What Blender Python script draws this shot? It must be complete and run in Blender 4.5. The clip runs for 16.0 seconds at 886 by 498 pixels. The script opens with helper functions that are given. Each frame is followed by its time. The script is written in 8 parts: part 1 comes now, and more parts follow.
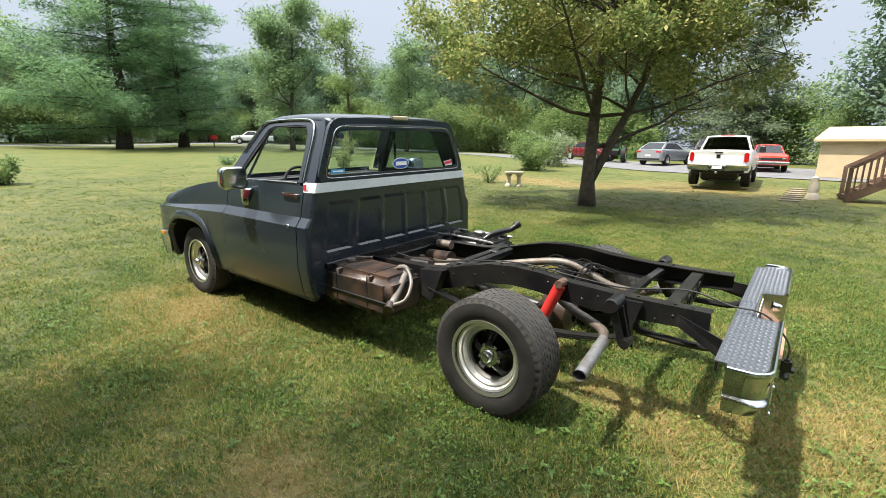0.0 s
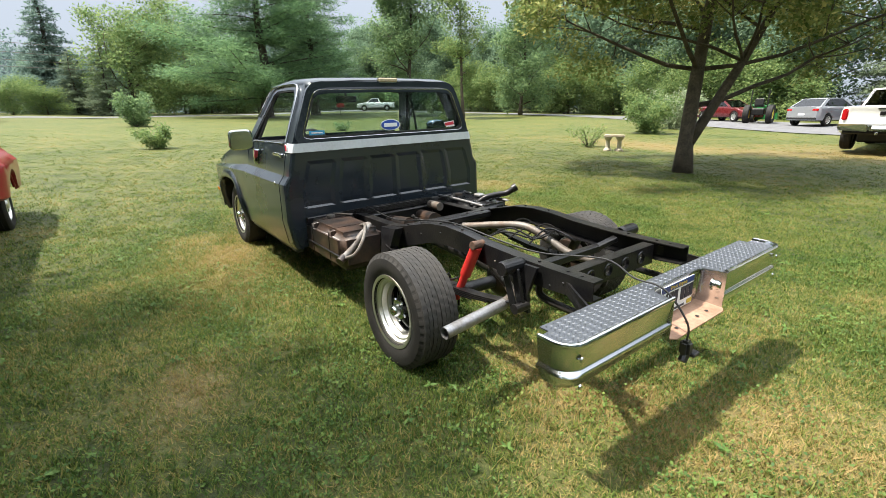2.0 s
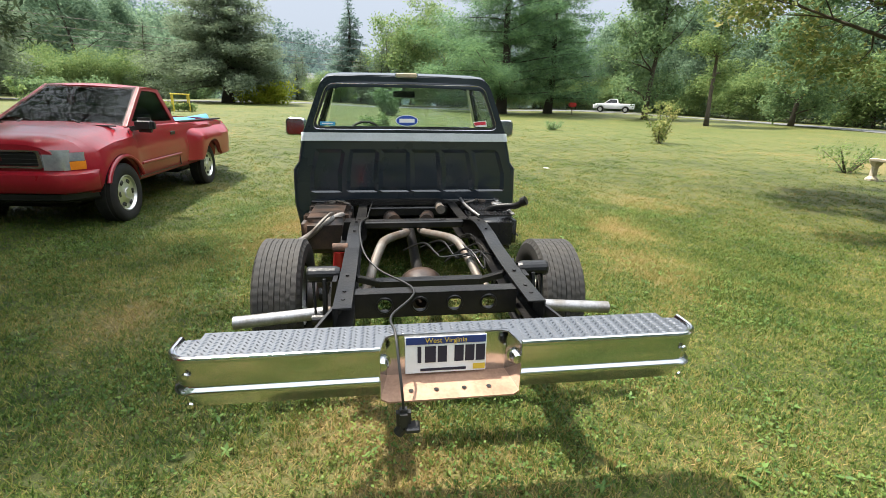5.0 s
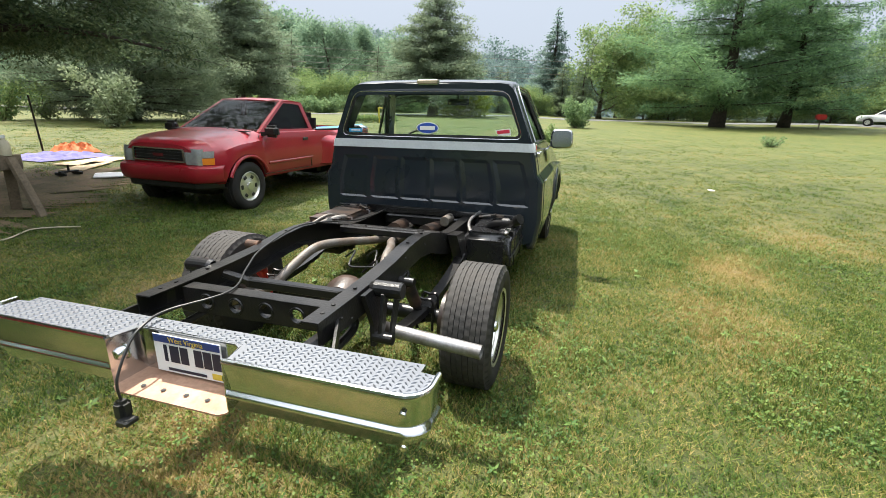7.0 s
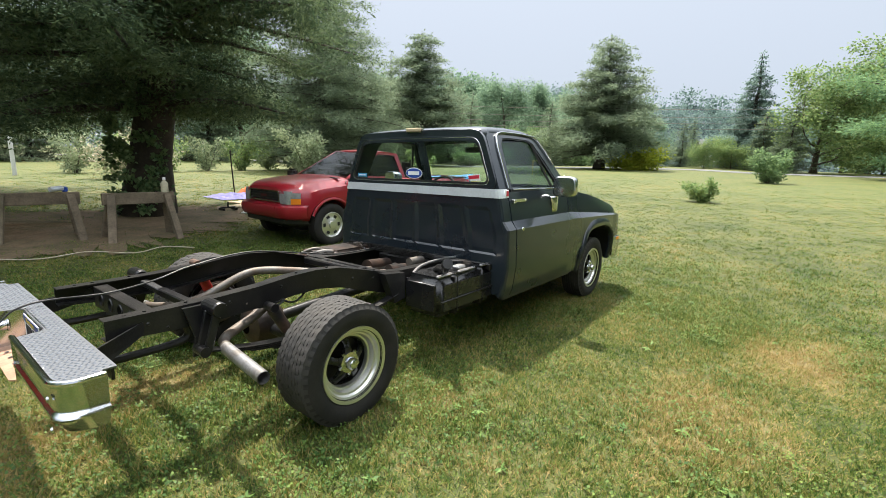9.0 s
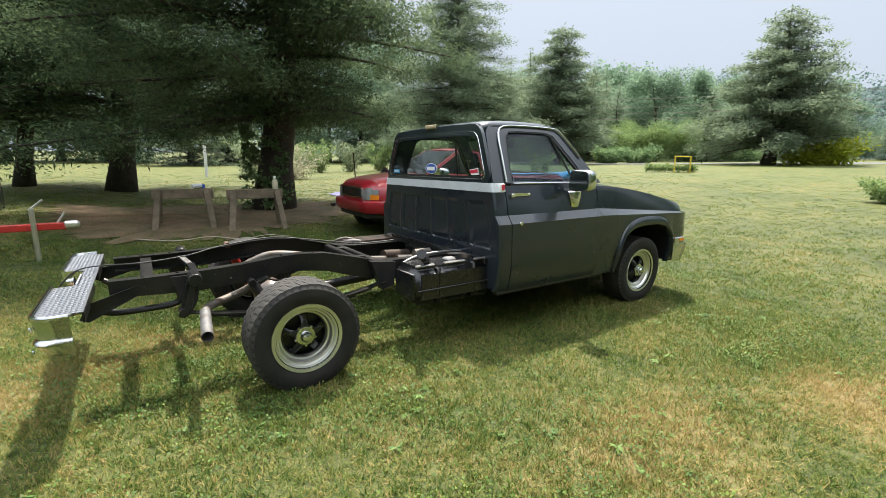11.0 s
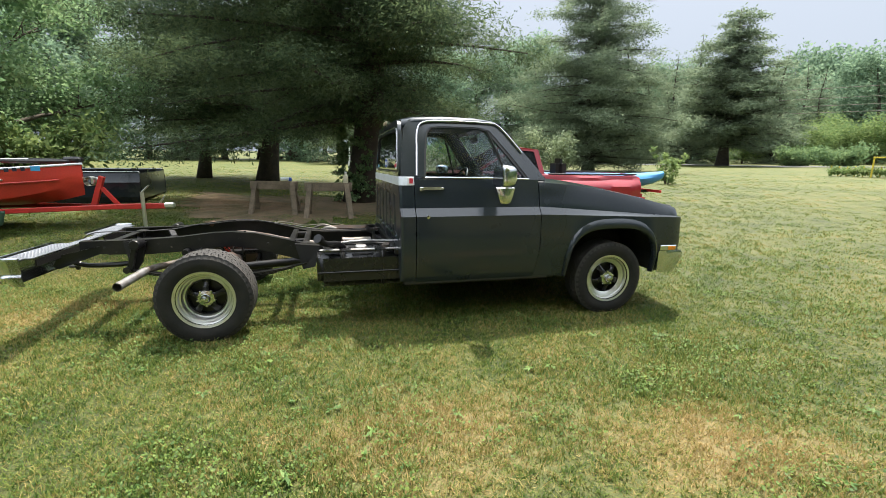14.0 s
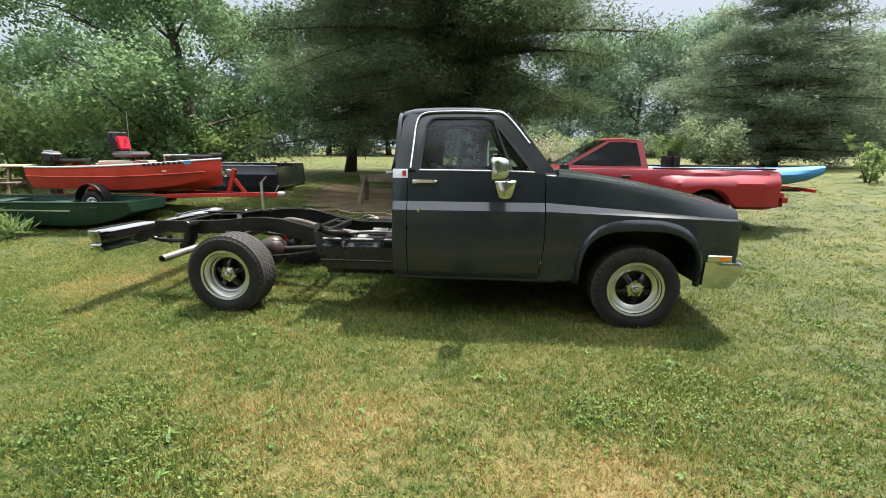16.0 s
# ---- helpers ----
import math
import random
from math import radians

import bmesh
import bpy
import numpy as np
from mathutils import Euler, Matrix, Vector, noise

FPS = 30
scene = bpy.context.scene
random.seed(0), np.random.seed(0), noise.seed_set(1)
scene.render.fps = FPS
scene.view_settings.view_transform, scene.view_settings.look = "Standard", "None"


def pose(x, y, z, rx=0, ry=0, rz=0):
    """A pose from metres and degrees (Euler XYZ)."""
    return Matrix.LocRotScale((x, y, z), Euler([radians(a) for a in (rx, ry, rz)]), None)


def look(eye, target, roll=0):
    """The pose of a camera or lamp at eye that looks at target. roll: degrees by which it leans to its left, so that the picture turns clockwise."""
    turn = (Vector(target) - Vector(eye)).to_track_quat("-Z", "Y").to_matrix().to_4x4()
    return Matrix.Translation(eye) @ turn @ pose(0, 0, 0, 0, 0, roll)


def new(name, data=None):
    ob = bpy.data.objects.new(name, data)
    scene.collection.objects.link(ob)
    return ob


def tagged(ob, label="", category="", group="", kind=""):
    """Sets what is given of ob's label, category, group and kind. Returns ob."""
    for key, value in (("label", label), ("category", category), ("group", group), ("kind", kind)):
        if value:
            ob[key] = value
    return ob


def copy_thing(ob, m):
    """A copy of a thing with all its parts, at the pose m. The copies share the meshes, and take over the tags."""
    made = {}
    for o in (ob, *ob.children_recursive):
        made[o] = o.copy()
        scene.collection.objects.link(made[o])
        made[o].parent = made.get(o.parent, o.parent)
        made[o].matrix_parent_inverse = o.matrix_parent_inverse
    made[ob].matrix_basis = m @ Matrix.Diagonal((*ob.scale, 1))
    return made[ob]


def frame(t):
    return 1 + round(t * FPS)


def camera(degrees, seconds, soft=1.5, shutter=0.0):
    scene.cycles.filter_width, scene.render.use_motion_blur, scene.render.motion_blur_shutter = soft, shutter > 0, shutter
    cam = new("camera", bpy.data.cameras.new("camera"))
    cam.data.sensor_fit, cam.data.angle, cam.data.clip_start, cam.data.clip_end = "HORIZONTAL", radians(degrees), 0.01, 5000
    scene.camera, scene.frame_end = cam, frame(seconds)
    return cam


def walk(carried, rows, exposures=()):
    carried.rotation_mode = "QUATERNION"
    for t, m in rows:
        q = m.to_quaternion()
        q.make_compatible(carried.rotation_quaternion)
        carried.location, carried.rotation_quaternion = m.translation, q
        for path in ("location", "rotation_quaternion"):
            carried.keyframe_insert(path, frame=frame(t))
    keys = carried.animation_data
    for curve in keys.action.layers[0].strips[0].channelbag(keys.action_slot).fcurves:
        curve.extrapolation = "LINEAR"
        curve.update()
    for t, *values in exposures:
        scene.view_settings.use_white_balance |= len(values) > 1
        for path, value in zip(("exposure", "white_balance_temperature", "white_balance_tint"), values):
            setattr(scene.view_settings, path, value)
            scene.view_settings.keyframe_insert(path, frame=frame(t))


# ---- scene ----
cam = camera(88.4, 16.0, soft=0.75)
PATH = [
    (0, (-1.232, 2.843, 1.438), (-0.022, 1.311, 1.003), 0.7),
    (0.5, (-1.4, 2.6, 1.412), (-0.106, 1.176, 0.866), -0.1),
    (1, (-1.7, 2.423, 1.408), (-0.312, 1.141, 0.751), -1.2),
    (1.5, (-1.887, 2.257, 1.407), (-0.439, 1.02, 0.794), -1.0),
    (2, (-2.085, 2.084, 1.411), (-0.545, 0.947, 0.833), -0.5),
    (2.5, (-2.299, 1.908, 1.411), (-0.669, 0.892, 0.853), -0.0),
    (3, (-2.5, 1.689, 1.418), (-0.791, 0.802, 0.876), 0.5),
    (3.5, (-2.568, 1.339, 1.415), (-0.798, 0.58, 0.876), 1.1),
    (4, (-2.631, 0.994, 1.432), (-0.81, 0.388, 0.872), 2.0),
    (6.5, (-2.375, -0.901, 1.431), (-0.491, -0.58, 0.842), 1.6),
    (7, (-2.256, -1.256, 1.438), (-0.421, -0.71, 0.862), 2.1),
    (7.5, (-2.132, -1.644, 1.444), (-0.357, -0.9, 0.899), 3.0),
    (8, (-1.894, -2.001, 1.414), (-0.155, -1.128, 0.951), 3.5),
    (8.5, (-1.687, -2.395, 1.399), (-0.023, -1.365, 0.985), 2.7),
    (9, (-1.511, -2.69, 1.431), (0.025, -1.469, 1.045), 2.0),
    (11.5, (-0.544, -3.711, 1.416), (0.469, -2.037, 1.0), 0.5),
    (12, (-0.3, -3.905, 1.399), (0.653, -2.199, 0.974), 0.3),
    (12.5, (-0.005, -4.056, 1.382), (0.884, -2.318, 0.947), 0.4),
    (13, (0.316, -4.123, 1.396), (1.098, -2.332, 0.968), 0.8),
    (13.5, (0.615, -4.311, 1.405), (1.258, -2.463, 0.99), 1.1),
    (14, (0.907, -4.425, 1.403), (1.387, -2.527, 0.993), 0.9),
    (14.5, (1.256, -4.456, 1.4), (1.543, -2.519, 0.993), 0.5),
    (15, (1.586, -4.523, 1.381), (1.681, -2.567, 0.974), 0.5),
    (15.5, (1.877, -4.55, 1.391), (1.827, -2.595, 0.972), 0.3),
    (16, (2.194, -4.415, 1.39), (2.001, -2.473, 0.953), 0.2),
]
walk(cam, [(t, look(e, g, r)) for t, e, g, r in PATH])

# ---- sky, sun, exposure ----
SUN_TO = Vector((0.25, 0.38, 1.0)).normalized()
world = bpy.data.worlds.new("hazy_sky")
scene.world = world
world.use_nodes = True
wn = world.node_tree
sky = wn.nodes.new("ShaderNodeTexSky")
sky.sky_type = "NISHITA"
sky.sun_disc = False
sky.sun_elevation = math.asin(SUN_TO.z)
sky.sun_rotation = math.atan2(SUN_TO.x, SUN_TO.y)
sky.air_density, sky.dust_density, sky.ozone_density = 1.0, 3.0, 1.0
# summer haze: an overcast veil, brighter overhead than at the horizon, with the blue sky behind it
at = wn.nodes.new("ShaderNodeTexCoord")
part_z = wn.nodes.new("ShaderNodeSeparateXYZ")
veil = wn.nodes.new("ShaderNodeValToRGB")
veil.color_ramp.elements[0].position, veil.color_ramp.elements[1].position = 0.0, 1.0
veil.color_ramp.elements[0].color, veil.color_ramp.elements[1].color = (0.115, 0.130, 0.152, 1), (0.74, 0.79, 0.85, 1)
low = veil.color_ramp.elements.new(0.34)
low.color = (0.142, 0.157, 0.180, 1)
both = wn.nodes.new("ShaderNodeMix")
both.data_type, both.blend_type = "RGBA", "ADD"
both.inputs[0].default_value = 0.003
wn.links.new(at.outputs["Generated"], part_z.inputs[0])
wn.links.new(part_z.outputs[2], veil.inputs[0])
wn.links.new(veil.outputs[0], both.inputs[6])
wn.links.new(sky.outputs[0], both.inputs[7])
wn.links.new(both.outputs[2], wn.nodes["Background"].inputs[0])
wn.nodes["Background"].inputs[1].default_value = 1.0
sun = new("sun", bpy.data.lights.new("sun", "SUN"))
sun.data.energy, sun.data.angle, sun.data.color = 2.35, radians(1.4), (1.0, 0.93, 0.82)
sun.matrix_world = look(SUN_TO * 60, (0, 0, 0))
scene.view_settings.exposure = 2.28

# ---- materials ----
MATS = {}


def nodes_of(name):
    m = bpy.data.materials.new(name)
    m.use_nodes = True
    MATS[name] = m
    return m, m.node_tree.nodes, m.node_tree.links, m.node_tree.nodes["Principled BSDF"]


def plain(name, color, rough=0.5, metal=0.0, vary=0.15, scale=6.0, fine=60.0, bump=0.0, other=None, coat=0.0, spread=0.0):
    """A surface with variation at two scales: broad stains towards `other`, and fine grain in value and gloss."""
    m, n, l, b = nodes_of(name)
    tc = n.new("ShaderNodeTexCoord")
    big = n.new("ShaderNodeTexNoise")
    big.inputs["Scale"].default_value, big.inputs["Detail"].default_value = scale, 5.0
    small = n.new("ShaderNodeTexNoise")
    small.inputs["Scale"].default_value, small.inputs["Detail"].default_value = fine, 3.0
    for t in (big, small):
        l.new(tc.outputs["Object"], t.inputs["Vector"])
    ramp = n.new("ShaderNodeValToRGB")
    ramp.color_ramp.elements[0].position, ramp.color_ramp.elements[1].position = 0.38, 0.68
    ramp.color_ramp.elements[0].color = (*color, 1)
    o = other or tuple(c * (1 - vary) for c in color)
    ramp.color_ramp.elements[1].color = (*o, 1)
    l.new(big.outputs["Fac"], ramp.inputs[0])
    mix = n.new("ShaderNodeMix")
    mix.data_type, mix.blend_type = "RGBA", "MULTIPLY"
    mix.inputs[0].default_value = 0.5
    grain = n.new("ShaderNodeMapRange")
    grain.inputs[1].default_value, grain.inputs[2].default_value = 0.3, 0.7
    grain.inputs[3].default_value, grain.inputs[4].default_value = 1 - vary, 1 + vary
    l.new(small.outputs["Fac"], grain.inputs[0])
    l.new(ramp.outputs[0], mix.inputs[6])
    l.new(grain.outputs[0], mix.inputs[7])
    colour = mix.outputs[2]
    if spread:
        info = n.new("ShaderNodeObjectInfo")
        hsv = n.new("ShaderNodeHueSaturation")
        r1 = n.new("ShaderNodeMapRange")
        r1.inputs[3].default_value, r1.inputs[4].default_value = 1 - spread, 1 + spread
        l.new(info.outputs["Random"], r1.inputs[0])
        l.new(r1.outputs[0], hsv.inputs["Value"])
        l.new(colour, hsv.inputs["Color"])
        colour = hsv.outputs[0]
    l.new(colour, b.inputs["Base Color"])
    rr = n.new("ShaderNodeMapRange")
    rr.inputs[3].default_value, rr.inputs[4].default_value = max(0.02, rough - 0.08 * (1 - metal)), min(1, rough + 0.12)
    l.new(big.outputs["Fac"], rr.inputs[0])
    l.new(rr.outputs[0], b.inputs["Roughness"])
    b.inputs["Metallic"].default_value = metal
    if coat:
        b.inputs["Coat Weight"].default_value, b.inputs["Coat Roughness"].default_value = coat, 0.12
    if bump:
        bp = n.new("ShaderNodeBump")
        bp.inputs["Strength"].default_value, bp.inputs["Distance"].default_value = bump, 0.01
        l.new(small.outputs["Fac"], bp.inputs["Height"])
        l.new(bp.outputs[0], b.inputs["Normal"])
    return m


def leafy(name, a, c, d=None, rough=0.6, glow=0.35, at=(0.3, 0.7), gain=1.25, shine=0.12):
    """Leaves: colour differs from leaf to leaf, and light shines through."""
    m, n, l, b = nodes_of(name)
    g = n.new("ShaderNodeNewGeometry")
    ramp = n.new("ShaderNodeValToRGB")
    ramp.color_ramp.elements[0].color, ramp.color_ramp.elements[1].color = (*(gain * v for v in a), 1), (*(gain * v for v in c), 1)
    ramp.color_ramp.elements[0].position, ramp.color_ramp.elements[1].position = at
    if d:
        e = ramp.color_ramp.elements.new(0.93)
        e.color = (*d, 1)
    noise_t = n.new("ShaderNodeTexNoise")
    noise_t.inputs["Scale"].default_value = 0.9
    l.new(g.outputs["Position"], noise_t.inputs["Vector"])
    add = n.new("ShaderNodeMath")
    add.operation = "ADD"
    half = n.new("ShaderNodeMath")
    half.operation = "MULTIPLY"
    half.inputs[1].default_value = 0.55
    l.new(g.outputs["Random Per Island"], half.inputs[0])
    sub = n.new("ShaderNodeMath")
    sub.operation = "MULTIPLY_ADD"
    sub.inputs[1].default_value, sub.inputs[2].default_value = 0.9, -0.22
    l.new(noise_t.outputs["Fac"], sub.inputs[0])
    l.new(half.outputs[0], add.inputs[0])
    l.new(sub.outputs[0], add.inputs[1])
    l.new(add.outputs[0], ramp.inputs[0])
    l.new(ramp.outputs[0], b.inputs["Base Color"])
    b.inputs["Roughness"].default_value = rough
    b.inputs["Specular IOR Level"].default_value = shine
    tr = n.new("ShaderNodeBsdfTranslucent")
    l.new(ramp.outputs[0], tr.inputs["Color"])
    ms = n.new("ShaderNodeMixShader")
    ms.inputs[0].default_value = glow
    out = n["Material Output"]
    l.new(b.outputs[0], ms.inputs[1])
    l.new(tr.outputs[0], ms.inputs[2])
    l.new(ms.outputs[0], out.inputs["Surface"])
    return m


def lawn_material(name, dark, green, straw, translucent=0.0, grain=True, sward=None):
    """Mown lawn: green with dry straw patches. Blades and soil share one field of patches."""
    m, n, l, b = nodes_of(name)
    g = n.new("ShaderNodeNewGeometry")
    outs = []
    for s, det in ((0.45, 4.0), (2.3, 6.0), (22.0, 5.0), (150.0, 3.0)):
        t = n.new("ShaderNodeTexNoise")
        t.inputs["Scale"].default_value, t.inputs["Detail"].default_value = s, det
        l.new(g.outputs["Position"], t.inputs["Vector"])
        outs.append(t.outputs["Fac"])

    def mad(a, k, c):
        q = n.new("ShaderNodeMath")
        q.operation = "MULTIPLY_ADD"
        q.inputs[1].default_value = k
        l.new(a, q.inputs[0])
        if isinstance(c, float):
            q.inputs[2].default_value = c
        else:
            l.new(c, q.inputs[2])
        return q.outputs[0]

    f = mad(outs[0], 0.85, mad(outs[1], 0.9, mad(outs[2], 0.9, -0.87)))
    # worn, dried-out spots
    for cx, cy, rx, ry in ((2.6, 1.25, 1.9, 0.75), (-1.6, -0.2, 0.8, 0.9), (-0.75, 0.3, 0.8, 0.45), (0.4, 1.95, 0.5, 0.4), (1.45, -2.3, 1.0, 0.65), (2.75, -2.85, 1.0, 0.6), (4.6, -4.2, 1.2, 0.9), (3.0, -15.4, 9.0, 2.3), (9.5, -16.0, 6.0, 2.6), (2.0, -17.8, 5.0, 2.5)):
        off, grow, size = (n.new("ShaderNodeVectorMath") for _ in range(3))
        fade = n.new("ShaderNodeMapRange")
        off.operation, grow.operation, size.operation = "SUBTRACT", "MULTIPLY", "LENGTH"
        off.inputs[1].default_value, grow.inputs[1].default_value = (cx, cy, 0), (1 / rx, 1 / ry, 0)
        l.new(g.outputs["Position"], off.inputs[0])
        l.new(off.outputs[0], grow.inputs[0])
        l.new(grow.outputs[0], size.inputs[0])
        fade.inputs[1].default_value, fade.inputs[2].default_value = 0.2, 1.0
        fade.inputs[3].default_value, fade.inputs[4].default_value = 0.46, 0.0
        l.new(size.outputs["Value"], fade.inputs[0])
        f = mad(fade.outputs[0], 1.0, f)
    if not grain:
        f = mad(outs[3], 1.3, mad(f, 1.0, -0.68))
    if grain:
        f = mad(g.outputs["Random Per Island"], 0.9, mad(f, 1.0, -0.52))
    ramp = n.new("ShaderNodeValToRGB")
    ramp.color_ramp.elements[0].color, ramp.color_ramp.elements[0].position = (*dark, 1), 0.1
    ramp.color_ramp.elements[1].color, ramp.color_ramp.elements[1].position = (*straw, 1), 0.93
    e = ramp.color_ramp.elements.new(0.5)
    e.color = (*green, 1)
    l.new(f, ramp.inputs[0])
    colour = ramp.outputs[0]
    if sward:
        # sheet is darker between the blades near the truck, plain grass colour farther out
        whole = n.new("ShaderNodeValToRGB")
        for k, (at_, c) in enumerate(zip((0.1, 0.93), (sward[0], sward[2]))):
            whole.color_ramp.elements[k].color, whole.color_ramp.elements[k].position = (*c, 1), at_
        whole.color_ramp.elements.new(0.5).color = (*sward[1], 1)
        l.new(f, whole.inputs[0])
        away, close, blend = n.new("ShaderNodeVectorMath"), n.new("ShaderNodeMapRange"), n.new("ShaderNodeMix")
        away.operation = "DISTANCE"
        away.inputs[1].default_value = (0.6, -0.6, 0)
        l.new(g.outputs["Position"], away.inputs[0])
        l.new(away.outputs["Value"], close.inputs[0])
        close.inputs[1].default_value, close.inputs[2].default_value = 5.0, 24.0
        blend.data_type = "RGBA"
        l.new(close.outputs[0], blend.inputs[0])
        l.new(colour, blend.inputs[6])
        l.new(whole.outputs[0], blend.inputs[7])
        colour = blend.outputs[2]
    l.new(colour, b.inputs["Base Color"])
    b.inputs["Roughness"].default_value = 0.7
    b.inputs["Specular IOR Level"].default_value = 0.25
    if translucent:
        tr = n.new("ShaderNodeBsdfTranslucent")
        l.new(ramp.outputs[0], tr.inputs["Color"])
        ms = n.new("ShaderNodeMixShader")
        ms.inputs[0].default_value = translucent
        l.new(b.outputs[0], ms.inputs[1])
        l.new(tr.outputs[0], ms.inputs[2])
        l.new(ms.outputs[0], n["Material Output"].inputs["Surface"])
    else:
        bp = n.new("ShaderNodeBump")
        bp.inputs["Strength"].default_value, bp.inputs["Distance"].default_value = 0.8, 0.03
        l.new(outs[2], bp.inputs["Height"])
        l.new(bp.outputs[0], b.inputs["Normal"])
    return m


def glass(name, tint=(0.8, 0.88, 0.86), clear=0.85, rough=0.0, rim=0.9):
    m, n, l, b = nodes_of(name)
    tr = n.new("ShaderNodeBsdfTransparent")
    tr.inputs[0].default_value = (*tint, 1)
    gl = n.new("ShaderNodeBsdfGlossy")
    gl.inputs["Roughness"].default_value = rough
    fr = n.new("ShaderNodeLayerWeight")
    fr.inputs["Blend"].default_value = 0.5
    pw = n.new("ShaderNodeMath")
    pw.operation = "POWER"
    pw.inputs[1].default_value = 5.0
    l.new(fr.outputs["Facing"], pw.inputs[0])
    k = n.new("ShaderNodeMath")
    k.operation = "MULTIPLY_ADD"
    k.inputs[1].default_value, k.inputs[2].default_value = rim, 1 - clear
    l.new(pw.outputs[0], k.inputs[0])
    ms = n.new("ShaderNodeMixShader")
    l.new(k.outputs[0], ms.inputs[0])
    l.new(tr.outputs[0], ms.inputs[1])
    l.new(gl.outputs[0], ms.inputs[2])
    l.new(ms.outputs[0], n["Material Output"].inputs["Surface"])
    return m


BLACK_PAINT = plain("satin_black_paint", (0.0130, 0.0180, 0.0240), 0.27, 0.0, 0.3, 2.0, 140.0, 0.012, other=(0.0165, 0.0220, 0.0285), coat=0.9)
BLACK_PAINT.node_tree.nodes["Principled BSDF"].inputs["Specular IOR Level"].default_value = 0.15
FRAME_BLACK = plain("chassis_black", (0.007, 0.007, 0.008), 0.32, 0.0, 0.35, 7.0, 90.0, 0.15, other=(0.016, 0.0145, 0.013))
FRAME_BLACK.node_tree.nodes["Principled BSDF"].inputs["Specular IOR Level"].default_value = 0.35
RUST_TANK = plain("rusty_tank", (0.013, 0.012, 0.012), 0.36, 0.1, 0.45, 7.0, 80.0, 0.12, other=(0.062, 0.036, 0.024))
PIPE_STEEL = plain("aluminised_pipe", (0.145, 0.132, 0.118), 0.55, 0.45, 0.25, 12.0, 90.0, 0.08, other=(0.11, 0.08, 0.06))
TIP_STEEL = plain("dull_steel_tip", (0.30, 0.30, 0.305), 0.40, 0.75, 0.25, 14.0, 90.0, 0.06, other=(0.19, 0.175, 0.16))
RUST = plain("brown_rust", (0.12, 0.06, 0.035), 0.8, 0.1, 0.4, 14.0, 80.0, 0.3, other=(0.05, 0.035, 0.028))
CHROME = plain("chrome", (0.58, 0.59, 0.60), 0.09, 1.0, 0.06, 5.0, 60.0)
# base darkened to imitate a mirror reflecting dark trees
MIRROR_GLASS = plain("mirror_glass", (0.34, 0.36, 0.37), 0.04, 1.0, 0.04, 5.0, 60.0)
TREAD = plain("tread_plate", (0.165, 0.176, 0.195), 0.44, 1.0, 0.08, 9.0, 60.0)
DULL_ALU = plain("machined_aluminium", (0.74, 0.73, 0.70), 0.33, 1.0, 0.1, 9.0, 120.0)
SILVER = plain("silver_band", (0.62, 0.65, 0.69), 0.35, 0.15, 0.1, 5.0, 60.0)
RUBBER = plain("tyre_rubber", (0.013, 0.0125, 0.012), 0.72, 0.0, 0.25, 8.0, 120.0, 0.1, other=(0.024, 0.022, 0.019))
RUBBER.node_tree.nodes["Principled BSDF"].inputs["Specular IOR Level"].default_value = 0.3
TREAD_RUBBER = plain("dusty_tread_rubber", (0.022, 0.0205, 0.019), 0.78, 0.0, 0.3, 8.0, 120.0, 0.1, other=(0.036, 0.032, 0.028))
BLACK_PLASTIC = plain("black_plastic", (0.014, 0.014, 0.014), 0.45, 0.0, 0.2, 9.0, 90.0)
SPOKE_BLACK = plain("gloss_black_spoke", (0.01, 0.01, 0.011), 0.25, 0.0, 0.2, 9.0, 90.0)
INTERIOR = plain("dark_interior", (0.025, 0.025, 0.027), 0.7, 0.0, 0.2, 9.0, 90.0)
SEAT_GREY = plain("grey_seat_cloth", (0.13, 0.13, 0.14), 0.9, 0.0, 0.2, 9.0, 160.0, 0.1)
RED_SHOCK = plain("red_shock", (0.45, 0.025, 0.02), 0.4, 0.0, 0.2, 9.0, 60.0)
RED_PAINT = plain("red_car_paint", (0.235, 0.009, 0.016), 0.30, 0.0, 0.12, 1.5, 40.0, coat=0.6, other=(0.27, 0.013, 0.022))
RED_PAINT.node_tree.nodes["Principled BSDF"].inputs["Specular IOR Level"].default_value = 0.25
RED_BOAT = plain("faded_red_boat_paint", (0.58, 0.050, 0.028), 0.4, 0.0, 0.15, 3.0, 60.0, 0.04, other=(0.46, 0.036, 0.026))
WHITE_PAINT = plain("white_paint", (0.72, 0.72, 0.71), 0.3, 0.0, 0.06, 3.0, 60.0, coat=0.4)
SILVER_PAINT = plain("silver_car_paint", (0.36, 0.37, 0.40), 0.3, 0.5, 0.06, 3.0, 60.0, coat=0.5)
MAROON_PAINT = plain("maroon_car_paint", (0.12, 0.012, 0.015), 0.25, 0.2, 0.1, 3.0, 60.0, coat=0.5)
GREEN_BOAT = plain("dark_green_boat_paint", (0.006, 0.036, 0.021), 0.5, 0.0, 0.25, 3.0, 60.0, 0.05)
BLUE_PLASTIC = plain("blue_kayak_plastic", (0.035, 0.20, 0.42), 0.5, 0.0, 0.15, 3.0, 60.0)
GREEN_PAINT = plain("tractor_green", (0.02, 0.16, 0.035), 0.4, 0.0, 0.15, 5.0, 60.0)
YELLOW = plain("yellow_paint", (0.62, 0.48, 0.05), 0.5, 0.0, 0.15, 5.0, 60.0)
ORANGE = plain("orange_lens", (0.7, 0.22, 0.02), 0.2, 0.0, 0.1, 20.0, 90.0)
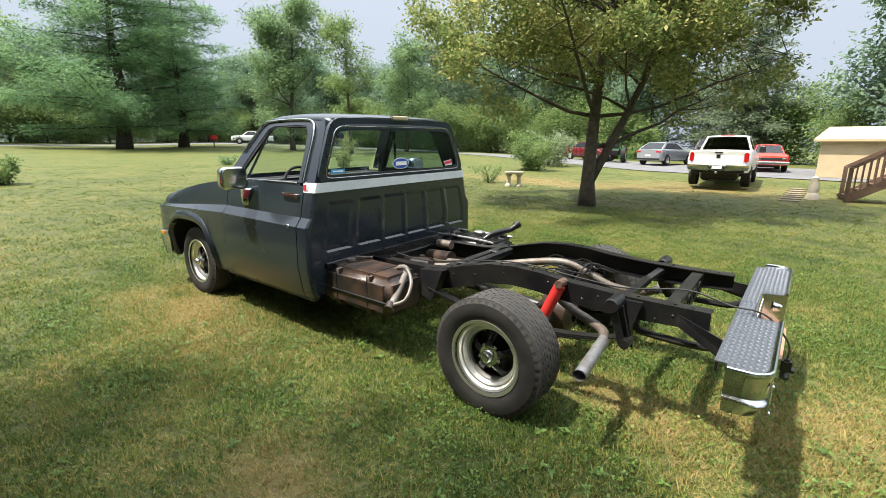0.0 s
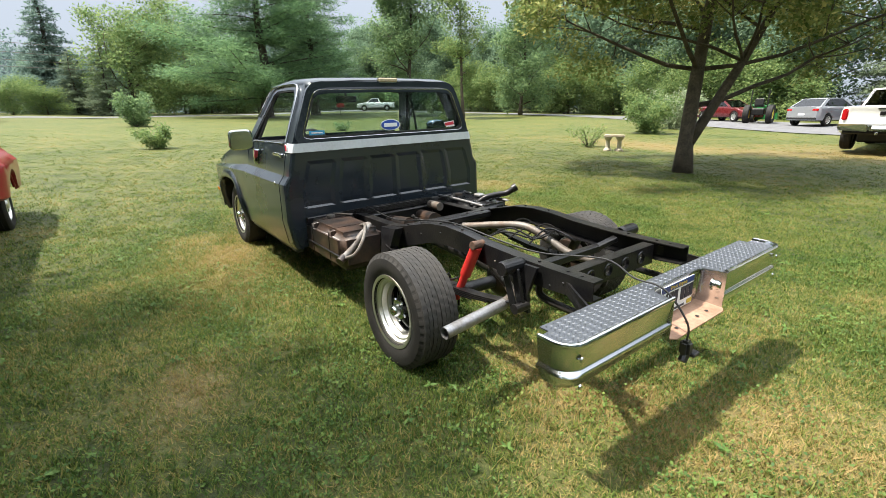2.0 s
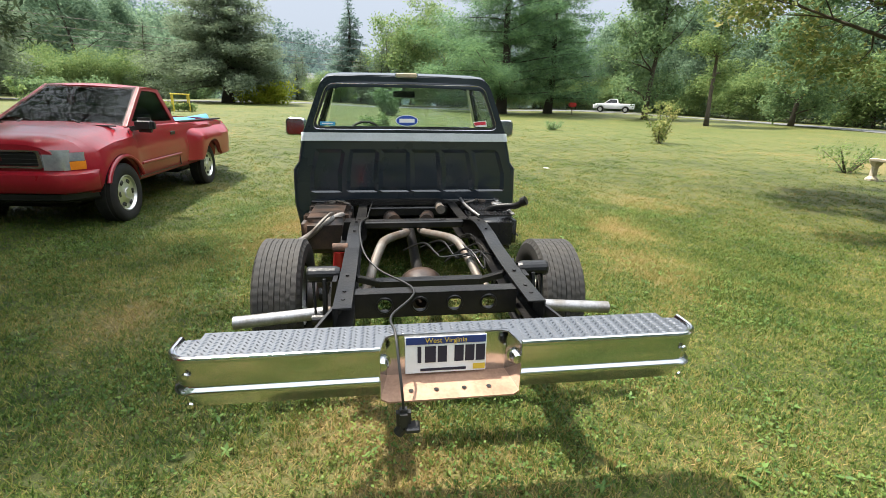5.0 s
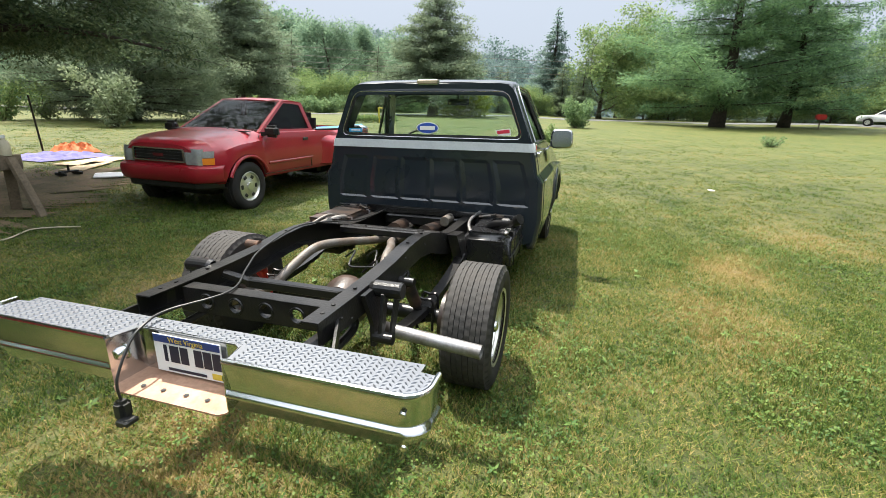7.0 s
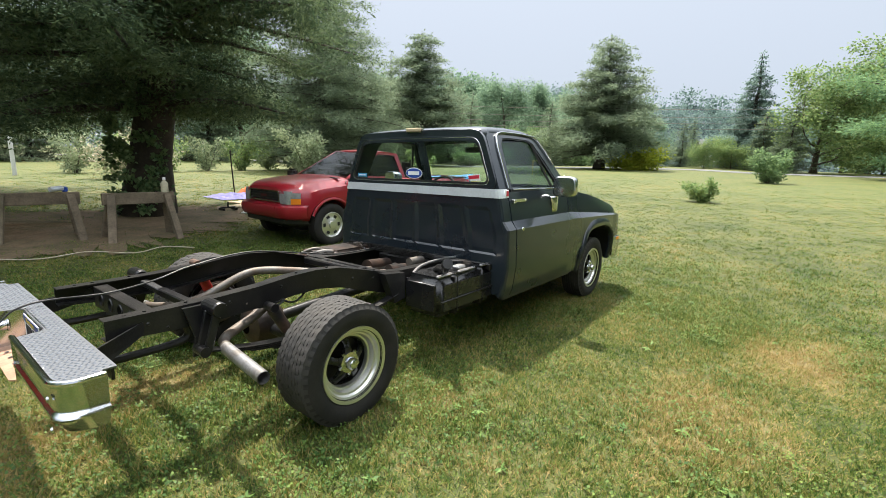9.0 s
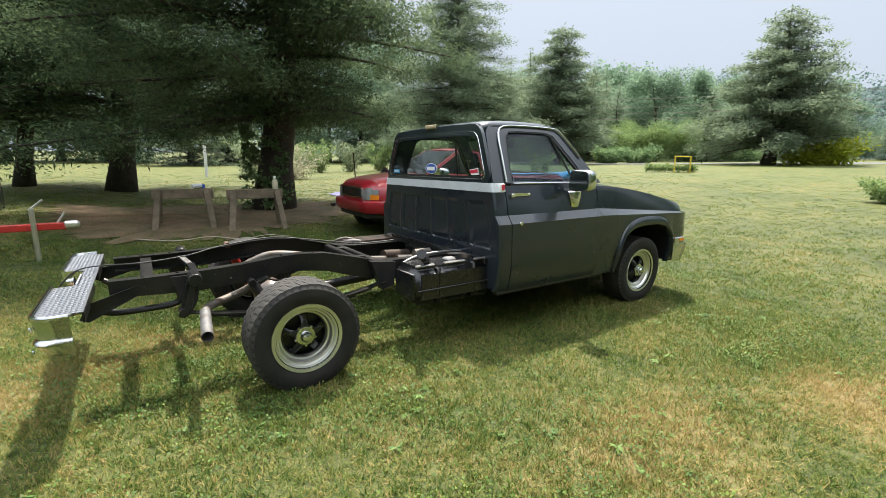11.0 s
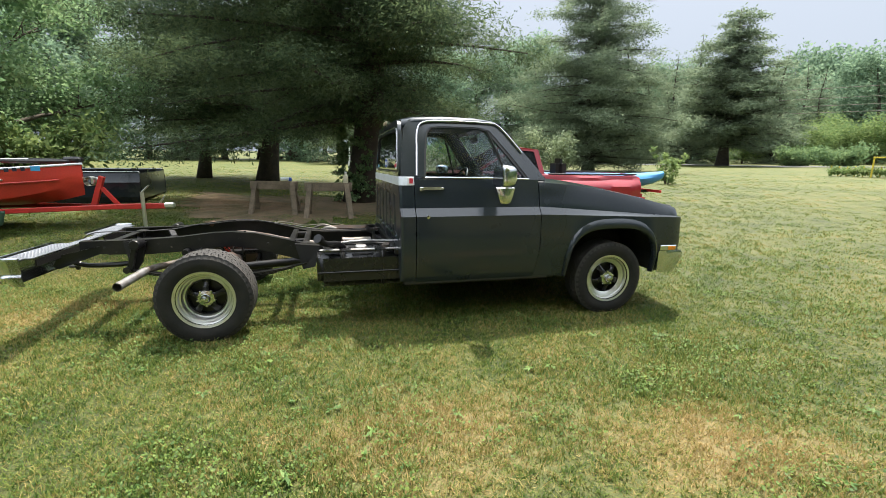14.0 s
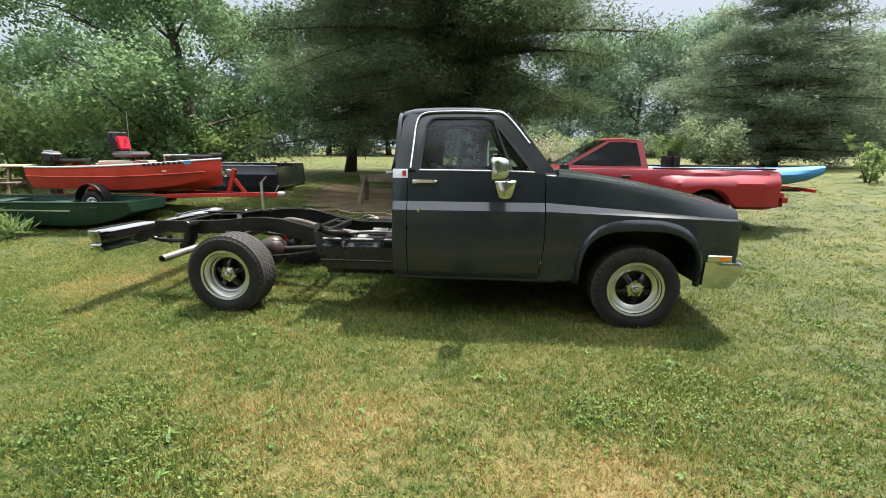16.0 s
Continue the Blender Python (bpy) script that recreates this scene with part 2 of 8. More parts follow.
RED_LENS = plain("red_lens", (0.45, 0.01, 0.012), 0.15, 0.0, 0.1, 20.0, 90.0)
LAMP_LENS = plain("clear_lens", (0.40, 0.41, 0.41), 0.10, 0.5, 0.2, 25.0, 120.0)
BEIGE_LENS = plain("beige_lens", (0.42, 0.34, 0.22), 0.35, 0.0, 0.15, 20.0, 90.0)
WOOD_GREY = plain("weathered_wood", (0.19, 0.145, 0.10), 0.85, 0.0, 0.35, 5.0, 45.0, 0.4, other=(0.10, 0.08, 0.055))
WOOD_DECK = plain("brown_deck_wood", (0.12, 0.07, 0.045), 0.75, 0.0, 0.25, 5.0, 45.0, 0.2)
PLYWOOD = plain("pale_plywood", (0.50, 0.38, 0.24), 0.8, 0.0, 0.15, 3.0, 50.0, 0.1)
TAN_SIDING = plain("tan_siding", (0.46, 0.36, 0.22), 0.7, 0.0, 0.1, 2.0, 40.0)
WHITE_SIDING = plain("white_siding", (0.62, 0.62, 0.62), 0.6, 0.0, 0.06, 2.0, 40.0)
ROOF_GREY = plain("grey_shingle", (0.12, 0.12, 0.125), 0.9, 0.0, 0.25, 4.0, 40.0, 0.3)
CONCRETE = plain("pale_concrete", (0.46, 0.40, 0.31), 0.85, 0.0, 0.2, 6.0, 60.0, 0.3)
GRAVEL = plain("pale_gravel", (0.125, 0.125, 0.130), 0.95, 0.0, 0.25, 2.0, 40.0, 0.5)
BARK = plain("grey_brown_bark", (0.085, 0.068, 0.05), 0.95, 0.0, 0.5, 5.0, 26.0, 1.0, other=(0.045, 0.037, 0.028))
BARK_DARK = plain("dark_cedar_bark", (0.055, 0.043, 0.032), 0.95, 0.0, 0.5, 6.0, 30.0, 1.0, other=(0.03, 0.025, 0.02))
DIRT = plain("brown_dirt", (0.150, 0.098, 0.055), 0.95, 0.0, 0.4, 2.5, 30.0, 0.6, other=(0.075, 0.062, 0.028))
COPPER_SHELF = plain("bare_pinkish_steel", (0.38, 0.23, 0.155), 0.55, 0.3, 0.25, 10.0, 70.0, 0.1, other=(0.27, 0.155, 0.10))
PLATE_WHITE = plain("plate_white", (0.74, 0.75, 0.76), 0.4, 0.0, 0.04, 20.0, 90.0)
PLATE_BLUE = plain("plate_blue", (0.015, 0.035, 0.16), 0.4, 0.0, 0.05, 20.0, 90.0)
INK = plain("dark_ink", (0.01, 0.012, 0.03), 0.5, 0.0, 0.05, 20.0, 90.0)
GOLD_INK = plain("gold_ink", (0.62, 0.45, 0.05), 0.5, 0.0, 0.05, 20.0, 90.0)
STICKER_BLUE = plain("sticker_blue", (0.03, 0.08, 0.38), 0.4, 0.0, 0.05, 20.0, 90.0)
STICKER_CYAN = plain("sticker_cyan", (0.05, 0.30, 0.55), 0.4, 0.0, 0.05, 20.0, 90.0)
STICKER_RED = plain("sticker_red", (0.55, 0.03, 0.06), 0.4, 0.0, 0.05, 20.0, 90.0)
STICKER_WHITE = plain("sticker_white", (0.78, 0.78, 0.78), 0.4, 0.0, 0.03, 20.0, 90.0)
TARP_BLUE = plain("purple_blue_cloth", (0.14, 0.13, 0.32), 0.8, 0.0, 0.3, 8.0, 60.0, 0.2)
TARP_ORANGE = plain("orange_cloth", (0.65, 0.19, 0.06), 0.7, 0.0, 0.2, 8.0, 60.0, 0.2)
# blue of distant haze is put into the hill's colour
HILL = plain("hazed_wooded_hill", (0.048, 0.074, 0.076), 1.0, 0.0, 0.4, 0.08, 0.6, 0.0, other=(0.034, 0.056, 0.058))
WINDOW_CLEAR = glass("clear_window", (0.90, 0.95, 0.94), 0.93)
WINDOW_DARK = glass("dark_window", (0.16, 0.18, 0.18), 0.93)
WINDOW_TRUCK = glass("green_tinted_window", (0.30, 0.34, 0.34), 0.988, rim=0.6)
WINDOW_DOOR = glass("reflecting_door_window", (0.58, 0.66, 0.70), 0.975, rim=0.6)
HOSE = plain("grey_rubber_hose", (0.16, 0.15, 0.14), 0.6, 0.0, 0.25, 12.0, 90.0, 0.08, other=(0.10, 0.08, 0.065))
JUG = plain("cloudy_jug", (0.55, 0.50, 0.36), 0.5, 0.0, 0.2, 14.0, 60.0)
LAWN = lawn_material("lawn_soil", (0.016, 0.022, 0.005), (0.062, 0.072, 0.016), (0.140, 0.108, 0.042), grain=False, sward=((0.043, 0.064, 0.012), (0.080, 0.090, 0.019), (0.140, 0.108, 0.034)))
BLADES = lawn_material("lawn_blades", (0.046, 0.094, 0.016), (0.150, 0.190, 0.036), (0.35, 0.255, 0.105), 0.35)
CLOVER = leafy("clover_leaf", (0.040, 0.090, 0.016), (0.115, 0.18, 0.034), (0.19, 0.25, 0.05), glow=0.3, gain=1.0, shine=0.3)
WEED = leafy("broad_weed_leaf", (0.060, 0.125, 0.028), (0.135, 0.22, 0.05), glow=0.3, gain=1.0, shine=0.3)
LEAF_YELLOW = leafy("yellow_green_leaf", (0.080, 0.125, 0.036), (0.19, 0.215, 0.07), (0.50, 0.43, 0.18), glow=0.45, at=(0.2, 0.60))
LEAF_CEDAR = leafy("dark_cedar_leaf", (0.044, 0.070, 0.038), (0.098, 0.132, 0.064), glow=0.45, shine=0.03)
LEAF_CATALPA = leafy("large_catalpa_leaf", (0.095, 0.165, 0.078), (0.19, 0.28, 0.135), glow=0.5, rough=0.5)
LEAF_GREEN = leafy("broad_green_leaf", (0.090, 0.150, 0.072), (0.175, 0.245, 0.112), glow=0.5, shine=0.06)
LEAF_LIGHT = leafy("light_green_leaf", (0.095, 0.155, 0.058), (0.190, 0.245, 0.090), glow=0.5)
LEAF_PINE = leafy("pine_needle", (0.085, 0.155, 0.082), (0.165, 0.260, 0.120), glow=0.5, shine=0.05)
# haze painted into these far-tree colours: paler, greyer, bluer leaves
LEAF_SPRUCE = leafy("hazed_spruce_needle", (0.095, 0.145, 0.125), (0.16, 0.22, 0.175), glow=0.45, shine=0.03)
LEAF_WOODS = leafy("hazed_woodland_leaf", (0.100, 0.158, 0.105), (0.170, 0.240, 0.150), glow=0.55, shine=0.03)
LEAF_HAZE = leafy("hazed_cedar_leaf", (0.105, 0.138, 0.090), (0.165, 0.205, 0.130), glow=0.55, shine=0.03)
LEAF_FAR = leafy("hazed_hill_leaf", (0.085, 0.130, 0.118), (0.125, 0.180, 0.155), glow=0.5)
LEAF_GOLD = leafy("golden_bush_leaf", (0.20, 0.26, 0.02), (0.36, 0.38, 0.04), glow=0.4, gain=1.0)
LEAF_SILVER = leafy("silver_bush_leaf", (0.14, 0.18, 0.10), (0.24, 0.28, 0.17), glow=0.35)
LEAF_PINK = leafy("pinkish_blossom", (0.16, 0.19, 0.10), (0.36, 0.32, 0.24), glow=0.35)


# ---- building helpers ----
class Shape:
    """Collects faces; turned into one mesh object by put()."""

    def __init__(self):
        self.v, self.f = [], []

    def add(self, verts, faces):
        k = len(self.v)
        self.v += [tuple(p) for p in verts]
        self.f += [tuple(i + k for i in q) for q in faces]
        return self

    def bm(self, b):
        b.verts.index_update()
        self.add([v.co for v in b.verts], [[v.index for v in f.verts] for f in b.faces])
        b.free()
        return self

    def box(self, c, s, bevel=0.0, turn=None, seg=1):
        b = bmesh.new()
        bmesh.ops.create_cube(b, size=1.0)
        bmesh.ops.scale(b, vec=s, verts=b.verts)
        if bevel:
            bmesh.ops.bevel(b, geom=b.edges[:], offset=min(bevel, min(s) * 0.48), segments=seg, affect="EDGES")
        m = Matrix.Translation(c) @ (turn.to_matrix().to_4x4() if turn else Matrix())
        bmesh.ops.transform(b, matrix=m, verts=b.verts)
        return self.bm(b)

    def bar(self, a, c, w, h, bevel=0.0):
        """A square bar from a to c."""
        a, c = Vector(a), Vector(c)
        d = c - a
        q = d.to_track_quat("X", "Z")
        b = bmesh.new()
        bmesh.ops.create_cube(b, size=1.0)
        bmesh.ops.scale(b, vec=(d.length, w, h), verts=b.verts)
        if bevel:
            bmesh.ops.bevel(b, geom=b.edges[:], offset=bevel, segments=1, affect="EDGES")
        bmesh.ops.transform(b, matrix=Matrix.Translation((a + c) / 2) @ q.to_matrix().to_4x4(), verts=b.verts)
        return self.bm(b)

    def tube(self, pts, r, seg=10, cap=True, smooth=0):
        pts = [Vector(p) for p in pts]
        rs = r if isinstance(r, (list, tuple)) else [r] * len(pts)
        if smooth:
            p2, r2 = [], []
            for i in range(len(pts) - 1):
                p0, p1, p3, p4 = pts[max(i - 1, 0)], pts[i], pts[i + 1], pts[min(i + 2, len(pts) - 1)]
                for k in range(smooth):
                    t = k / smooth
                    p2.append(0.5 * (2 * p1 + (p3 - p0) * t + (2 * p0 - 5 * p1 + 4 * p3 - p4) * t * t + (3 * p1 - p0 - 3 * p3 + p4) * t ** 3))
                    r2.append(rs[i] * (1 - t) + rs[i + 1] * t)
            pts, rs = p2 + [pts[-1]], r2 + [rs[-1]]
        n = len(pts)
        verts, faces = [], []
        up = None
        for i, p in enumerate(pts):
            d = (pts[min(i + 1, n - 1)] - pts[max(i - 1, 0)]).normalized()
            if up is None:
                up = Vector((0, 0, 1)) if abs(d.z) < 0.9 else Vector((1, 0, 0))
            x = d.cross(up).normalized()
            up = x.cross(d).normalized()
            for k in range(seg):
                a = 2 * math.pi * k / seg
                verts.append(p + (x * math.cos(a) + up * math.sin(a)) * rs[i])
        for i in range(n - 1):
            for k in range(seg):
                k2 = (k + 1) % seg
                faces.append((i * seg + k, i * seg + k2, (i + 1) * seg + k2, (i + 1) * seg + k))
        if cap:
            faces += [tuple(reversed(range(seg))), tuple(range((n - 1) * seg, n * seg))]
        return self.add(verts, faces)

    def lathe(self, profile, c, axis="y", seg=32, side=1, closed=False):
        """Turns (radius, along) round an axis through c."""
        verts, faces = [], []
        n = len(profile)
        for k in range(seg):
            a = 2 * math.pi * k / seg
            ca, sa = math.cos(a), math.sin(a)
            for r, h in profile:
                h *= side
                p = {"y": (r * ca, h, r * sa), "x": (h, r * ca, r * sa), "z": (r * ca, r * sa, h)}[axis]
                verts.append((c[0] + p[0], c[1] + p[1], c[2] + p[2]))
        for k in range(seg):
            k2 = (k + 1) % seg
            for i in range(n - 1 + (1 if closed else 0)):
                j = (i + 1) % n
                faces.append((k * n + i, k2 * n + i, k2 * n + j, k * n + j))
        return self.add(verts, faces)

    def loft(self, rows, closed=False, caps=False):
        n = len(rows[0])
        verts = [p for r in rows for p in r]
        faces = []
        for i in range(len(rows) - 1):
            for k in range(n if closed else n - 1):
                k2 = (k + 1) % n
                faces.append((i * n + k, i * n + k2, (i + 1) * n + k2, (i + 1) * n + k))
        if caps:
            faces += [tuple(reversed(range(n))), tuple(range((len(rows) - 1) * n, len(rows) * n))]
        return self.add(verts, faces)

    def slab(self, poly, off):
        """A closed plate: the polygon and its copy moved by off."""
        n = len(poly)
        o = Vector(off)
        verts = [Vector(p) for p in poly] + [Vector(p) + o for p in poly]
        faces = [tuple(range(n)), tuple(reversed(range(n, 2 * n)))]
        faces += [(i, i + n, (i + 1) % n + n, (i + 1) % n) for i in range(n)]
        return self.add(verts, faces)

    def ring(self, outer, inner, off):
        """A frame between two loops of equal length, thickened by off."""
        n = len(outer)
        o = Vector(off)
        a, b = [Vector(p) for p in outer], [Vector(p) for p in inner]
        verts = a + b + [p + o for p in a] + [p + o for p in b]
        faces = []
        for i in range(n):
            j = (i + 1) % n
            faces += [(i, j, n + j, n + i), (2 * n + i, 3 * n + i, 3 * n + j, 2 * n + j), (i, 2 * n + i, 2 * n + j, j), (n + i, n + j, 3 * n + j, 3 * n + i)]
        return self.add(verts, faces)

    def sheet(self, rows, off):
        """A closed skin: a grid of points and its copy moved by off, joined along the rim."""
        n, m = len(rows[0]), len(rows)
        o = Vector(off)
        a = [Vector(p) for r in rows for p in r]
        verts = a + [p + o for p in a]
        k = n * m
        faces = []
        for i in range(m - 1):
            for j in range(n - 1):
                q = (i * n + j, i * n + j + 1, (i + 1) * n + j + 1, (i + 1) * n + j)
                faces += [q, tuple(x + k for x in reversed(q))]
        rim = list(range(n)) + [i * n + n - 1 for i in range(1, m)] + list(range(m * n - 2, (m - 1) * n - 1, -1)) + [i * n for i in range(m - 2, 0, -1)]
        for i, p in enumerate(rim):
            q = rim[(i + 1) % len(rim)]
            faces.append((p, p + k, q + k, q))
        return self.add(verts, faces)

    def mirrored(self):
        """Adds the mirror image across y = 0."""
        return self.add([(x, -y, z) for x, y, z in self.v], [tuple(reversed(q)) for q in self.f])

    def moved(self, m):
        self.v = [tuple(m @ Vector(p)) for p in self.v]
        return self

    def put(self, name, material, parent=None, label="", smooth=False, at=None, auto=35, orient=True):
        me = bpy.data.meshes.new(name)
        me.from_pydata(self.v, [], self.f)
        if orient:
            b = bmesh.new()
            b.from_mesh(me)
            bmesh.ops.recalc_face_normals(b, faces=b.faces)
            b.to_mesh(me)
            b.free()
        me.materials.append(material)
        if smooth:
            me.shade_smooth()
            if auto:
                me.set_sharp_from_angle(angle=radians(auto))
        ob = new(name, me)
        if parent:
            ob.parent = parent
        if label:
            ob["label"] = label
        if at is not None:
            ob.matrix_basis = at
        return ob


def thing(name, label, category, m=None, group="", kind=""):
    ob = new(name)
    ob.empty_display_size = 0.2
    if m is not None:
        ob.matrix_basis = m
    return tagged(ob, label, category, group, kind)


def step(x, a, b):
    t = min(1.0, max(0.0, (x - a) / (b - a)))
    return t * t * (3 - 2 * t)


def ground_z(x, y):
    z = 0.02 * max(0.0, min(x, 80.0) - 6.0) * (1 - 0.35 * step(y, 12, 32))
    z += 0.028 * max(0.0, min(-y, 32.0) - 17.0)
    z += 0.045 * min(5.0, max(0.0, y - 2.0))
    z += 0.16 * step(-x, 0.8, 2.6) * step(y, 1.5, 3.0)
    return z


# ---- ground ----
def build_ground():
    near = [i * 0.5 for i in range(-20, 21)]
    far = [10.5, 12, 14, 17, 20, 24, 28, 32, 36, 42, 50, 60, 70, 80, 95, 120, 160, 220, 320, 500, 900]
    xs = sorted([-f for f in far] + near + far)
    rows = [[(x, y, ground_z(x, y) + 0.002 * noise.noise(Vector((x * 0.7, y * 0.7, 0)))) for x in xs] for y in xs]
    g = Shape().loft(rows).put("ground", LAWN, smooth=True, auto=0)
    tagged(g, "mown lawn with green and dry straw-coloured patches", "lawn", kind="structure")


def ribbon(name, pts, w, lift, material, label, category):
    rows = []
    for i, p in enumerate(pts):
        a, c = Vector(pts[max(i - 1, 0)][:2]), Vector(pts[min(i + 1, len(pts) - 1)][:2])
        d = (c - a).normalized()
        nrm = Vector((-d.y, d.x))
        ww = p[2] if len(p) > 2 else w
        rows.append([(p[0] + nrm.x * s * ww, p[1] + nrm.y * s * ww, ground_z(p[0] + nrm.x * s * ww, p[1] + nrm.y * s * ww) + lift) for s in (-0.5, -0.25, 0, 0.25, 0.5)])
    ob = Shape().loft(rows).put(name, material, smooth=True)
    return tagged(ob, label, category, kind="structure")


def smooth_line(pts, k=8):
    out = []
    for i in range(len(pts) - 1):
        p0, p1, p2, p3 = (Vector(pts[max(0, min(len(pts) - 1, j))]) for j in (i - 1, i, i + 1, i + 2))
        for s in range(k):
            t = s / k
            out.append(tuple(0.5 * (2 * p1 + (p2 - p0) * t + (2 * p0 - 5 * p1 + 4 * p2 - p3) * t * t + (3 * p1 - p0 - 3 * p2 + p3) * t ** 3)))
    return out + [tuple(pts[-1])]


build_ground()
ribbon("road", smooth_line([(14, 74), (30, 46), (41, 30), (50, 18), (59, 2), (66, -18), (70, -36), (74, -60)]), 5.0, 0.03, GRAVEL, "pale grey country road along the lawn", "road")
ribbon("driveway", smooth_line([(68, -30, 4), (45, -37, 4.5), (28, -37, 5), (15, -33, 7), (6, -30, 9), (-3, -27.5, 8), (-14, -25, 6)]), 5.0, 0.035, GRAVEL, "pale gravel driveway with parked cars", "driveway")


def dirt_patch():
    rng = random.Random(4)
    verts = [(0, 0, 0)]
    n = 220
    for i in range(n):
        a = 2 * math.pi * i / n
        r = 1 + 0.14 * math.sin(3 * a + 1) + 0.06 * math.sin(11 * a) + 0.16 * rng.uniform(-1, 1)
        verts.append((3.0 * r * math.cos(a), 1.9 * r * math.sin(a), 0))
    vs = [(x + 0.6, y + 6.5, ground_z(x + 0.6, y + 6.5) + 0.016) for x, y, _ in verts]
    ob = Shape().add(vs, [(0, i + 1, (i + 1) % n + 1) for i in range(n)]).put("dirt_patch", DIRT)
    tagged(ob, "bare brown dirt under the cedar tree", "ground", kind="structure")


dirt_patch()


# ---- trees and bushes ----
def leaf_cloud(name, centres, radii, count, size, material, parent, seed, flat=0.0, narrow=0.5, droop=0.0, shell=0.55, squash=0.8, label="", kind=""):
    """Leaves as small folded blades round clump centres, uneven and with gaps."""
    rng = np.random.default_rng(seed)
    c = np.asarray(centres, dtype=float)
    r = np.asarray(radii, dtype=float)
    w = r ** 2
    idx = rng.choice(len(c), size=count, p=w / w.sum())
    d = rng.normal(size=(count, 3))
    d /= np.linalg.norm(d, axis=1)[:, None]
    rad = r[idx] * (shell + (1 - shell) * rng.random(count)) * (0.75 + 0.5 * rng.random(count))
    p = c[idx] + d * rad[:, None] * np.array([1, 1, squash])
    ax = rng.normal(size=(count, 3)) + d * 0.6
    ax[:, 2] = ax[:, 2] * (1 - flat) - droop
    ax /= np.linalg.norm(ax, axis=1)[:, None]
    up = rng.normal(size=(count, 3)) * (1 - 0.6 * flat) + np.array([0, 0, 0.8 + flat])
    side = np.cross(ax, up)
    side /= np.linalg.norm(side, axis=1)[:, None] + 1e-9
    s = size * (0.6 + 0.8 * rng.random(count))
    tip = p + ax * s[:, None]
    mid = p + ax * (s * 0.45)[:, None]
    a = mid + side * (s * narrow * 0.5)[:, None]
    b = mid - side * (s * narrow * 0.5)[:, None]
    v = np.stack([p, a, tip, b], axis=1).reshape(-1, 3)
    me = bpy.data.meshes.new(name)
    me.vertices.add(count * 4)
    me.vertices.foreach_set("co", v.ravel())
    me.loops.add(count * 4)
    me.loops.foreach_set("vertex_index", np.arange(count * 4, dtype=np.int32))
    me.polygons.add(count)
    me.polygons.foreach_set("loop_start", np.arange(0, count * 4, 4, dtype=np.int32))
    me.update(calc_edges=True)
    me.validate()
    me.materials.append(material)
    ob = new(name, me)
    if parent:
        ob.parent = parent
    if label:
        ob["label"] = label
    if kind:
        ob["kind"] = kind
    return ob


def wander(rng, a, d, length, n, bend, lift=0.0):
    pts = [Vector(a)]
    d = Vector(d).normalized()
    for _ in range(n):
        d = (d + Vector((rng.uniform(-1, 1), rng.uniform(-1, 1), rng.uniform(-1, 1))) * bend + Vector((0, 0, lift))).normalized()
        pts.append(pts[-1] + d * (length / n))
    return pts


def broad_tree(label, m, h, spread, leaf, material, seed, trunk_r=0.25, base=0.3, count=14000, stems=((0, 0, 1),), limbs=9, clump=0.9, bark=None, name="tree", category="tree", group="", limb_from=0.25, narrow=0.5, fork=0.0):
    """A broad-leaved tree: stems, limbs, twigs and clumps of leaves at their ends."""
    rng = random.Random(seed)
    root = thing(name, label, category, m, group)
    wood = Shape()
    tips, rad = [], []
    for si, sd in enumerate(stems):
        L = h * (0.8 if si == 0 else 0.7)
        pts = wander(rng, Vector(stems[0]) * fork if si and fork else (0.12 * si, 0.0, -0.1), sd, L, 9, 0.05 if fork else 0.09, 0.05)
        rs = [trunk_r * (0.66 if fork and si else 1.0) * (1.35 if i == 0 and not si else 1.0) * (1 - 0.085 * i) for i in range(len(pts))]
        wood.tube(pts, rs, 10)
        for k in range(limbs):
            f = limb_from + (1 - limb_from) * (k + 0.5) / limbs
            i = min(len(pts) - 1, int(f * (len(pts) - 1)))
            a = rng.uniform(0, 2 * math.pi) + k * 2.4
            reach = spread * (1.05 - 0.6 * abs(f - 0.45)) * rng.uniform(0.65, 1.05)
            d = Vector((math.cos(a), math.sin(a), (0.02 + 0.75 * f) if fork else (0.25 + 0.7 * f)))
            lp = wander(rng, pts[i], d, reach, 6, 0.22, 0.02)
            r0 = max(0.02, rs[i] * 0.42)
            low = fork and lp[-1].z < 0.33 * h
            if not low:
                wood.tube(lp, [r0 * (1 - 0.14 * j) for j in range(len(lp))], 6)
            for j in range(3 if fork else 2, len(lp)):
                for _ in range(3 if fork else 2):
                    q = wander(rng, lp[j], (rng.uniform(-1, 1), rng.uniform(-1, 1), rng.uniform(-0.3, 0.8)), reach * 0.32, 3, 0.3)
                    if low or fork and q[-1].z < 0.27 * h:
                        continue
                    wood.tube(q, [r0 * 0.28, r0 * 0.2, r0 * 0.14, r0 * 0.08], 4, cap=False)
                    tips.append(q[-1])
                    rad.append(clump * rng.uniform(0.5, 1.1))
        tips.append(pts[-1])
        rad.append(clump)
    wood.put("trunk", bark or BARK, root, smooth=True, auto=0, orient=False)
    leaf_cloud("crown", [tuple(t) for t in tips], rad, count, leaf, material, root, seed, flat=0.3, shell=0.25, narrow=narrow)
    return root


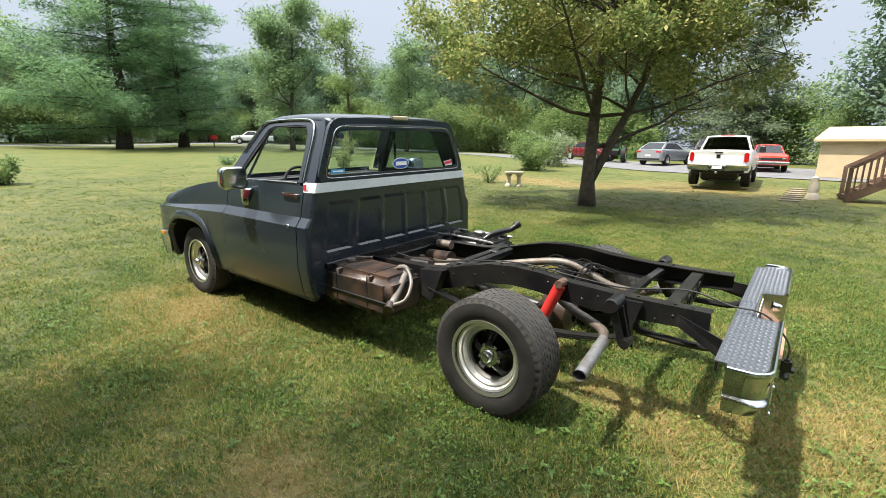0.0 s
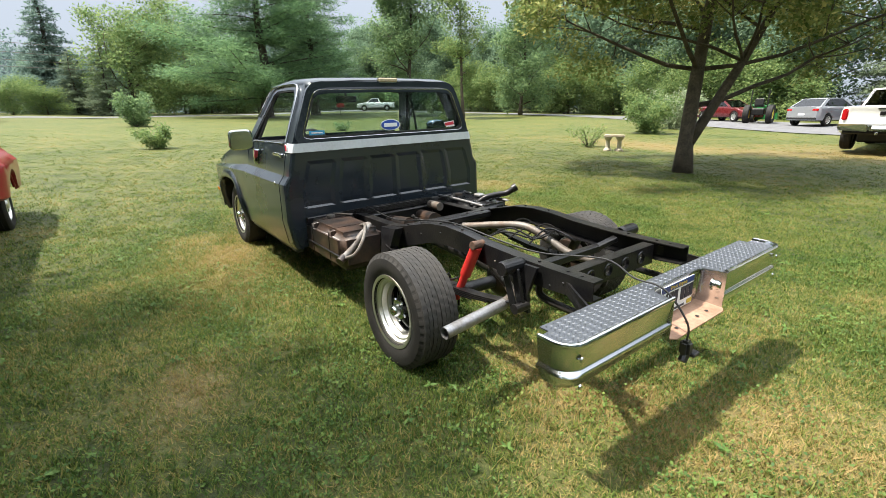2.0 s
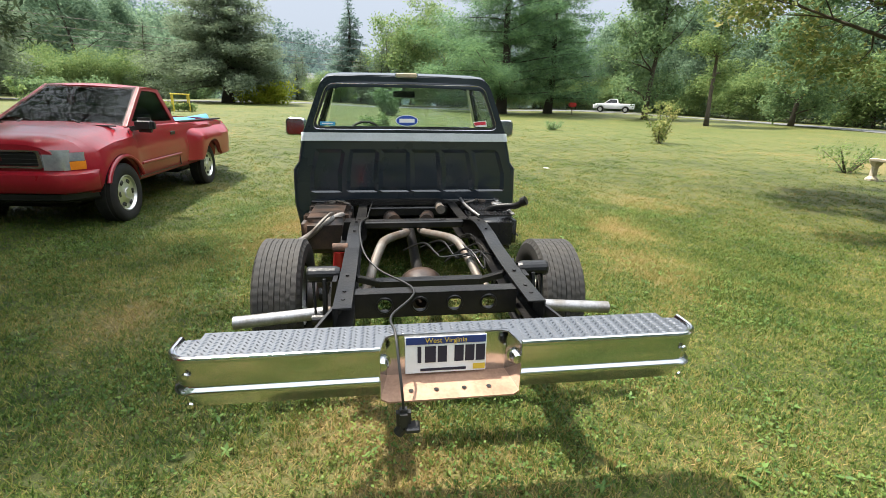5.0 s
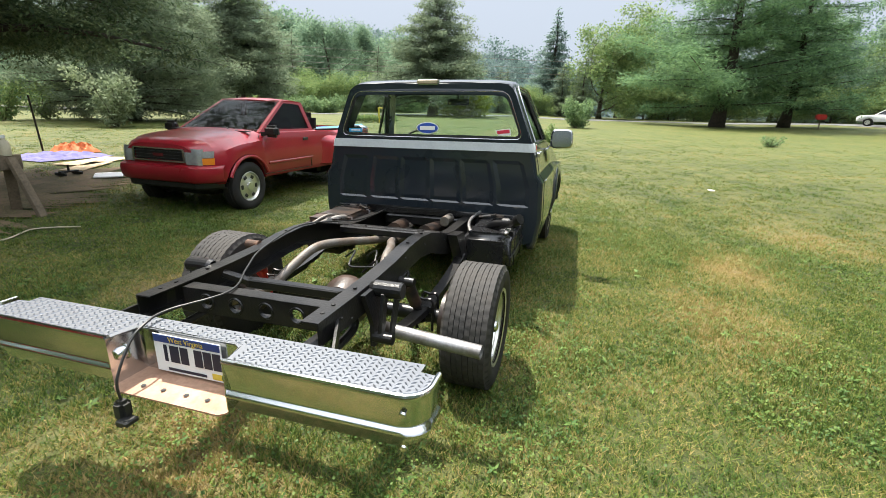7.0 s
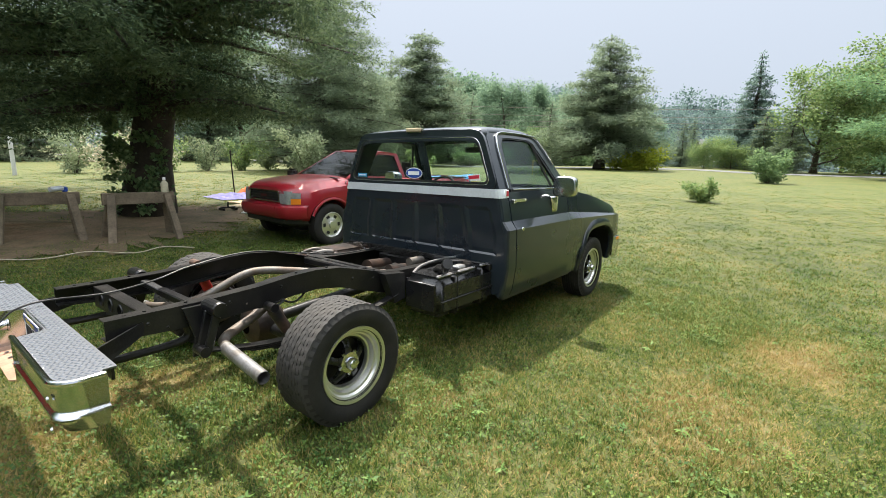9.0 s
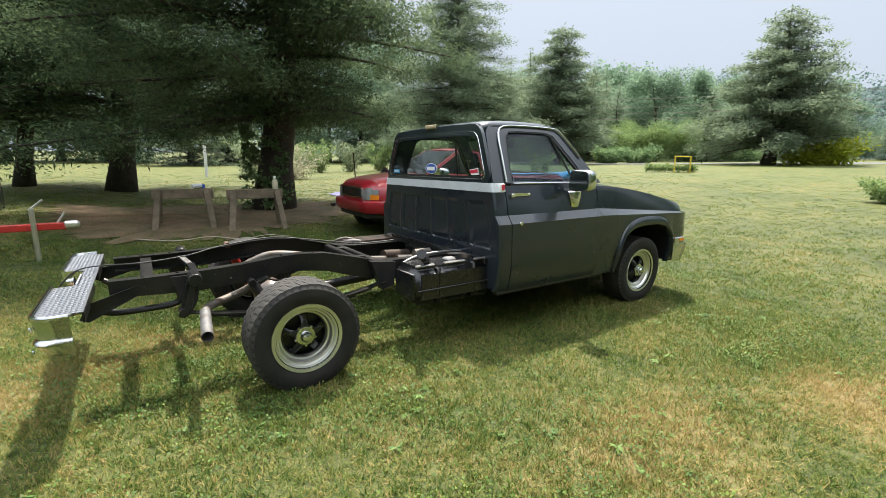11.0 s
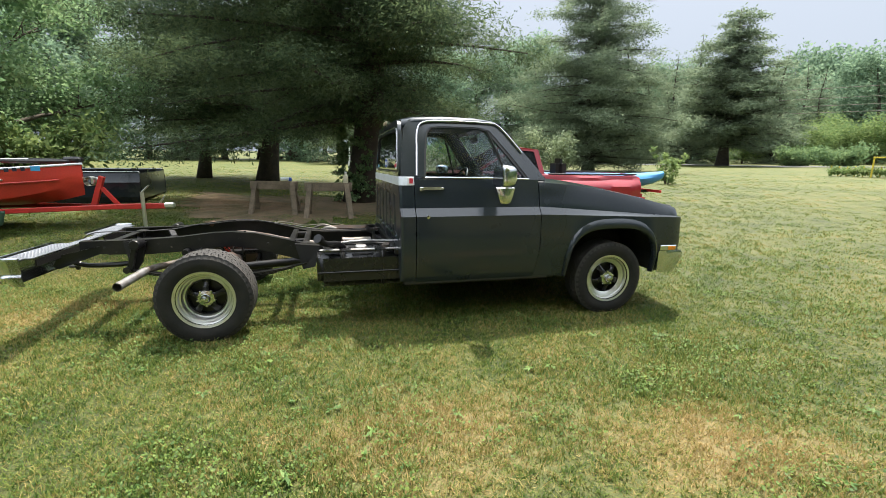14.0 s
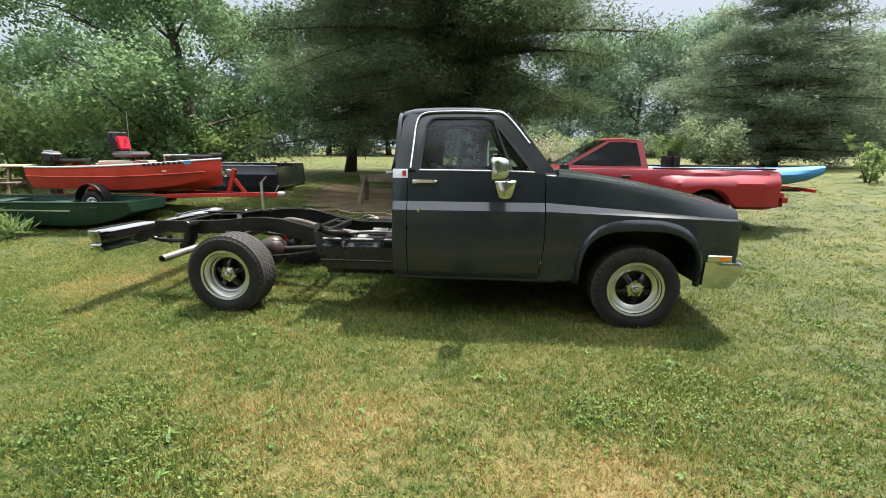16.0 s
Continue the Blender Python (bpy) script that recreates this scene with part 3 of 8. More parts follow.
def conifer(label, m, h, spread, material, seed, trunk_r=0.25, bare=0.12, whorls=22, count=16000, leaf=0.28, droop=0.25, bark=None, group="", tip=0.08, name="conifer", lift=0.1, gap=0.0, narrow=0.3, fullness=0.85, lean=0.0, lean_to=0.0):
    """A conifer: straight trunk, whorls of boughs that shorten upwards, needles in sprays along them."""
    rng = random.Random(seed)
    root = thing(name, label, "tree", m, group)
    wood = Shape()
    pts = [Vector((0.15 * math.sin(i * 0.9 + seed), 0.15 * math.cos(i * 1.3), -0.15 + h * i / 10)) for i in range(11)]
    wood.tube(pts, [trunk_r * (1.35 if i == 0 else 1) * (1 - 0.092 * i) for i in range(11)], 10)
    cs, rad = [], []
    for k in range(whorls):
        f = bare + (1 - bare) * k / whorls
        z = h * f
        ln = spread * (tip + (1 - f) ** fullness * (1 - tip)) * rng.uniform(0.75, 1.1)
        if f < bare + 0.1:
            ln *= 0.85
        for b in range(5):
            if rng.random() < gap:
                continue
            a = k * 2.1 + b * 2 * math.pi / 5 + rng.uniform(-0.35, 0.35)
            d = Vector((math.cos(a), math.sin(a), lift + rng.uniform(-0.12, 0.12)))
            q = wander(rng, (0, 0, z), d, ln * rng.uniform(0.7, 1.12) * (1 + lean * math.cos(a - lean_to)), 4, 0.1, -droop * 0.2)
            r0 = trunk_r * 0.22 * (1.05 - f)
            wood.tube(q, [r0, r0 * 0.8, r0 * 0.6, r0 * 0.4, r0 * 0.2], 5, cap=False)
            for j in (1, 2, 3, 4):
                cs.append(tuple(q[j] + Vector((rng.uniform(-0.2, 0.2), rng.uniform(-0.2, 0.2), rng.uniform(-0.1, 0.1)))))
                rad.append(max(0.15, ln * 0.26 * rng.uniform(0.7, 1.2)))
    cs.append((0, 0, h))
    rad.append(0.3)
    wood.put("trunk", bark or BARK_DARK, root, smooth=True, auto=0, orient=False)
    leaf_cloud("crown", cs, rad, count, leaf, material, root, seed, flat=0.5, droop=droop, shell=0.15, narrow=narrow, squash=0.42)
    return root


def bush(label, m, h, w, material, seed, count=2500, leaf=0.09, stems=8, name="bush", category="bush", group=""):
    rng = random.Random(seed)
    root = thing(name, label, category, m, group)
    wood, tips, rad = Shape(), [], []
    for i in range(stems):
        a = 2 * math.pi * i / stems + rng.uniform(-0.4, 0.4)
        q = wander(rng, (0.05 * math.cos(a), 0.05 * math.sin(a), -0.05), (math.cos(a) * w * 0.6, math.sin(a) * w * 0.6, h), h * rng.uniform(0.7, 1.0), 5, 0.15)
        wood.tube(q, [0.022, 0.018, 0.014, 0.01, 0.008, 0.004], 5, cap=False)
        for p in q[1:]:
            tips.append(tuple(p + Vector((rng.uniform(-1, 1), rng.uniform(-1, 1), 0)) * w * 0.16))
            rad.append(w * rng.uniform(0.16, 0.3))
    wood.put("stem_cluster", BARK, root, smooth=True, auto=0, orient=False)
    leaf_cloud("leaves", tips, rad, count, leaf, material, root, seed, flat=0.1, shell=0.2)
    return root


def on_ground(x, y, turn=0.0, k=1.0):
    return pose(x, y, ground_z(x, y), 0, 0, turn) @ Matrix.Diagonal((k, k, k, 1))


TREES = dict(
    yard=broad_tree("forked yard tree with yellowing green leaves and grey bark", on_ground(3.2, -8.8), 8.8, 4.9, 0.10, LEAF_YELLOW, 27, 0.18, count=150000, stems=((0.0, 0.02, 1), (-0.40, -0.36, 1)), limbs=17, clump=0.70, limb_from=0.30, fork=0.55),
    cedar=conifer("huge old cedar with dark drooping boughs and an ivy-clad trunk", on_ground(1.85, 6.9), 11.5, 4.8, LEAF_CEDAR, 5, 0.38, bare=0.17, whorls=24, count=380000, leaf=0.085, droop=0.35, narrow=0.26, lean=0.20, lean_to=3.4, name="cedar_tree", lift=0.12, fullness=0.6),
    cedar_b=conifer("old cedar behind the sawhorses with dark boughs", on_ground(-1.1, 13.1, 40), 12.0, 5.2, LEAF_CEDAR, 6, 0.34, bare=0.17, whorls=20, count=95000, leaf=0.15, narrow=0.2, droop=0.35, name="cedar_tree", fullness=0.6),
    cedar_c=conifer("old cedar with two leaning stems and dark boughs", on_ground(-3.4, 14.2, 90), 9.5, 3.8, LEAF_CEDAR, 7, 0.22, bare=0.2, whorls=20, count=60000, leaf=0.15, narrow=0.2, droop=0.35, name="cedar_tree", fullness=0.6),
    catalpa=broad_tree("large-leaved deep green tree behind the red boat", on_ground(-6.6, 8.8), 9.0, 4.4, 0.095, LEAF_CATALPA, 21, 0.2, count=70000, limbs=13, clump=0.85, limb_from=0.12, narrow=0.7),
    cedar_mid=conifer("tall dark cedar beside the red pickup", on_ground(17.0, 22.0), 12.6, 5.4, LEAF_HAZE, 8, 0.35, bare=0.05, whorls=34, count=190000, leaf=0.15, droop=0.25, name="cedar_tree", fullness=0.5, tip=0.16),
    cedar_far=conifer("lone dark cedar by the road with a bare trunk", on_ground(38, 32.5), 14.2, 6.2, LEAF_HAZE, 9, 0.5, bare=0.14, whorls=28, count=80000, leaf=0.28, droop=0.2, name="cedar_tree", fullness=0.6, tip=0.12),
    cedar_front=conifer("broad cedar at the lawn's far edge, greyed for haze", on_ground(45.5, 14.5), 12.8, 7.2, LEAF_HAZE, 10, 0.5, bare=0.12, whorls=28, count=85000, leaf=0.27, droop=0.2, name="cedar_tree", tip=0.08, fullness=0.65),
    spruce=conifer("tall spruce beyond the road, tinted blue-grey for haze", on_ground(76, 5), 15.5, 6.5, LEAF_SPRUCE, 12, 0.5, bare=0.03, whorls=24, count=48000, leaf=0.36, droop=0.3, name="spruce_tree", tip=0.03, fullness=1.0),
    broad_a=broad_tree("spreading light green tree beyond the lawn", on_ground(70, -2.5), 11.5, 8.0, 0.32, LEAF_LIGHT, 13, 0.35, count=26000, limbs=14, clump=2.0, limb_from=0.15),
    pine=conifer("large white pine with layered soft green boughs", on_ground(52, -13.9), 21.0, 11.5, LEAF_PINE, 14, 0.62, bare=0.10, whorls=17, count=90000, leaf=0.36, droop=0.05, name="pine_tree", lift=0.15, gap=0.12, tip=0.2, fullness=0.55, narrow=0.22),
    pine_b=conifer("white pine with layered boughs beside the road", on_ground(56, -21, 70), 18.0, 7.5, LEAF_PINE, 15, 0.5, bare=0.1, whorls=15, count=45000, leaf=0.36, droop=0.05, name="pine_tree", lift=0.15, gap=0.15, tip=0.2, fullness=0.6, narrow=0.22),
    decid_a=broad_tree("tall green broad-leaved tree at the lawn's edge", on_ground(42, -26), 17.0, 5.0, 0.25, LEAF_GREEN, 16, 0.26, count=30000, limbs=14, clump=1.5, limb_from=0.12),
    decid_b=broad_tree("slender tall tree with a thin crown", on_ground(32, -25.5), 14.5, 2.8, 0.2, LEAF_LIGHT, 17, 0.16, count=10000, limbs=16, clump=0.9, limb_from=0.25),
    decid_c=broad_tree("green broad-leaved tree beside the drive", on_ground(33, -34), 12.0, 3.8, 0.24, LEAF_GREEN, 18, 0.2, count=18000, limbs=14, clump=1.2, limb_from=0.1),
)


def woods():
    """The wood round the lawn: a few kinds of tree, each built once and set out many times."""
    kinds = [
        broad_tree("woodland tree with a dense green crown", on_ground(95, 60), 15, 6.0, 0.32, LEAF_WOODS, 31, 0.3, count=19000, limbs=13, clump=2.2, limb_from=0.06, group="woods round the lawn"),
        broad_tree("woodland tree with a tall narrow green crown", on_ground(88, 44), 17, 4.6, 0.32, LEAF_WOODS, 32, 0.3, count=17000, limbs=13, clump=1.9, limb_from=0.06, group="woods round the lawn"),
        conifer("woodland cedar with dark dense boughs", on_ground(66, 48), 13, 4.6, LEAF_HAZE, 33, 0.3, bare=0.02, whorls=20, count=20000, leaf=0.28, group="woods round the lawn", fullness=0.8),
        broad_tree("low woodland thicket of light green leaves", on_ground(70, 30), 5, 4.0, 0.22, LEAF_LIGHT, 34, 0.12, count=11000, limbs=12, clump=1.5, limb_from=0.05, group="woods round the lawn"),
    ]
    rng = random.Random(77)
    spots = []
    for i in range(18):      # beyond the road ahead
        a = radians(-12 + 72 * i / 17)
        r = 84 + rng.uniform(-6, 16) - 22 * step(math.degrees(a), 25, 60)
        spots.append((r * math.cos(a), r * math.sin(a), rng.choice((0, 1, 0, 1, 2))))
    for i in range(22):      # thicket along the road ahead
        a = radians(0 + 52 * i / 21)
        r = 70 - 14 * step(math.degrees(a), 25, 60) + rng.uniform(-3, 3)
        spots.append((r * math.cos(a), r * math.sin(a), rng.choice((3, 3, 2))))
    for i in range(26):      # along the right-hand edge, behind the drive
        t = i / 25
        spots.append((82 - 78 * t + rng.uniform(-2, 2), -36 - 12 * math.sin(t * 2.4) + rng.uniform(-4, 2) - 3, rng.choice((0, 1, 2, 0))))
    for i in range(22):
        t = i / 21
        spots.append((74 - 62 * t, -41 - 5 * math.sin(t * 2.6) + rng.uniform(-1.5, 1), 3))
    for i in range(11):      # beyond the road behind the pines
        spots.append((79 + rng.uniform(-2, 4), -8 - 3.6 * i + rng.uniform(-1, 1), (3, 0, 3, 1)[i % 4]))
        spots.append((74.5 + rng.uniform(-1, 1), -9 - 3.4 * i, 3))
    for i in range(14):      # behind the house and drive
        spots.append((4 - 3.6 * i + rng.uniform(-1, 1), -44 + rng.uniform(-5, 3), rng.choice((0, 1, 2, 3))))
    for i in range(22):      # far side beyond the cedars
        a = radians(62 + 82 * i / 21)
        r = 48 + rng.uniform(-5, 12)
        spots.append((r * math.cos(a), r * math.sin(a), rng.choice((0, 1, 2, 0))))
    for i in range(12):      # behind the boats
        spots.append((-13 - 1.4 * i + rng.uniform(-1, 1), 18 - 1.2 * i + rng.uniform(-2, 2), rng.choice((3, 3, 0))))
    # added trees, never in view, that only show up in reflections
    for i in range(12):      # round behind the walk
        a = radians(170 + 90 * i / 11)
        spots.append((38 * math.cos(a), 38 * math.sin(a), rng.choice((0, 1))))
    for x, y, k in spots:
        s = rng.uniform(0.75, 1.15)
        az = math.degrees(math.atan2(y, x))
        if -3 < az < 24 or 120 < az < 165:
            s *= 0.62
        m = pose(x, y, ground_z(x, y), 0, 0, rng.uniform(0, 360))
        o = copy_thing(kinds[k], m)
        o.scale = (s, s, s * rng.uniform(0.9, 1.1))


woods()


def hillside(name, label, a0, a1, r0, r1, top, seed, ground_mat, leaf_mat, clumps, clump_r, leaf, count):
    """A slope closed by tree crowns: a bare sheet below and a ragged canopy of leaf clumps over it."""
    rng = random.Random(seed)

    def height(a, f):
        crest = top * (0.80 + 0.13 * math.sin(0.13 * a + seed) + 0.07 * math.sin(0.41 * a + 2 * seed))
        return -1.5 + crest * f ** 0.9

    rows = []
    for f in (0.0, 0.35, 0.7, 1.0):
        rows.append([((r0 + (r1 - r0) * f) * math.cos(radians(a)), (r0 + (r1 - r0) * f) * math.sin(radians(a)), height(a, f)) for a in [a0 + (a1 - a0) * i / 60 for i in range(61)]])
    root = thing(name, label, "woods", kind="stuff" if leaf_mat is LEAF_WOODS else "structure")
    Shape().loft(rows).put("slope", ground_mat, root, smooth=True)
    cs, rs = [], []
    for _ in range(clumps):
        a, f = rng.uniform(a0, a1), rng.random() ** 0.7
        r = r0 + (r1 - r0) * f
        q = clump_r * rng.uniform(0.55, 1.25)
        cs.append((r * math.cos(radians(a)), r * math.sin(radians(a)), height(a, f) + q * rng.uniform(0.2, 1.1)))
        rs.append(q)
    leaf_cloud("canopy", cs, rs, count, leaf, leaf_mat, root, seed, shell=0.6, narrow=0.7, squash=1.1, kind="stuff")


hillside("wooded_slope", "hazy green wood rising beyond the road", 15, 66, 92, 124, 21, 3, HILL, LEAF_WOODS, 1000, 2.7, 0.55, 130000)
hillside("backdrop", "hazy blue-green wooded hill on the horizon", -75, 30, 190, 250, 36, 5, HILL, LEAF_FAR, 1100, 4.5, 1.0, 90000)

bush("green shrub beside the stone bench by the drive", on_ground(11.4, -21.2), 2.2, 1.9, LEAF_LIGHT, 41, 5000, 0.14)
bush("pale silvery shrub beside the drive", on_ground(12.0, -25.0), 2.2, 2.2, LEAF_SILVER, 42, 4500, 0.14)
bush("small round shrub on the open lawn", on_ground(17.2, 0.35), 0.95, 0.8, LEAF_LIGHT, 43, 2600, 0.09)
bush("pale green shrub at the lawn's far edge", on_ground(36, -0.3), 2.3, 1.9, LEAF_GREEN, 44, 4000, 0.16)
bush("sapling with orange-tinged leaves on the lawn", on_ground(17.0, -12.2), 1.9, 1.0, LEAF_YELLOW, 45, 1500, 0.11, stems=5, name="sapling", category="sapling")
bush("tiny shrub on the lawn", on_ground(24.0, -9.8), 0.7, 0.9, LEAF_GREEN, 46, 700, 0.1)
bush("young light green tree on the lawn", on_ground(13.6, 10.7), 1.45, 0.6, LEAF_LIGHT, 47, 1300, 0.10, stems=4, name="sapling", category="sapling")
bush("golden-green bush under the cedar across the lawn", on_ground(47, 11.6), 2.4, 5.0, LEAF_GOLD, 48, 5000, 0.3)
bush("pale lilac bush behind the red pickup", on_ground(12.5, 17.5), 2.6, 1.8, LEAF_SILVER, 49, 3600, 0.14)
bush("bush with pinkish blossom beyond the cedar", on_ground(5.2, 18.5), 2.0, 2.2, LEAF_PINK, 50, 3500, 0.12)
bush("rose bush with twiggy stems by the stone bench", on_ground(8.9, -13.0), 0.95, 0.8, LEAF_LIGHT, 51, 700, 0.08)
for i in range(7):
    bush("young fruit bush in the row beyond the cedar", on_ground(4.5 + 2.1 * i, 24 + 0.25 * i), 2.1, 1.5, LEAF_LIGHT if i % 3 else LEAF_SILVER, 52 + i, 2000, 0.13, group="row of fruit bushes")
for i, (x, y) in enumerate(((33, 27), (35.5, 24.5), (46, 33), (50, 27), (53, 21))):
    bush("dark rounded bush beside the road", on_ground(x + 12, y + 4), 2.3, 3.2, LEAF_GREEN, 62 + i, 3500, 0.25, group="bushes along the road")


# ---- the black pickup without its bed ----
LEAN = Matrix.Translation((0, 0, 0.35)) @ pose(0, 0, 0, -1.3) @ Matrix.Translation((0, 0, -0.35))
SIDE = [(0.30, 0.895), (0.40, 0.955), (0.60, 0.985), (0.895, 0.977), (0.958, 0.930), (1.05, 0.912), (1.18, 0.880), (1.62, 0.700), (1.70, 0.655)]


def side_y(z):
    for (z0, y0), (z1, y1) in zip(SIDE, SIDE[1:]):
        if z <= z1:
            return y0 + (y1 - y0) * (z - z0) / (z1 - z0)
    return SIDE[-1][1]


def tyre_shape(R, w, rim, seg=216):
    """Tyre as a turned section with ribs, grooves and cross cuts in the tread."""
    h = w / 2
    prof = [(rim - 0.012, -h * 0.78), (rim + 0.008, -h * 0.86), (rim + 0.04, -h * 0.97), (R - 0.06, -h), (R - 0.028, -h * 0.95), (R - 0.010, -h * 0.84)]
    ribs = []
    edges = [-0.82, -0.62, -0.60, -0.44, -0.41, -0.23, -0.21, -0.02, 0.02, 0.21, 0.23, 0.41, 0.44, 0.60, 0.62, 0.82]
    for i in range(0, len(edges) - 1):
        if i % 2 == 0:
            ribs += [(R, edges[i] * h, i // 2), (R, edges[i + 1] * h, i // 2)]
        else:
            ribs += [(R - 0.009, (edges[i] + 0.004) * h, -1), (R - 0.009, (edges[i + 1] - 0.004) * h, -1)]
    rows = []
    full = [(r, a, -2) for r, a in prof] + ribs + [(r, -a, -2) for r, a in reversed(prof)]
    n = len(full)
    verts, faces = [], []
    for k in range(seg):
        a = 2 * math.pi * k / seg
        for r, y, tag in full:
            rr = r
            if tag >= 0 and (k + (2 * tag if tag % 3 else 5 * tag) + (1 if y > (tag - 3.5) * 0.21 * h else 0)) % 5 == 0:
                rr = r - 0.0045
            if tag == -2 and abs(y) > h * 0.8 and r > R - 0.035 and k % 5 == 0:
                rr = r - 0.0035
            verts.append((rr * math.cos(a), y, rr * math.sin(a)))
    for k in range(seg):
        k2 = (k + 1) % seg
        for i in range(n - 1):
            faces.append((k * n + i, k2 * n + i, k2 * n + i + 1, k * n + i + 1))
    return Shape().add(verts, faces)


def make_wheel(R, w, rim, dish, parent, m):
    """A wheel (outer face towards +y): tyre > ; polished deep rim, five black spokes, chrome cap, lug nuts."""
    ty = tyre_shape(R, w, rim).put("tyre", RUBBER, parent, smooth=True, auto=25, at=m)
    ty.data.materials.append(TREAD_RUBBER)
    for q in ty.data.polygons:
        if math.hypot(q.center.x, q.center.z) > R - 0.02:
            q.material_index = 1
    h = w / 2
    o = h * 0.88
    rimshape = Shape().lathe([(rim - 0.008, o), (rim + 0.010, o + 0.004), (rim + 0.012, o - 0.006), (rim - 0.006, o - 0.010), (rim - 0.014, o - 0.016), (rim - 0.022, o - 0.019), (rim - 0.030, o - 0.034), (rim - 0.040, o - 0.037), (rim - 0.050, o - 0.6 * dish - 0.012), (rim - 0.060, o - 0.6 * dish - 0.016), (rim - 0.066, o - dish), (rim - 0.066, o - dish - 0.05), (rim - 0.03, -h * 0.8)], (0, 0, 0), "y", 48)
    rimshape.put("rim", DULL_ALU, ty, "polished deep-dish rim", smooth=True, auto=30)
    inner = rim - 0.066
    sp = Shape()
    y0 = o - dish
    for k in range(5):
        a = 2 * math.pi * k / 5 + math.pi / 2
        c, s = math.cos(a), math.sin(a)
        rows = []
        for r, hw, yo, th in ((0.03, 0.030, 0.030, 0.03), (0.07, 0.021, 0.030, 0.03), (0.10, 0.019, 0.018, 0.03), (inner - 0.01, 0.027, -0.005, 0.03), (inner + 0.006, 0.033, -0.012, 0.03)):
            rows.append([(r * c - q * s, y0 + yy, r * s + q * c) for q, yy in ((-hw, yo - th), (-hw, yo - 0.006), (-hw * 0.5, yo), (hw * 0.5, yo), (hw, yo - 0.006), (hw, yo - th))])
        sp.loft(rows, closed=True, caps=True)
    sp.lathe([(inner + 0.012, y0 - 0.03), (inner + 0.012, y0 - 0.004), (inner - 0.006, y0 + 0.0), (inner - 0.012, y0 - 0.03)], (0, 0, 0), "y", 40)
    sp.put("spokes", SPOKE_BLACK, ty, "five gloss black spokes", smooth=True, auto=40)
    Shape().lathe([(inner, y0 - 0.045), (0.125, y0 - 0.05), (0.125, y0 - 0.04), (0.05, y0 - 0.035), (0.0, y0 - 0.035)], (0, 0, 0), "y", 32).put("brake_drum", FRAME_BLACK, ty, "dark brake drum", smooth=True)
    Shape().lathe([(0.058, y0 + 0.012), (0.058, y0 + 0.036), (0.034, y0 + 0.040), (0.034, y0 + 0.062), (0.026, y0 + 0.076), (0.012, y0 + 0.082), (0.0, y0 + 0.083)], (0, 0, 0), "y", 20).put("hub_cap", CHROME, ty, "chrome hub cap", smooth=True)
    for k in range(5):
        a = 2 * math.pi * (k + 0.5) / 5 + math.pi / 2
        n = Shape().lathe([(0.012, 0.0), (0.012, 0.022), (0.008, 0.03), (0.0, 0.031)], (0.062 * math.cos(a), y0 + 0.008, 0.062 * math.sin(a)), "y", 6)
        n.put("lug_nut", CHROME, ty)
    return ty


def loop(yb, zb, yt, zt, r, n=5):
    """A trapezium with rounded corners in (y, z)."""
    c = [(-yb, zb), (yb, zb), (yt, zt), (-yt, zt)]
    out = []
    for i in range(4):
        p, a, b = Vector(c[i]), Vector(c[i - 1]), Vector(c[(i + 1) % 4])
        u, v = (a - p).normalized() * r, (b - p).normalized() * r
        for k in range(n):
            t = k / (n - 1)
            out.append(p + u * (1 - t) ** 2 + v * t ** 2)
    return out


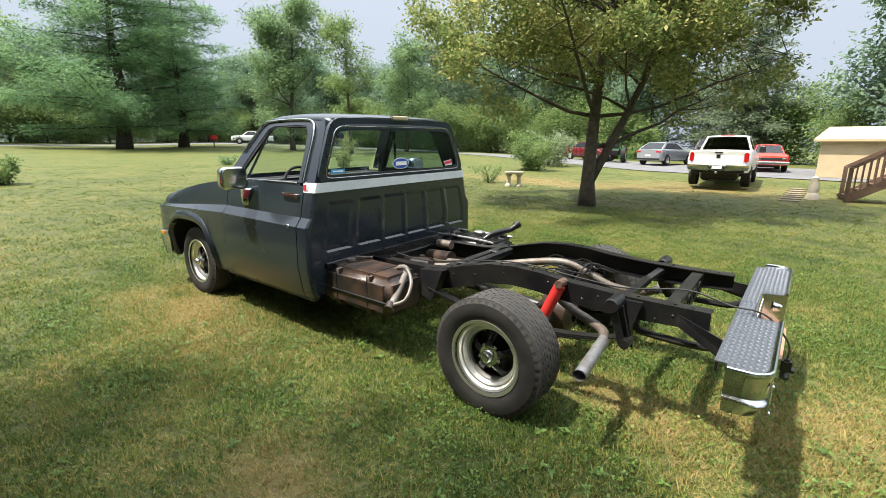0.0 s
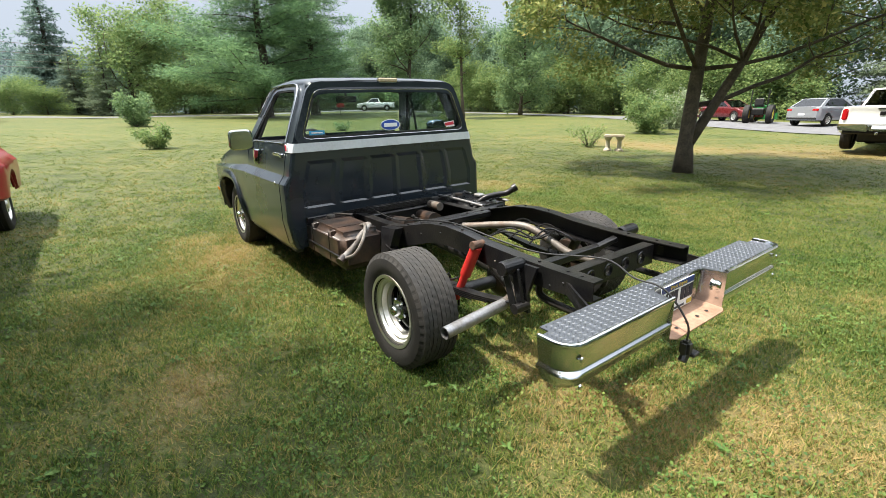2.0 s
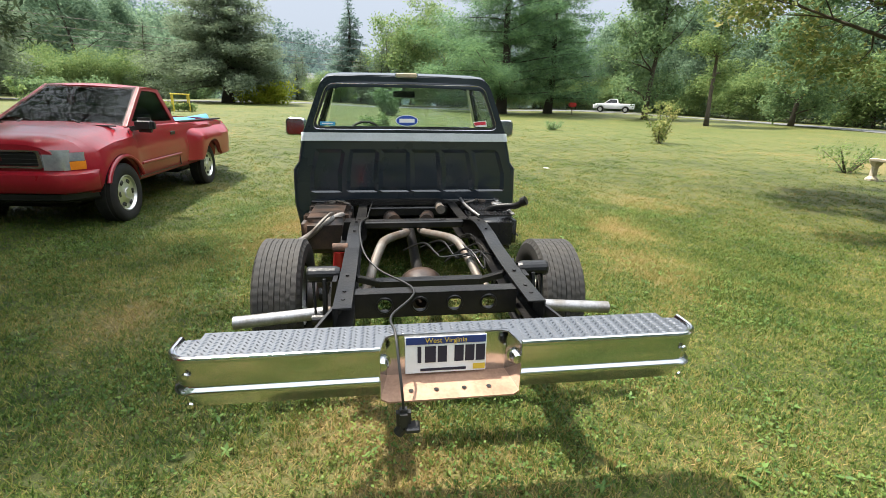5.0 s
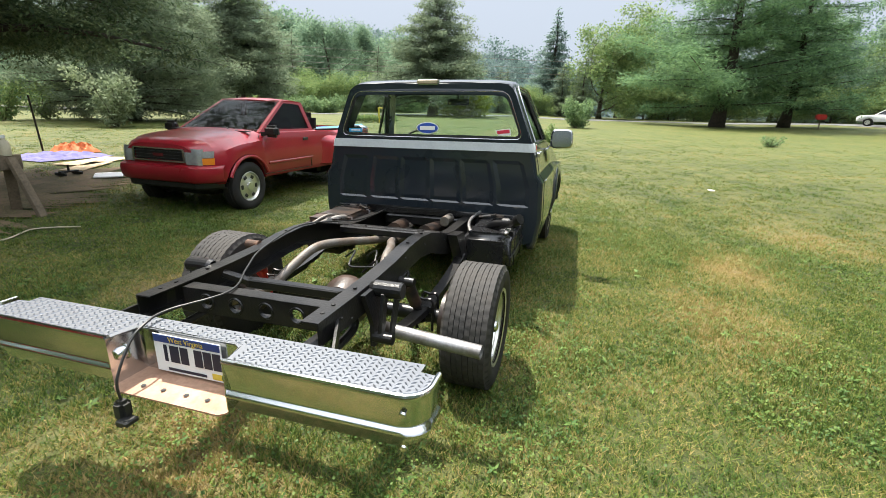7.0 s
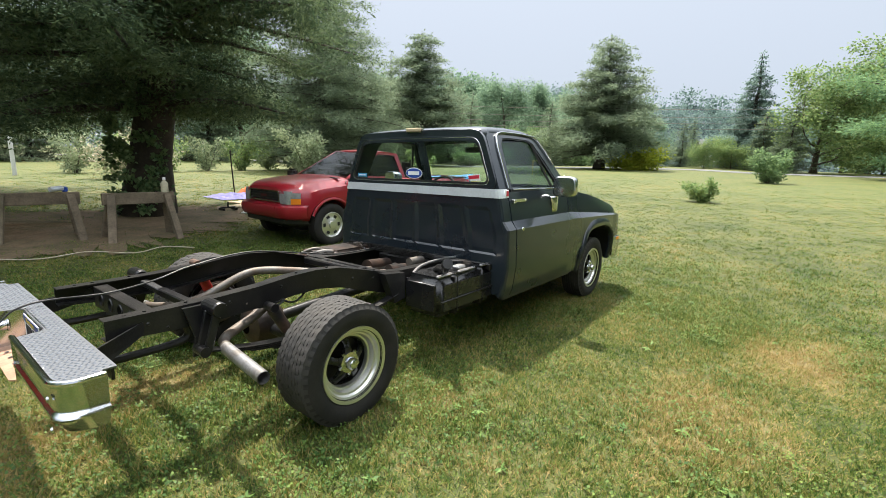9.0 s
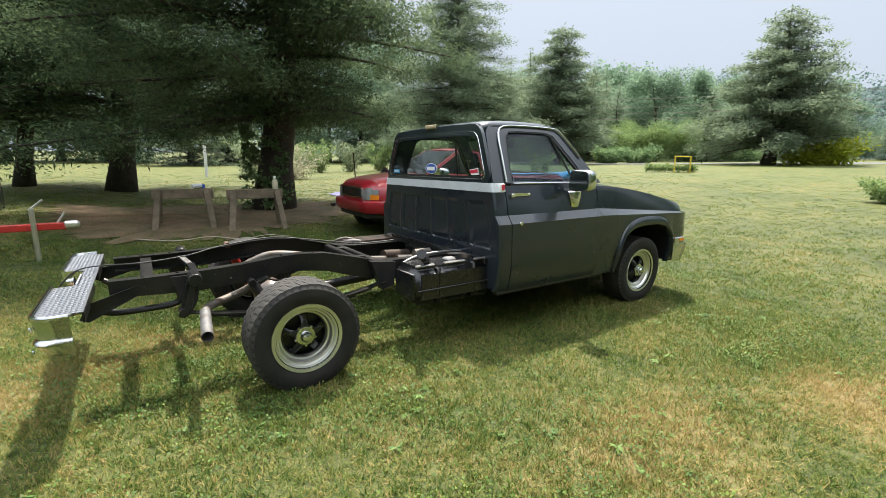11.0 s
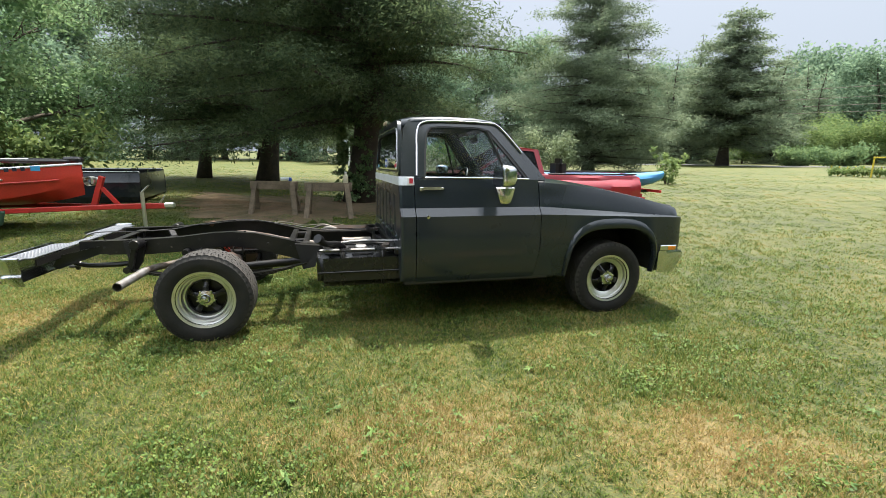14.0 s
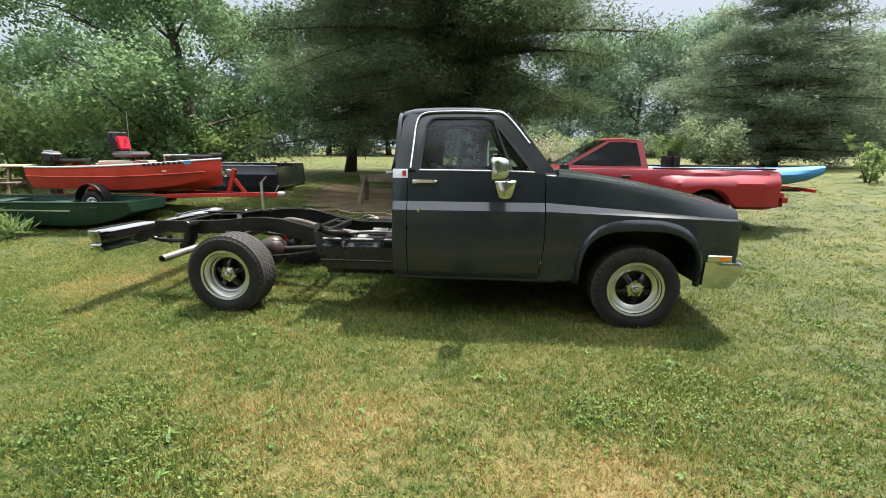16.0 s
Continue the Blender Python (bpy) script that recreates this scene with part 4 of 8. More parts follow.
def black_pickup():
    T = thing("pickup_truck", "satin black square-bodied pickup, bed removed, bare chassis on the lawn", "pickup truck")

    def p(s, name, mat, label="", smooth=False, auto=35, lean=True, parent=None):
        if lean:
            s.moved(LEAN)
        return s.put(name, mat, parent or T, label, smooth=smooth, auto=auto)

    # wheels
    for x, y, R, w, dish in ((0, 0.80, 0.338, 0.265, 0.085), (0, -0.80, 0.338, 0.265, 0.085), (3.34, 0.825, 0.332, 0.225, 0.05), (3.34, -0.825, 0.332, 0.225, 0.05)):
        make_wheel(R, w, 0.205, dish, T, pose(x, y, R - 0.012, 0, 11 * x, 0 if y > 0 else 180))

    # cab: lower back panel with pressed pockets
    centres = [0.71, 0.40, 0.115, -0.165, -0.45, -0.745]
    cols = [-0.95, -0.90]
    inside = {}
    for c in reversed(centres):
        hw = 0.10
        for q, v in ((c - hw - 0.036, 0), (c - hw, 1), (c + hw, 1), (c + hw + 0.036, 0)):
            cols.append(q)
            inside[len(cols) - 1] = v
    cols += [0.90, 0.95]
    zs = [(0.54, 0), (0.60, 0), (0.693, 0), (0.708, 1.5), (0.74, 1), (0.85, 1), (1.035, 1), (1.065, 0), (1.13, 0), (1.205, 0)]
    rows = []
    for z, deep in zs:
        k = (side_y(z) - 0.035) / 0.95
        rows.append([(1.443 + 0.009 * deep * inside.get(i, 0), y * k, z) for i, y in enumerate(cols)])
    p(Shape().sheet(rows, (0.012, 0, 0)), "back_panel", BLACK_PAINT, "pressed black cab back with vertical pockets")
    for s in (1, -1):
        leg = [(1.443, s * yy, zz) for yy, zz in ((0.76, 0.54), (0.775, 0.50), (0.785, 0.42), (0.80, 0.395), (0.86, 0.38), (0.91, 0.40), (0.945, 0.54))]
        p(Shape().slab(leg, (0.02, 0, 0)), "cab_corner", BLACK_PAINT)
        # quarter panel with a rounded rear corner
        rows = []
        for z in (0.37, 0.42, 0.6, 0.75, 0.895, 0.958, 1.05, 1.13, 1.205):
            yy = side_y(z)
            rows.append([(1.443, s * (yy - 0.035), z), (1.448, s * (yy - 0.014), z), (1.464, s * (yy - 0.003), z), (1.50, s * yy, z), (1.562, s * yy, z)])
        p(Shape().sheet(rows, (0.01, -0.03 * s, 0)), "quarter_panel", BLACK_PAINT, smooth=True, auto=20)
        # upper pillar frame round the door window
        outer = [(1.46, 1.205), (1.485, 1.42), (1.505, 1.58), (1.56, 1.655), (1.85, 1.672), (2.22, 1.660), (2.345, 1.625), (2.52, 1.41), (2.70, 1.18), (2.2, 1.178)]
        inner = [(1.645, 1.208), (1.665, 1.40), (1.69, 1.555), (1.735, 1.60), (1.85, 1.607), (2.15, 1.605), (2.235, 1.580), (2.40, 1.38), (2.545, 1.185), (2.2, 1.183)]
        f = lambda q, d=0.0: (q[0], s * (side_y(q[1]) - d), q[1])
        p(Shape().ring([f(q) for q in outer], [f(q) for q in inner], (0, -0.045 * s, 0)), "pillar_frame", BLACK_PAINT, smooth=True, auto=25)
        rail = [f(q, -0.012) for q in ((1.585, 1.21), (1.60, 1.40), (1.615, 1.56), (1.67, 1.632), (1.85, 1.648), (2.20, 1.642), (2.325, 1.610), (2.50, 1.40))]
        p(Shape().tube(rail, 0.0085, 8, smooth=4), "drip_rail", CHROME, "bright drip rail trim", smooth=True)
        # door
        rows = []
        for z in (0.36, 0.42, 0.6, 0.75, 0.895, 0.958, 1.05, 1.12, 1.178):
            front = 2.585 + 0.035 * step(z, 0.35, 0.7)
            rows.append([(1.568 + (front - 1.568) * i / 9, s * (side_y(z) + 0.003), z) for i in range(10)])
        door = p(Shape().sheet(rows, (0, -0.045 * s, 0)), "door", BLACK_PAINT, "black door with a raised body line", smooth=True, auto=18)
        fr_o = [(1.632, 1.18), (1.655, 1.41), (1.68, 1.565), (1.73, 1.612), (1.85, 1.618), (2.16, 1.616), (2.25, 1.588), (2.41, 1.385), (2.565, 1.175), (2.2, 1.172)]
        fr_i = [(1.662, 1.205), (1.682, 1.40), (1.705, 1.548), (1.745, 1.590), (1.85, 1.596), (2.145, 1.594), (2.215, 1.572), (2.375, 1.37), (2.515, 1.192), (2.2, 1.2)]
        p(Shape().ring([f(q, 0.006) for q in fr_o], [f(q, 0.006) for q in fr_i], (0, -0.025 * s, 0)), "window_frame", BLACK_PLASTIC, parent=door)
        p(Shape().bar(f((2.215, 1.585), 0.01), f((2.365, 1.19), 0.01), 0.02, 0.016), "vent_divider", BLACK_PLASTIC, parent=door)
        p(Shape().tube([f((1.655, 1.198), -0.004), f((2.36, 1.192), -0.004), f((2.54, 1.185), -0.004)], 0.006, 6), "window_trim", CHROME, "bright window sill trim", smooth=True, parent=door)
        if s < 0:
            gl = p(Shape().slab([f(q, 0.02) for q in fr_i], (0, -0.004 * s, 0)), "door_glass", WINDOW_DOOR, "raised door glass", parent=door)
            gl.visible_shadow = False
        else:
            gl = p(Shape().slab([f(q, 0.02) for q in ((2.24, 1.555), (2.375, 1.37), (2.515, 1.192), (2.375, 1.195))], (0, -0.004 * s, 0)), "vent_glass", WINDOW_CLEAR, parent=door)
            gl.visible_shadow = False
        h0 = side_y(1.10)
        p(Shape().box((1.70, s * (h0 + 0.022), 1.112), (0.20, 0.018, 0.024), 0.008, seg=2).box((1.62, s * (h0 + 0.012), 1.106), (0.035, 0.03, 0.034), 0.006).box((1.785, s * (h0 + 0.012), 1.110), (0.025, 0.03, 0.026), 0.006), "door_handle", CHROME, "chrome pull handle", smooth=True, parent=door)
        p(Shape().lathe([(0.0, 0.007), (0.014, 0.006), (0.016, 0.0)], (1.66, s * (side_y(0.895) + 0.003), 0.893), "y", 14, side=s), "door_lock", CHROME, parent=door, smooth=True)
        # mirror on a bracket
        yb = side_y(1.1)
        tip_up = Matrix.Translation((2.265, s * (yb + 0.150), 1.212)) @ pose(0, 0, 0, 0, 0.8 if s > 0 else 1.2, -6 * s)
        rows = []
        for dx, k in ((-0.062, 0.94), (-0.055, 1.0), (-0.01, 1.0), (0.03, 0.95), (0.058, 0.80), (0.072, 0.55), (0.076, 0.2)):
            rows.append([tip_up @ Vector((dx, q[0] * k, (q[1] - 0.086) * k)) for q in loop(0.103, 0.0, 0.096, 0.172, 0.05)])
        mir = p(Shape().loft(rows, closed=True, caps=True), "mirror", CHROME, "rounded chrome door mirror", smooth=True, auto=60, parent=door)
        face = [tip_up @ Vector((-0.0625, q[0] * 0.86, (q[1] - 0.086) * 0.86)) for q in loop(0.103, 0.0, 0.096, 0.172, 0.05)]
        p(Shape().slab(face, (-0.003, 0, 0)), "mirror_glass", MIRROR_GLASS, "flat mirror glass", parent=mir)
        rows = [[(2.32 + hx * q, s * (yb + d + 0.018 * (1 - q * q)), z) for q in (-1, -0.8, -0.4, 0, 0.4, 0.8, 1)] for z, hx, d in ((1.122, 0.078, 0.010), (1.112, 0.080, 0.022), (1.06, 0.066, 0.028), (1.0, 0.048, 0.030), (0.985, 0.040, 0.024))]
        arm = Shape().sheet(rows, (0, -0.012 * s, 0)).tube([(2.325, s * (yb + 0.025), 1.11), (2.325, s * (yb + 0.06), 1.15), (2.285, s * (yb + 0.13), 1.17)], 0.012, 8, smooth=4)
        p(arm, "mirror_bracket", CHROME, "tapered chrome mirror bracket", smooth=True, auto=40, parent=door)
        # rocker
        p(Shape().box((2.10, s * 0.905, 0.365), (1.26, 0.06, 0.06), 0.012), "rocker", BLACK_PLASTIC)
        # front fender
        xa, za, ra = 3.33, 0.345, 0.432
        xs = [2.632, 2.72, 2.80, 2.86, xa - ra - 0.004]
        xs += [xa - ra * math.cos(math.pi * i / 22) for i in range(23)]
        xs += [xa + ra + 0.004, 3.84, 3.93, 4.0, 4.03]
        rows = [[] for _ in range(8)]
        for x in xs:
            t = (x - 2.632) / 1.398
            d = x - xa
            zb = za + 0.425 * max(0.0, 1 - (abs(d) / ra) ** 3.2) ** (1 / 3.2) if abs(d) < ra else (0.345 if d < 0 else 0.36)
            cb, ct, tp = 0.897 - 0.05 * t, 0.965 - 0.105 * t, 1.156 - 0.232 * t ** 1.55
            nose = 0.03 * step(x, 3.97, 4.03)
            lip = 0.012 if abs(d) < ra + 0.01 else 0
            for r, (yy, z) in zip(rows, ((side_y(zb) + lip, zb), (side_y(zb + 0.02) + lip * 0.8, zb + 0.018), (side_y((zb + cb) / 2), (zb + 0.018 + cb) / 2), (0.977, cb), (0.930, ct - 0.006), (0.910, (ct * 0.35 + tp * 0.65)), (0.888, tp), (0.70, tp + 0.018))):
                xe = 2.593 + 0.035 * step(z, 0.35, 0.7) if x == xs[0] else x
                r.append((xe, s * (yy - nose), z))
        p(Shape().sheet(rows, (0, -0.015 * s, -0.003)), "fender", BLACK_PAINT, smooth=True, auto=22)
        arch = []
        for i in range(23):
            d = -math.cos(math.pi * i / 22)
            z = za + 0.425 * max(0.0, 1 - abs(d) ** 3.2) ** (1 / 3.2)
            arch.append((xa + ra * d, s * (side_y(z) + 0.012), z, math.sqrt(max(0.0, 1 - d * d))))
        flange = [[(xa + (x - xa) * (1 + k), s * (side_y(z) + o), z + 2.2 * k * up * 0.425) for x, _, z, up in arch] for k, o in ((-0.012, -0.02), (-0.004, 0.016), (0.022, 0.026), (0.055, 0.020), (0.085, 0.003))]
        p(Shape().sheet(flange, (0, -0.006 * s, 0)), "arch_lip", BLACK_PAINT, "flat flared wheel-arch lip", smooth=True, auto=50)
        well = [[(xa - (ra + 0.03) * math.cos(math.pi * i / 16), s * yy, za + 0.01 + (ra + 0.06) * max(0.0, math.sin(math.pi * i / 16)) ** 0.7) for i in range(17)] for yy in (0.95, 0.45)]
        well.append([(xa + (q[0] - xa) * 0.02, s * 0.45, za) for q in well[-1]])
        p(Shape().sheet(well, (0, 0, 0.01)), "wheel_well", BLACK_PLASTIC)
        p(Shape().box((3.895, s * 0.983, 0.572), (0.17, 0.02, 0.050), 0.006), "side_marker", CHROME, "chrome-framed side marker")
        p(Shape().box((3.925, s * 0.994, 0.572), (0.075, 0.006, 0.032), 0.002), "marker_lens", ORANGE, "orange marker lens")
        p(Shape().box((4.02, s * 0.80, 0.74), (0.04, 0.26, 0.17), 0.015), "headlight", LAMP_LENS, "clear rectangular headlight")

    # roof
    rows = []
    for x, z, hw in ((1.458, 1.590, 0.66), (1.470, 1.640, 0.675), (1.505, 1.672, 0.688), (1.60, 1.692, 0.692), (1.85, 1.702, 0.692), (2.12, 1.697, 0.690), (2.27, 1.678, 0.687), (2.34, 1.655, 0.685), (2.365, 1.625, 0.680)):
        rows.append([(x, hw * q, z - d) for q, d in ((-1, 0.05), (-0.985, 0.032), (-0.94, 0.014), (-0.8, 0.004), (-0.4, 0), (0, -0.002), (0.4, 0), (0.8, 0.004), (0.94, 0.014), (0.985, 0.032), (1, 0.05))])
    p(Shape().sheet(rows, (0, 0, -0.02)), "roof", BLACK_PAINT, smooth=True, auto=60)
    # back window frame and glass
    bx = lambda z: 1.445 + 0.045 * max(0, z - 1.2)
    o = loop(0.868, 1.196, 0.690, 1.655, 0.10)
    i1 = loop(0.795, 1.235, 0.655, 1.590, 0.07)
    i2 = loop(0.775, 1.250, 0.640, 1.577, 0.06)
    v = lambda q, d=0.0: (bx(q[1]) + d, q[0], q[1])
    p(Shape().ring([v(q) for q in o], [v(q) for q in i1], (0.03, 0, 0)), "back_window_panel", BLACK_PAINT, smooth=True, auto=25)
    p(Shape().ring([v(q, 0.004) for q in i1], [v(q, 0.004) for q in i2], (0.018, 0, 0)), "window_gasket", BLACK_PLASTIC)
    m1 = loop(0.800, 1.230, 0.660, 1.595, 0.075)
    p(Shape().tube([v(q, -0.002) for q in m1 + m1[:1]], 0.003, 5), "window_trim", CHROME, "thin bright window trim", smooth=True)
    gl = p(Shape().slab([v(q, 0.012) for q in i2], (0.004, 0, 0)), "back_glass", WINDOW_CLEAR, "clear rear window")
    gl.visible_shadow = False
    # silver band
    band = Shape().sheet([[(1.438, y * (side_y(z) - 0.030), z) for y in (-1, -0.5, 0, 0.5, 1)] for z in (1.135, 1.168, 1.203)], (0.004, 0, 0))
    for s in (1, -1):
        band.sheet([[(x, s * (side_y(z) + d), z) for x, d in ((1.438, -0.030), (1.444, -0.008), (1.460, 0.003), (1.50, 0.006), (1.562, 0.006))] for z in (1.135, 1.168, 1.203)], (0.003, -0.003 * s, 0))
    p(band, "silver_band", SILVER, "silver trim band across the cab back", smooth=True, auto=30)
    for s in (1, -1):
        p(Shape().box((1.533, s * (side_y(1.17) + 0.012), 1.170), (0.045, 0.006, 0.055), 0.002), "badge", STICKER_WHITE, "small white and red badge")
        p(Shape().box((1.538, s * (side_y(1.17) + 0.0158), 1.170), (0.028, 0.004, 0.04), 0.0), "badge_mark", STICKER_RED)
    # third brake lamp on the roof edge
    p(Shape().box((1.47, 0, 1.668), (0.04, 0.19, 0.045), 0.012, seg=2), "brake_lamp_base", CHROME, "chrome lamp base")
    p(Shape().box((1.45, 0, 1.668), (0.02, 0.17, 0.032), 0.006), "brake_lamp", BEIGE_LENS, "beige third brake lamp")
    # stickers on the back glass: plain shapes
    def disc(y, z, a, b, d):
        return [(bx(z) + d, y + a * math.cos(2 * math.pi * k / 28), z + b * math.sin(2 * math.pi * k / 28)) for k in range(28)]
    p(Shape().slab(disc(0.0, 1.305, 0.098, 0.047, 0.007), (0.001, 0, 0)), "sticker", STICKER_WHITE, "white and blue oval sticker")
    p(Shape().slab(disc(0.0, 1.305, 0.09, 0.041, 0.0045), (0.001, 0, 0)), "sticker_oval", STICKER_BLUE)
    p(Shape().box((bx(1.305) + 0.002, 0, 1.305), (0.001, 0.13, 0.032), 0), "sticker_bar", STICKER_WHITE)
    p(Shape().box((bx(1.275) + 0.008, 0.665, 1.275), (0.001, 0.125, 0.032), 0), "sticker", STICKER_CYAN, "small cyan sticker")
    p(Shape().box((bx(1.275) + 0.006, 0.665, 1.275), (0.001, 0.09, 0.01), 0), "sticker_bar", STICKER_WHITE)
    p(Shape().slab([(bx(1.28) + 0.007, y, z) for y, z in ((-0.575, 1.30), (-0.69, 1.315), (-0.70, 1.262), (-0.60, 1.258))], (0.001, 0, 0)), "sticker", STICKER_WHITE, "small red and white sticker")
    p(Shape().slab([(bx(1.28) + 0.005, y, z) for y, z in ((-0.585, 1.295), (-0.685, 1.307), (-0.69, 1.28), (-0.59, 1.27))], (0.001, 0, 0)), "sticker_bar", STICKER_RED)
    # hood, cowl, windscreen
    rows = []
    for i in range(15):
        x = 2.72 + 1.315 * i / 14
        t = (x - 2.632) / 1.398
        tp = 1.156 - 0.232 * t ** 1.55 + 0.018
        rows.append([(x, y, tp + c) for y, c in ((-0.695, 0.0), (-0.66, 0.006), (-0.5, 0.012), (-0.42, 0.024), (-0.2, 0.030), (0, 0.032), (0.2, 0.030), (0.42, 0.024), (0.5, 0.012), (0.66, 0.006), (0.695, 0))])
    p(Shape().sheet(rows, (0, 0, -0.02)), "hood", BLACK_PAINT, smooth=True, auto=40)
    p(Shape().box((2.665, 0, 1.150), (0.11, 1.64, 0.03), 0.01), "cowl", BLACK_PLASTIC)
    p(Shape().bar((2.72, -0.78, 1.18), (2.72, 0.78, 1.18), 0.03, 0.04).bar((2.36, -0.62, 1.625), (2.36, 0.62, 1.625), 0.03, 0.05), "windscreen_frame", BLACK_PAINT)
    ws = Shape().sheet([[(x + 0.02 * (1 - (q * q)), q * hw, z) for q in (-1, -0.5, 0, 0.5, 1)] for x, hw, z in ((2.70, 0.80, 1.185), (2.53, 0.735, 1.41), (2.355, 0.655, 1.625))], (0.005, 0, 0))
    gl = p(ws, "windscreen", WINDOW_CLEAR, smooth=True)
    gl.visible_shadow = False
    # nose
    p(Shape().box((3.995, 0, 0.75), (0.05, 1.70, 0.40), 0.02), "grille_panel", BLACK_PLASTIC)
    gr = Shape()
    for k in range(6):
        gr.box((4.022, 0, 0.62 + 0.05 * k), (0.02, 1.3, 0.012), 0.003)
    p(gr, "grille_bars", CHROME, "chrome grille bars")
    fb = []
    for y, dx in ((-0.985, -0.20), (-0.975, -0.06), (-0.93, -0.01), (-0.85, 0.02), (-0.4, 0.045), (0, 0.05), (0.4, 0.045), (0.85, 0.02), (0.93, -0.01), (0.975, -0.06), (0.985, -0.20)):
        fb.append([(4.02 + dx + f, y, z) for f, z in ((-0.03, 0.350), (0.01, 0.345), (0.045, 0.40), (0.085, 0.47), (0.095, 0.505), (0.075, 0.535), (0.02, 0.545), (-0.02, 0.545))])
    p(Shape().loft(fb, closed=True, caps=True), "front_bumper", CHROME, "chrome front bumper", smooth=True, auto=50)
    p(Shape().box((3.92, 0, 0.45), (0.17, 1.92, 0.22), 0.03, seg=2), "front_valance", BLACK_PAINT)
    # floor, firewall, cabin
    p(Shape().box((2.05, 0, 0.43), (1.15, 1.80, 0.06), 0.01).box((2.66, 0, 0.78), (0.04, 1.66, 0.70), 0.01).box((1.50, 0, 0.80), (0.03, 1.72, 0.72), 0.01), "cab_floor", INTERIOR)
    p(Shape().box((3.2, 0, 0.66), (1.0, 0.72, 0.45), 0.08), "engine", RUST_TANK, "greasy engine block")
    p(Shape().box((1.86, 0, 0.72), (0.46, 1.56, 0.22), 0.06, seg=2), "seat", SEAT_GREY, "grey cloth bench seat", smooth=True)
    for s in (1, -1):
        p(Shape().box((1.64, s * 0.40, 1.02), (0.14, 0.74, 0.44), 0.06, Euler((0, -0.18, 0)), seg=3), "seat_back", SEAT_GREY, smooth=True)
    p(Shape().box((2.52, 0, 1.06), (0.22, 1.58, 0.20), 0.05, seg=2).box((2.41, 0.38, 1.06), (0.05, 0.42, 0.16), 0.03), "dashboard", INTERIOR, "dark dashboard", smooth=True)
    sw = Shape()
    ring = [(2.28 + 0.09 * math.sin(a), 0.38 + 0.19 * math.cos(a), 1.09 + 0.17 * math.sin(a)) for a in [2 * math.pi * k / 28 for k in range(29)]]
    sw.tube(ring, 0.013, 6, cap=False).bar((2.28, 0.20, 1.09), (2.28, 0.56, 1.09), 0.03, 0.02).bar((2.29, 0.38, 1.08), (2.48, 0.38, 1.0), 0.05, 0.05)
    p(sw, "steering_wheel", BLACK_PLASTIC, smooth=True)
    p(Shape().box((2.33, -0.02, 1.535), (0.02, 0.22, 0.06), 0.01).bar((2.33, -0.02, 1.56), (2.36, -0.02, 1.62), 0.015, 0.015), "rear_view_mirror", BLACK_PLASTIC)
    p(Shape().sheet([[(x, y, 1.668 - 0.02 * (abs(y) / 0.66) ** 3) for y in (-0.66, -0.3, 0.3, 0.66)] for x in (1.49, 1.9, 2.33)], (0, 0, -0.01)), "headliner", INTERIOR)

    # chassis rails: open channels kicked up over the axle
    prof = [(-0.965, 0.688, 0.095), (-0.70, 0.688, 0.11), (-0.50, 0.692, 0.12), (-0.25, 0.705, 0.12), (-0.05, 0.728, 0.12), (0.12, 0.735, 0.12), (0.30, 0.720, 0.13), (0.50, 0.672, 0.145), (0.68, 0.625, 0.15), (0.85, 0.608, 0.15), (1.5, 0.600, 0.15), (2.4, 0.56, 0.15), (3.2, 0.54, 0.14), (3.9, 0.54, 0.12)]
    for s in (1, -1):
        rows = []
        for x, z, d in prof:
            yo, yi, tt = 0.425 * s, 0.352 * s, 0.006
            rows.append([(x, yi, z), (x, yo, z), (x, yo, z - d), (x, yi, z - d), (x, yi, z - d + tt), (x, yo - tt * s, z - d + tt), (x, yo - tt * s, z - tt), (x, yi, z - tt)])
        rail = p(Shape().loft(rows, closed=True, caps=True), "frame_rail", FRAME_BLACK, "black steel chassis rail")
        for x, z, r in ((-0.80, 0.635, 0.011), (-0.72, 0.60, 0.009), (-0.60, 0.632, 0.011), (-0.42, 0.655, 0.010), (-0.33, 0.625, 0.008), (-0.12, 0.68, 0.010), (0.18, 0.68, 0.009), (0.40, 0.63, 0.012), (0.58, 0.60, 0.009), (0.72, 0.56, 0.012), (0.80, 0.50, 0.009)):
            p(Shape().lathe([(0.0, 0.004), (r * 0.5, 0.0035), (r * 0.75, 0.0)], (x, 0.425 * s, z), "y", 10, side=s), "rail_rivet", FRAME_BLACK if r > 0.0085 else PIPE_STEEL, "small rivet head", parent=rail)
        for x, z in ((-0.88, 0.668), (-0.80, 0.670), (-0.62, 0.674), (-0.40, 0.687), (0.0, 0.731), (0.22, 0.729), (0.62, 0.643)):
            p(Shape().lathe([(0.009, 0.0), (0.009, 0.007), (0, 0.008)], (x, 0.39 * s, z + (0.016 if x < -0.5 else 0.0)), "z", 6), "rail_bolt", FRAME_BLACK, parent=rail)
        # leaf spring outside the rail, with hangers
        sp = Shape()
        for k, (a, b) in enumerate(((-0.62, 0.72), (-0.50, 0.60), (-0.38, 0.47), (-0.25, 0.32))):
            pts = []
            for i in range(13):
                x = a + (b - a) * i / 12
                u = (x - 0.05) / 0.67
                pts.append((x, 0.505 * s, 0.405 + 0.085 * u * u - 0.010 * k))
            rows = [[(x, y - 0.03, z), (x, y + 0.03, z), (x, y + 0.03, z - 0.008), (x, y - 0.03, z - 0.008)] for x, y, z in pts]
            sp.loft(rows, closed=True, caps=True)
        sp.box((0.0, 0.505 * s, 0.385), (0.12, 0.09, 0.05), 0.008)
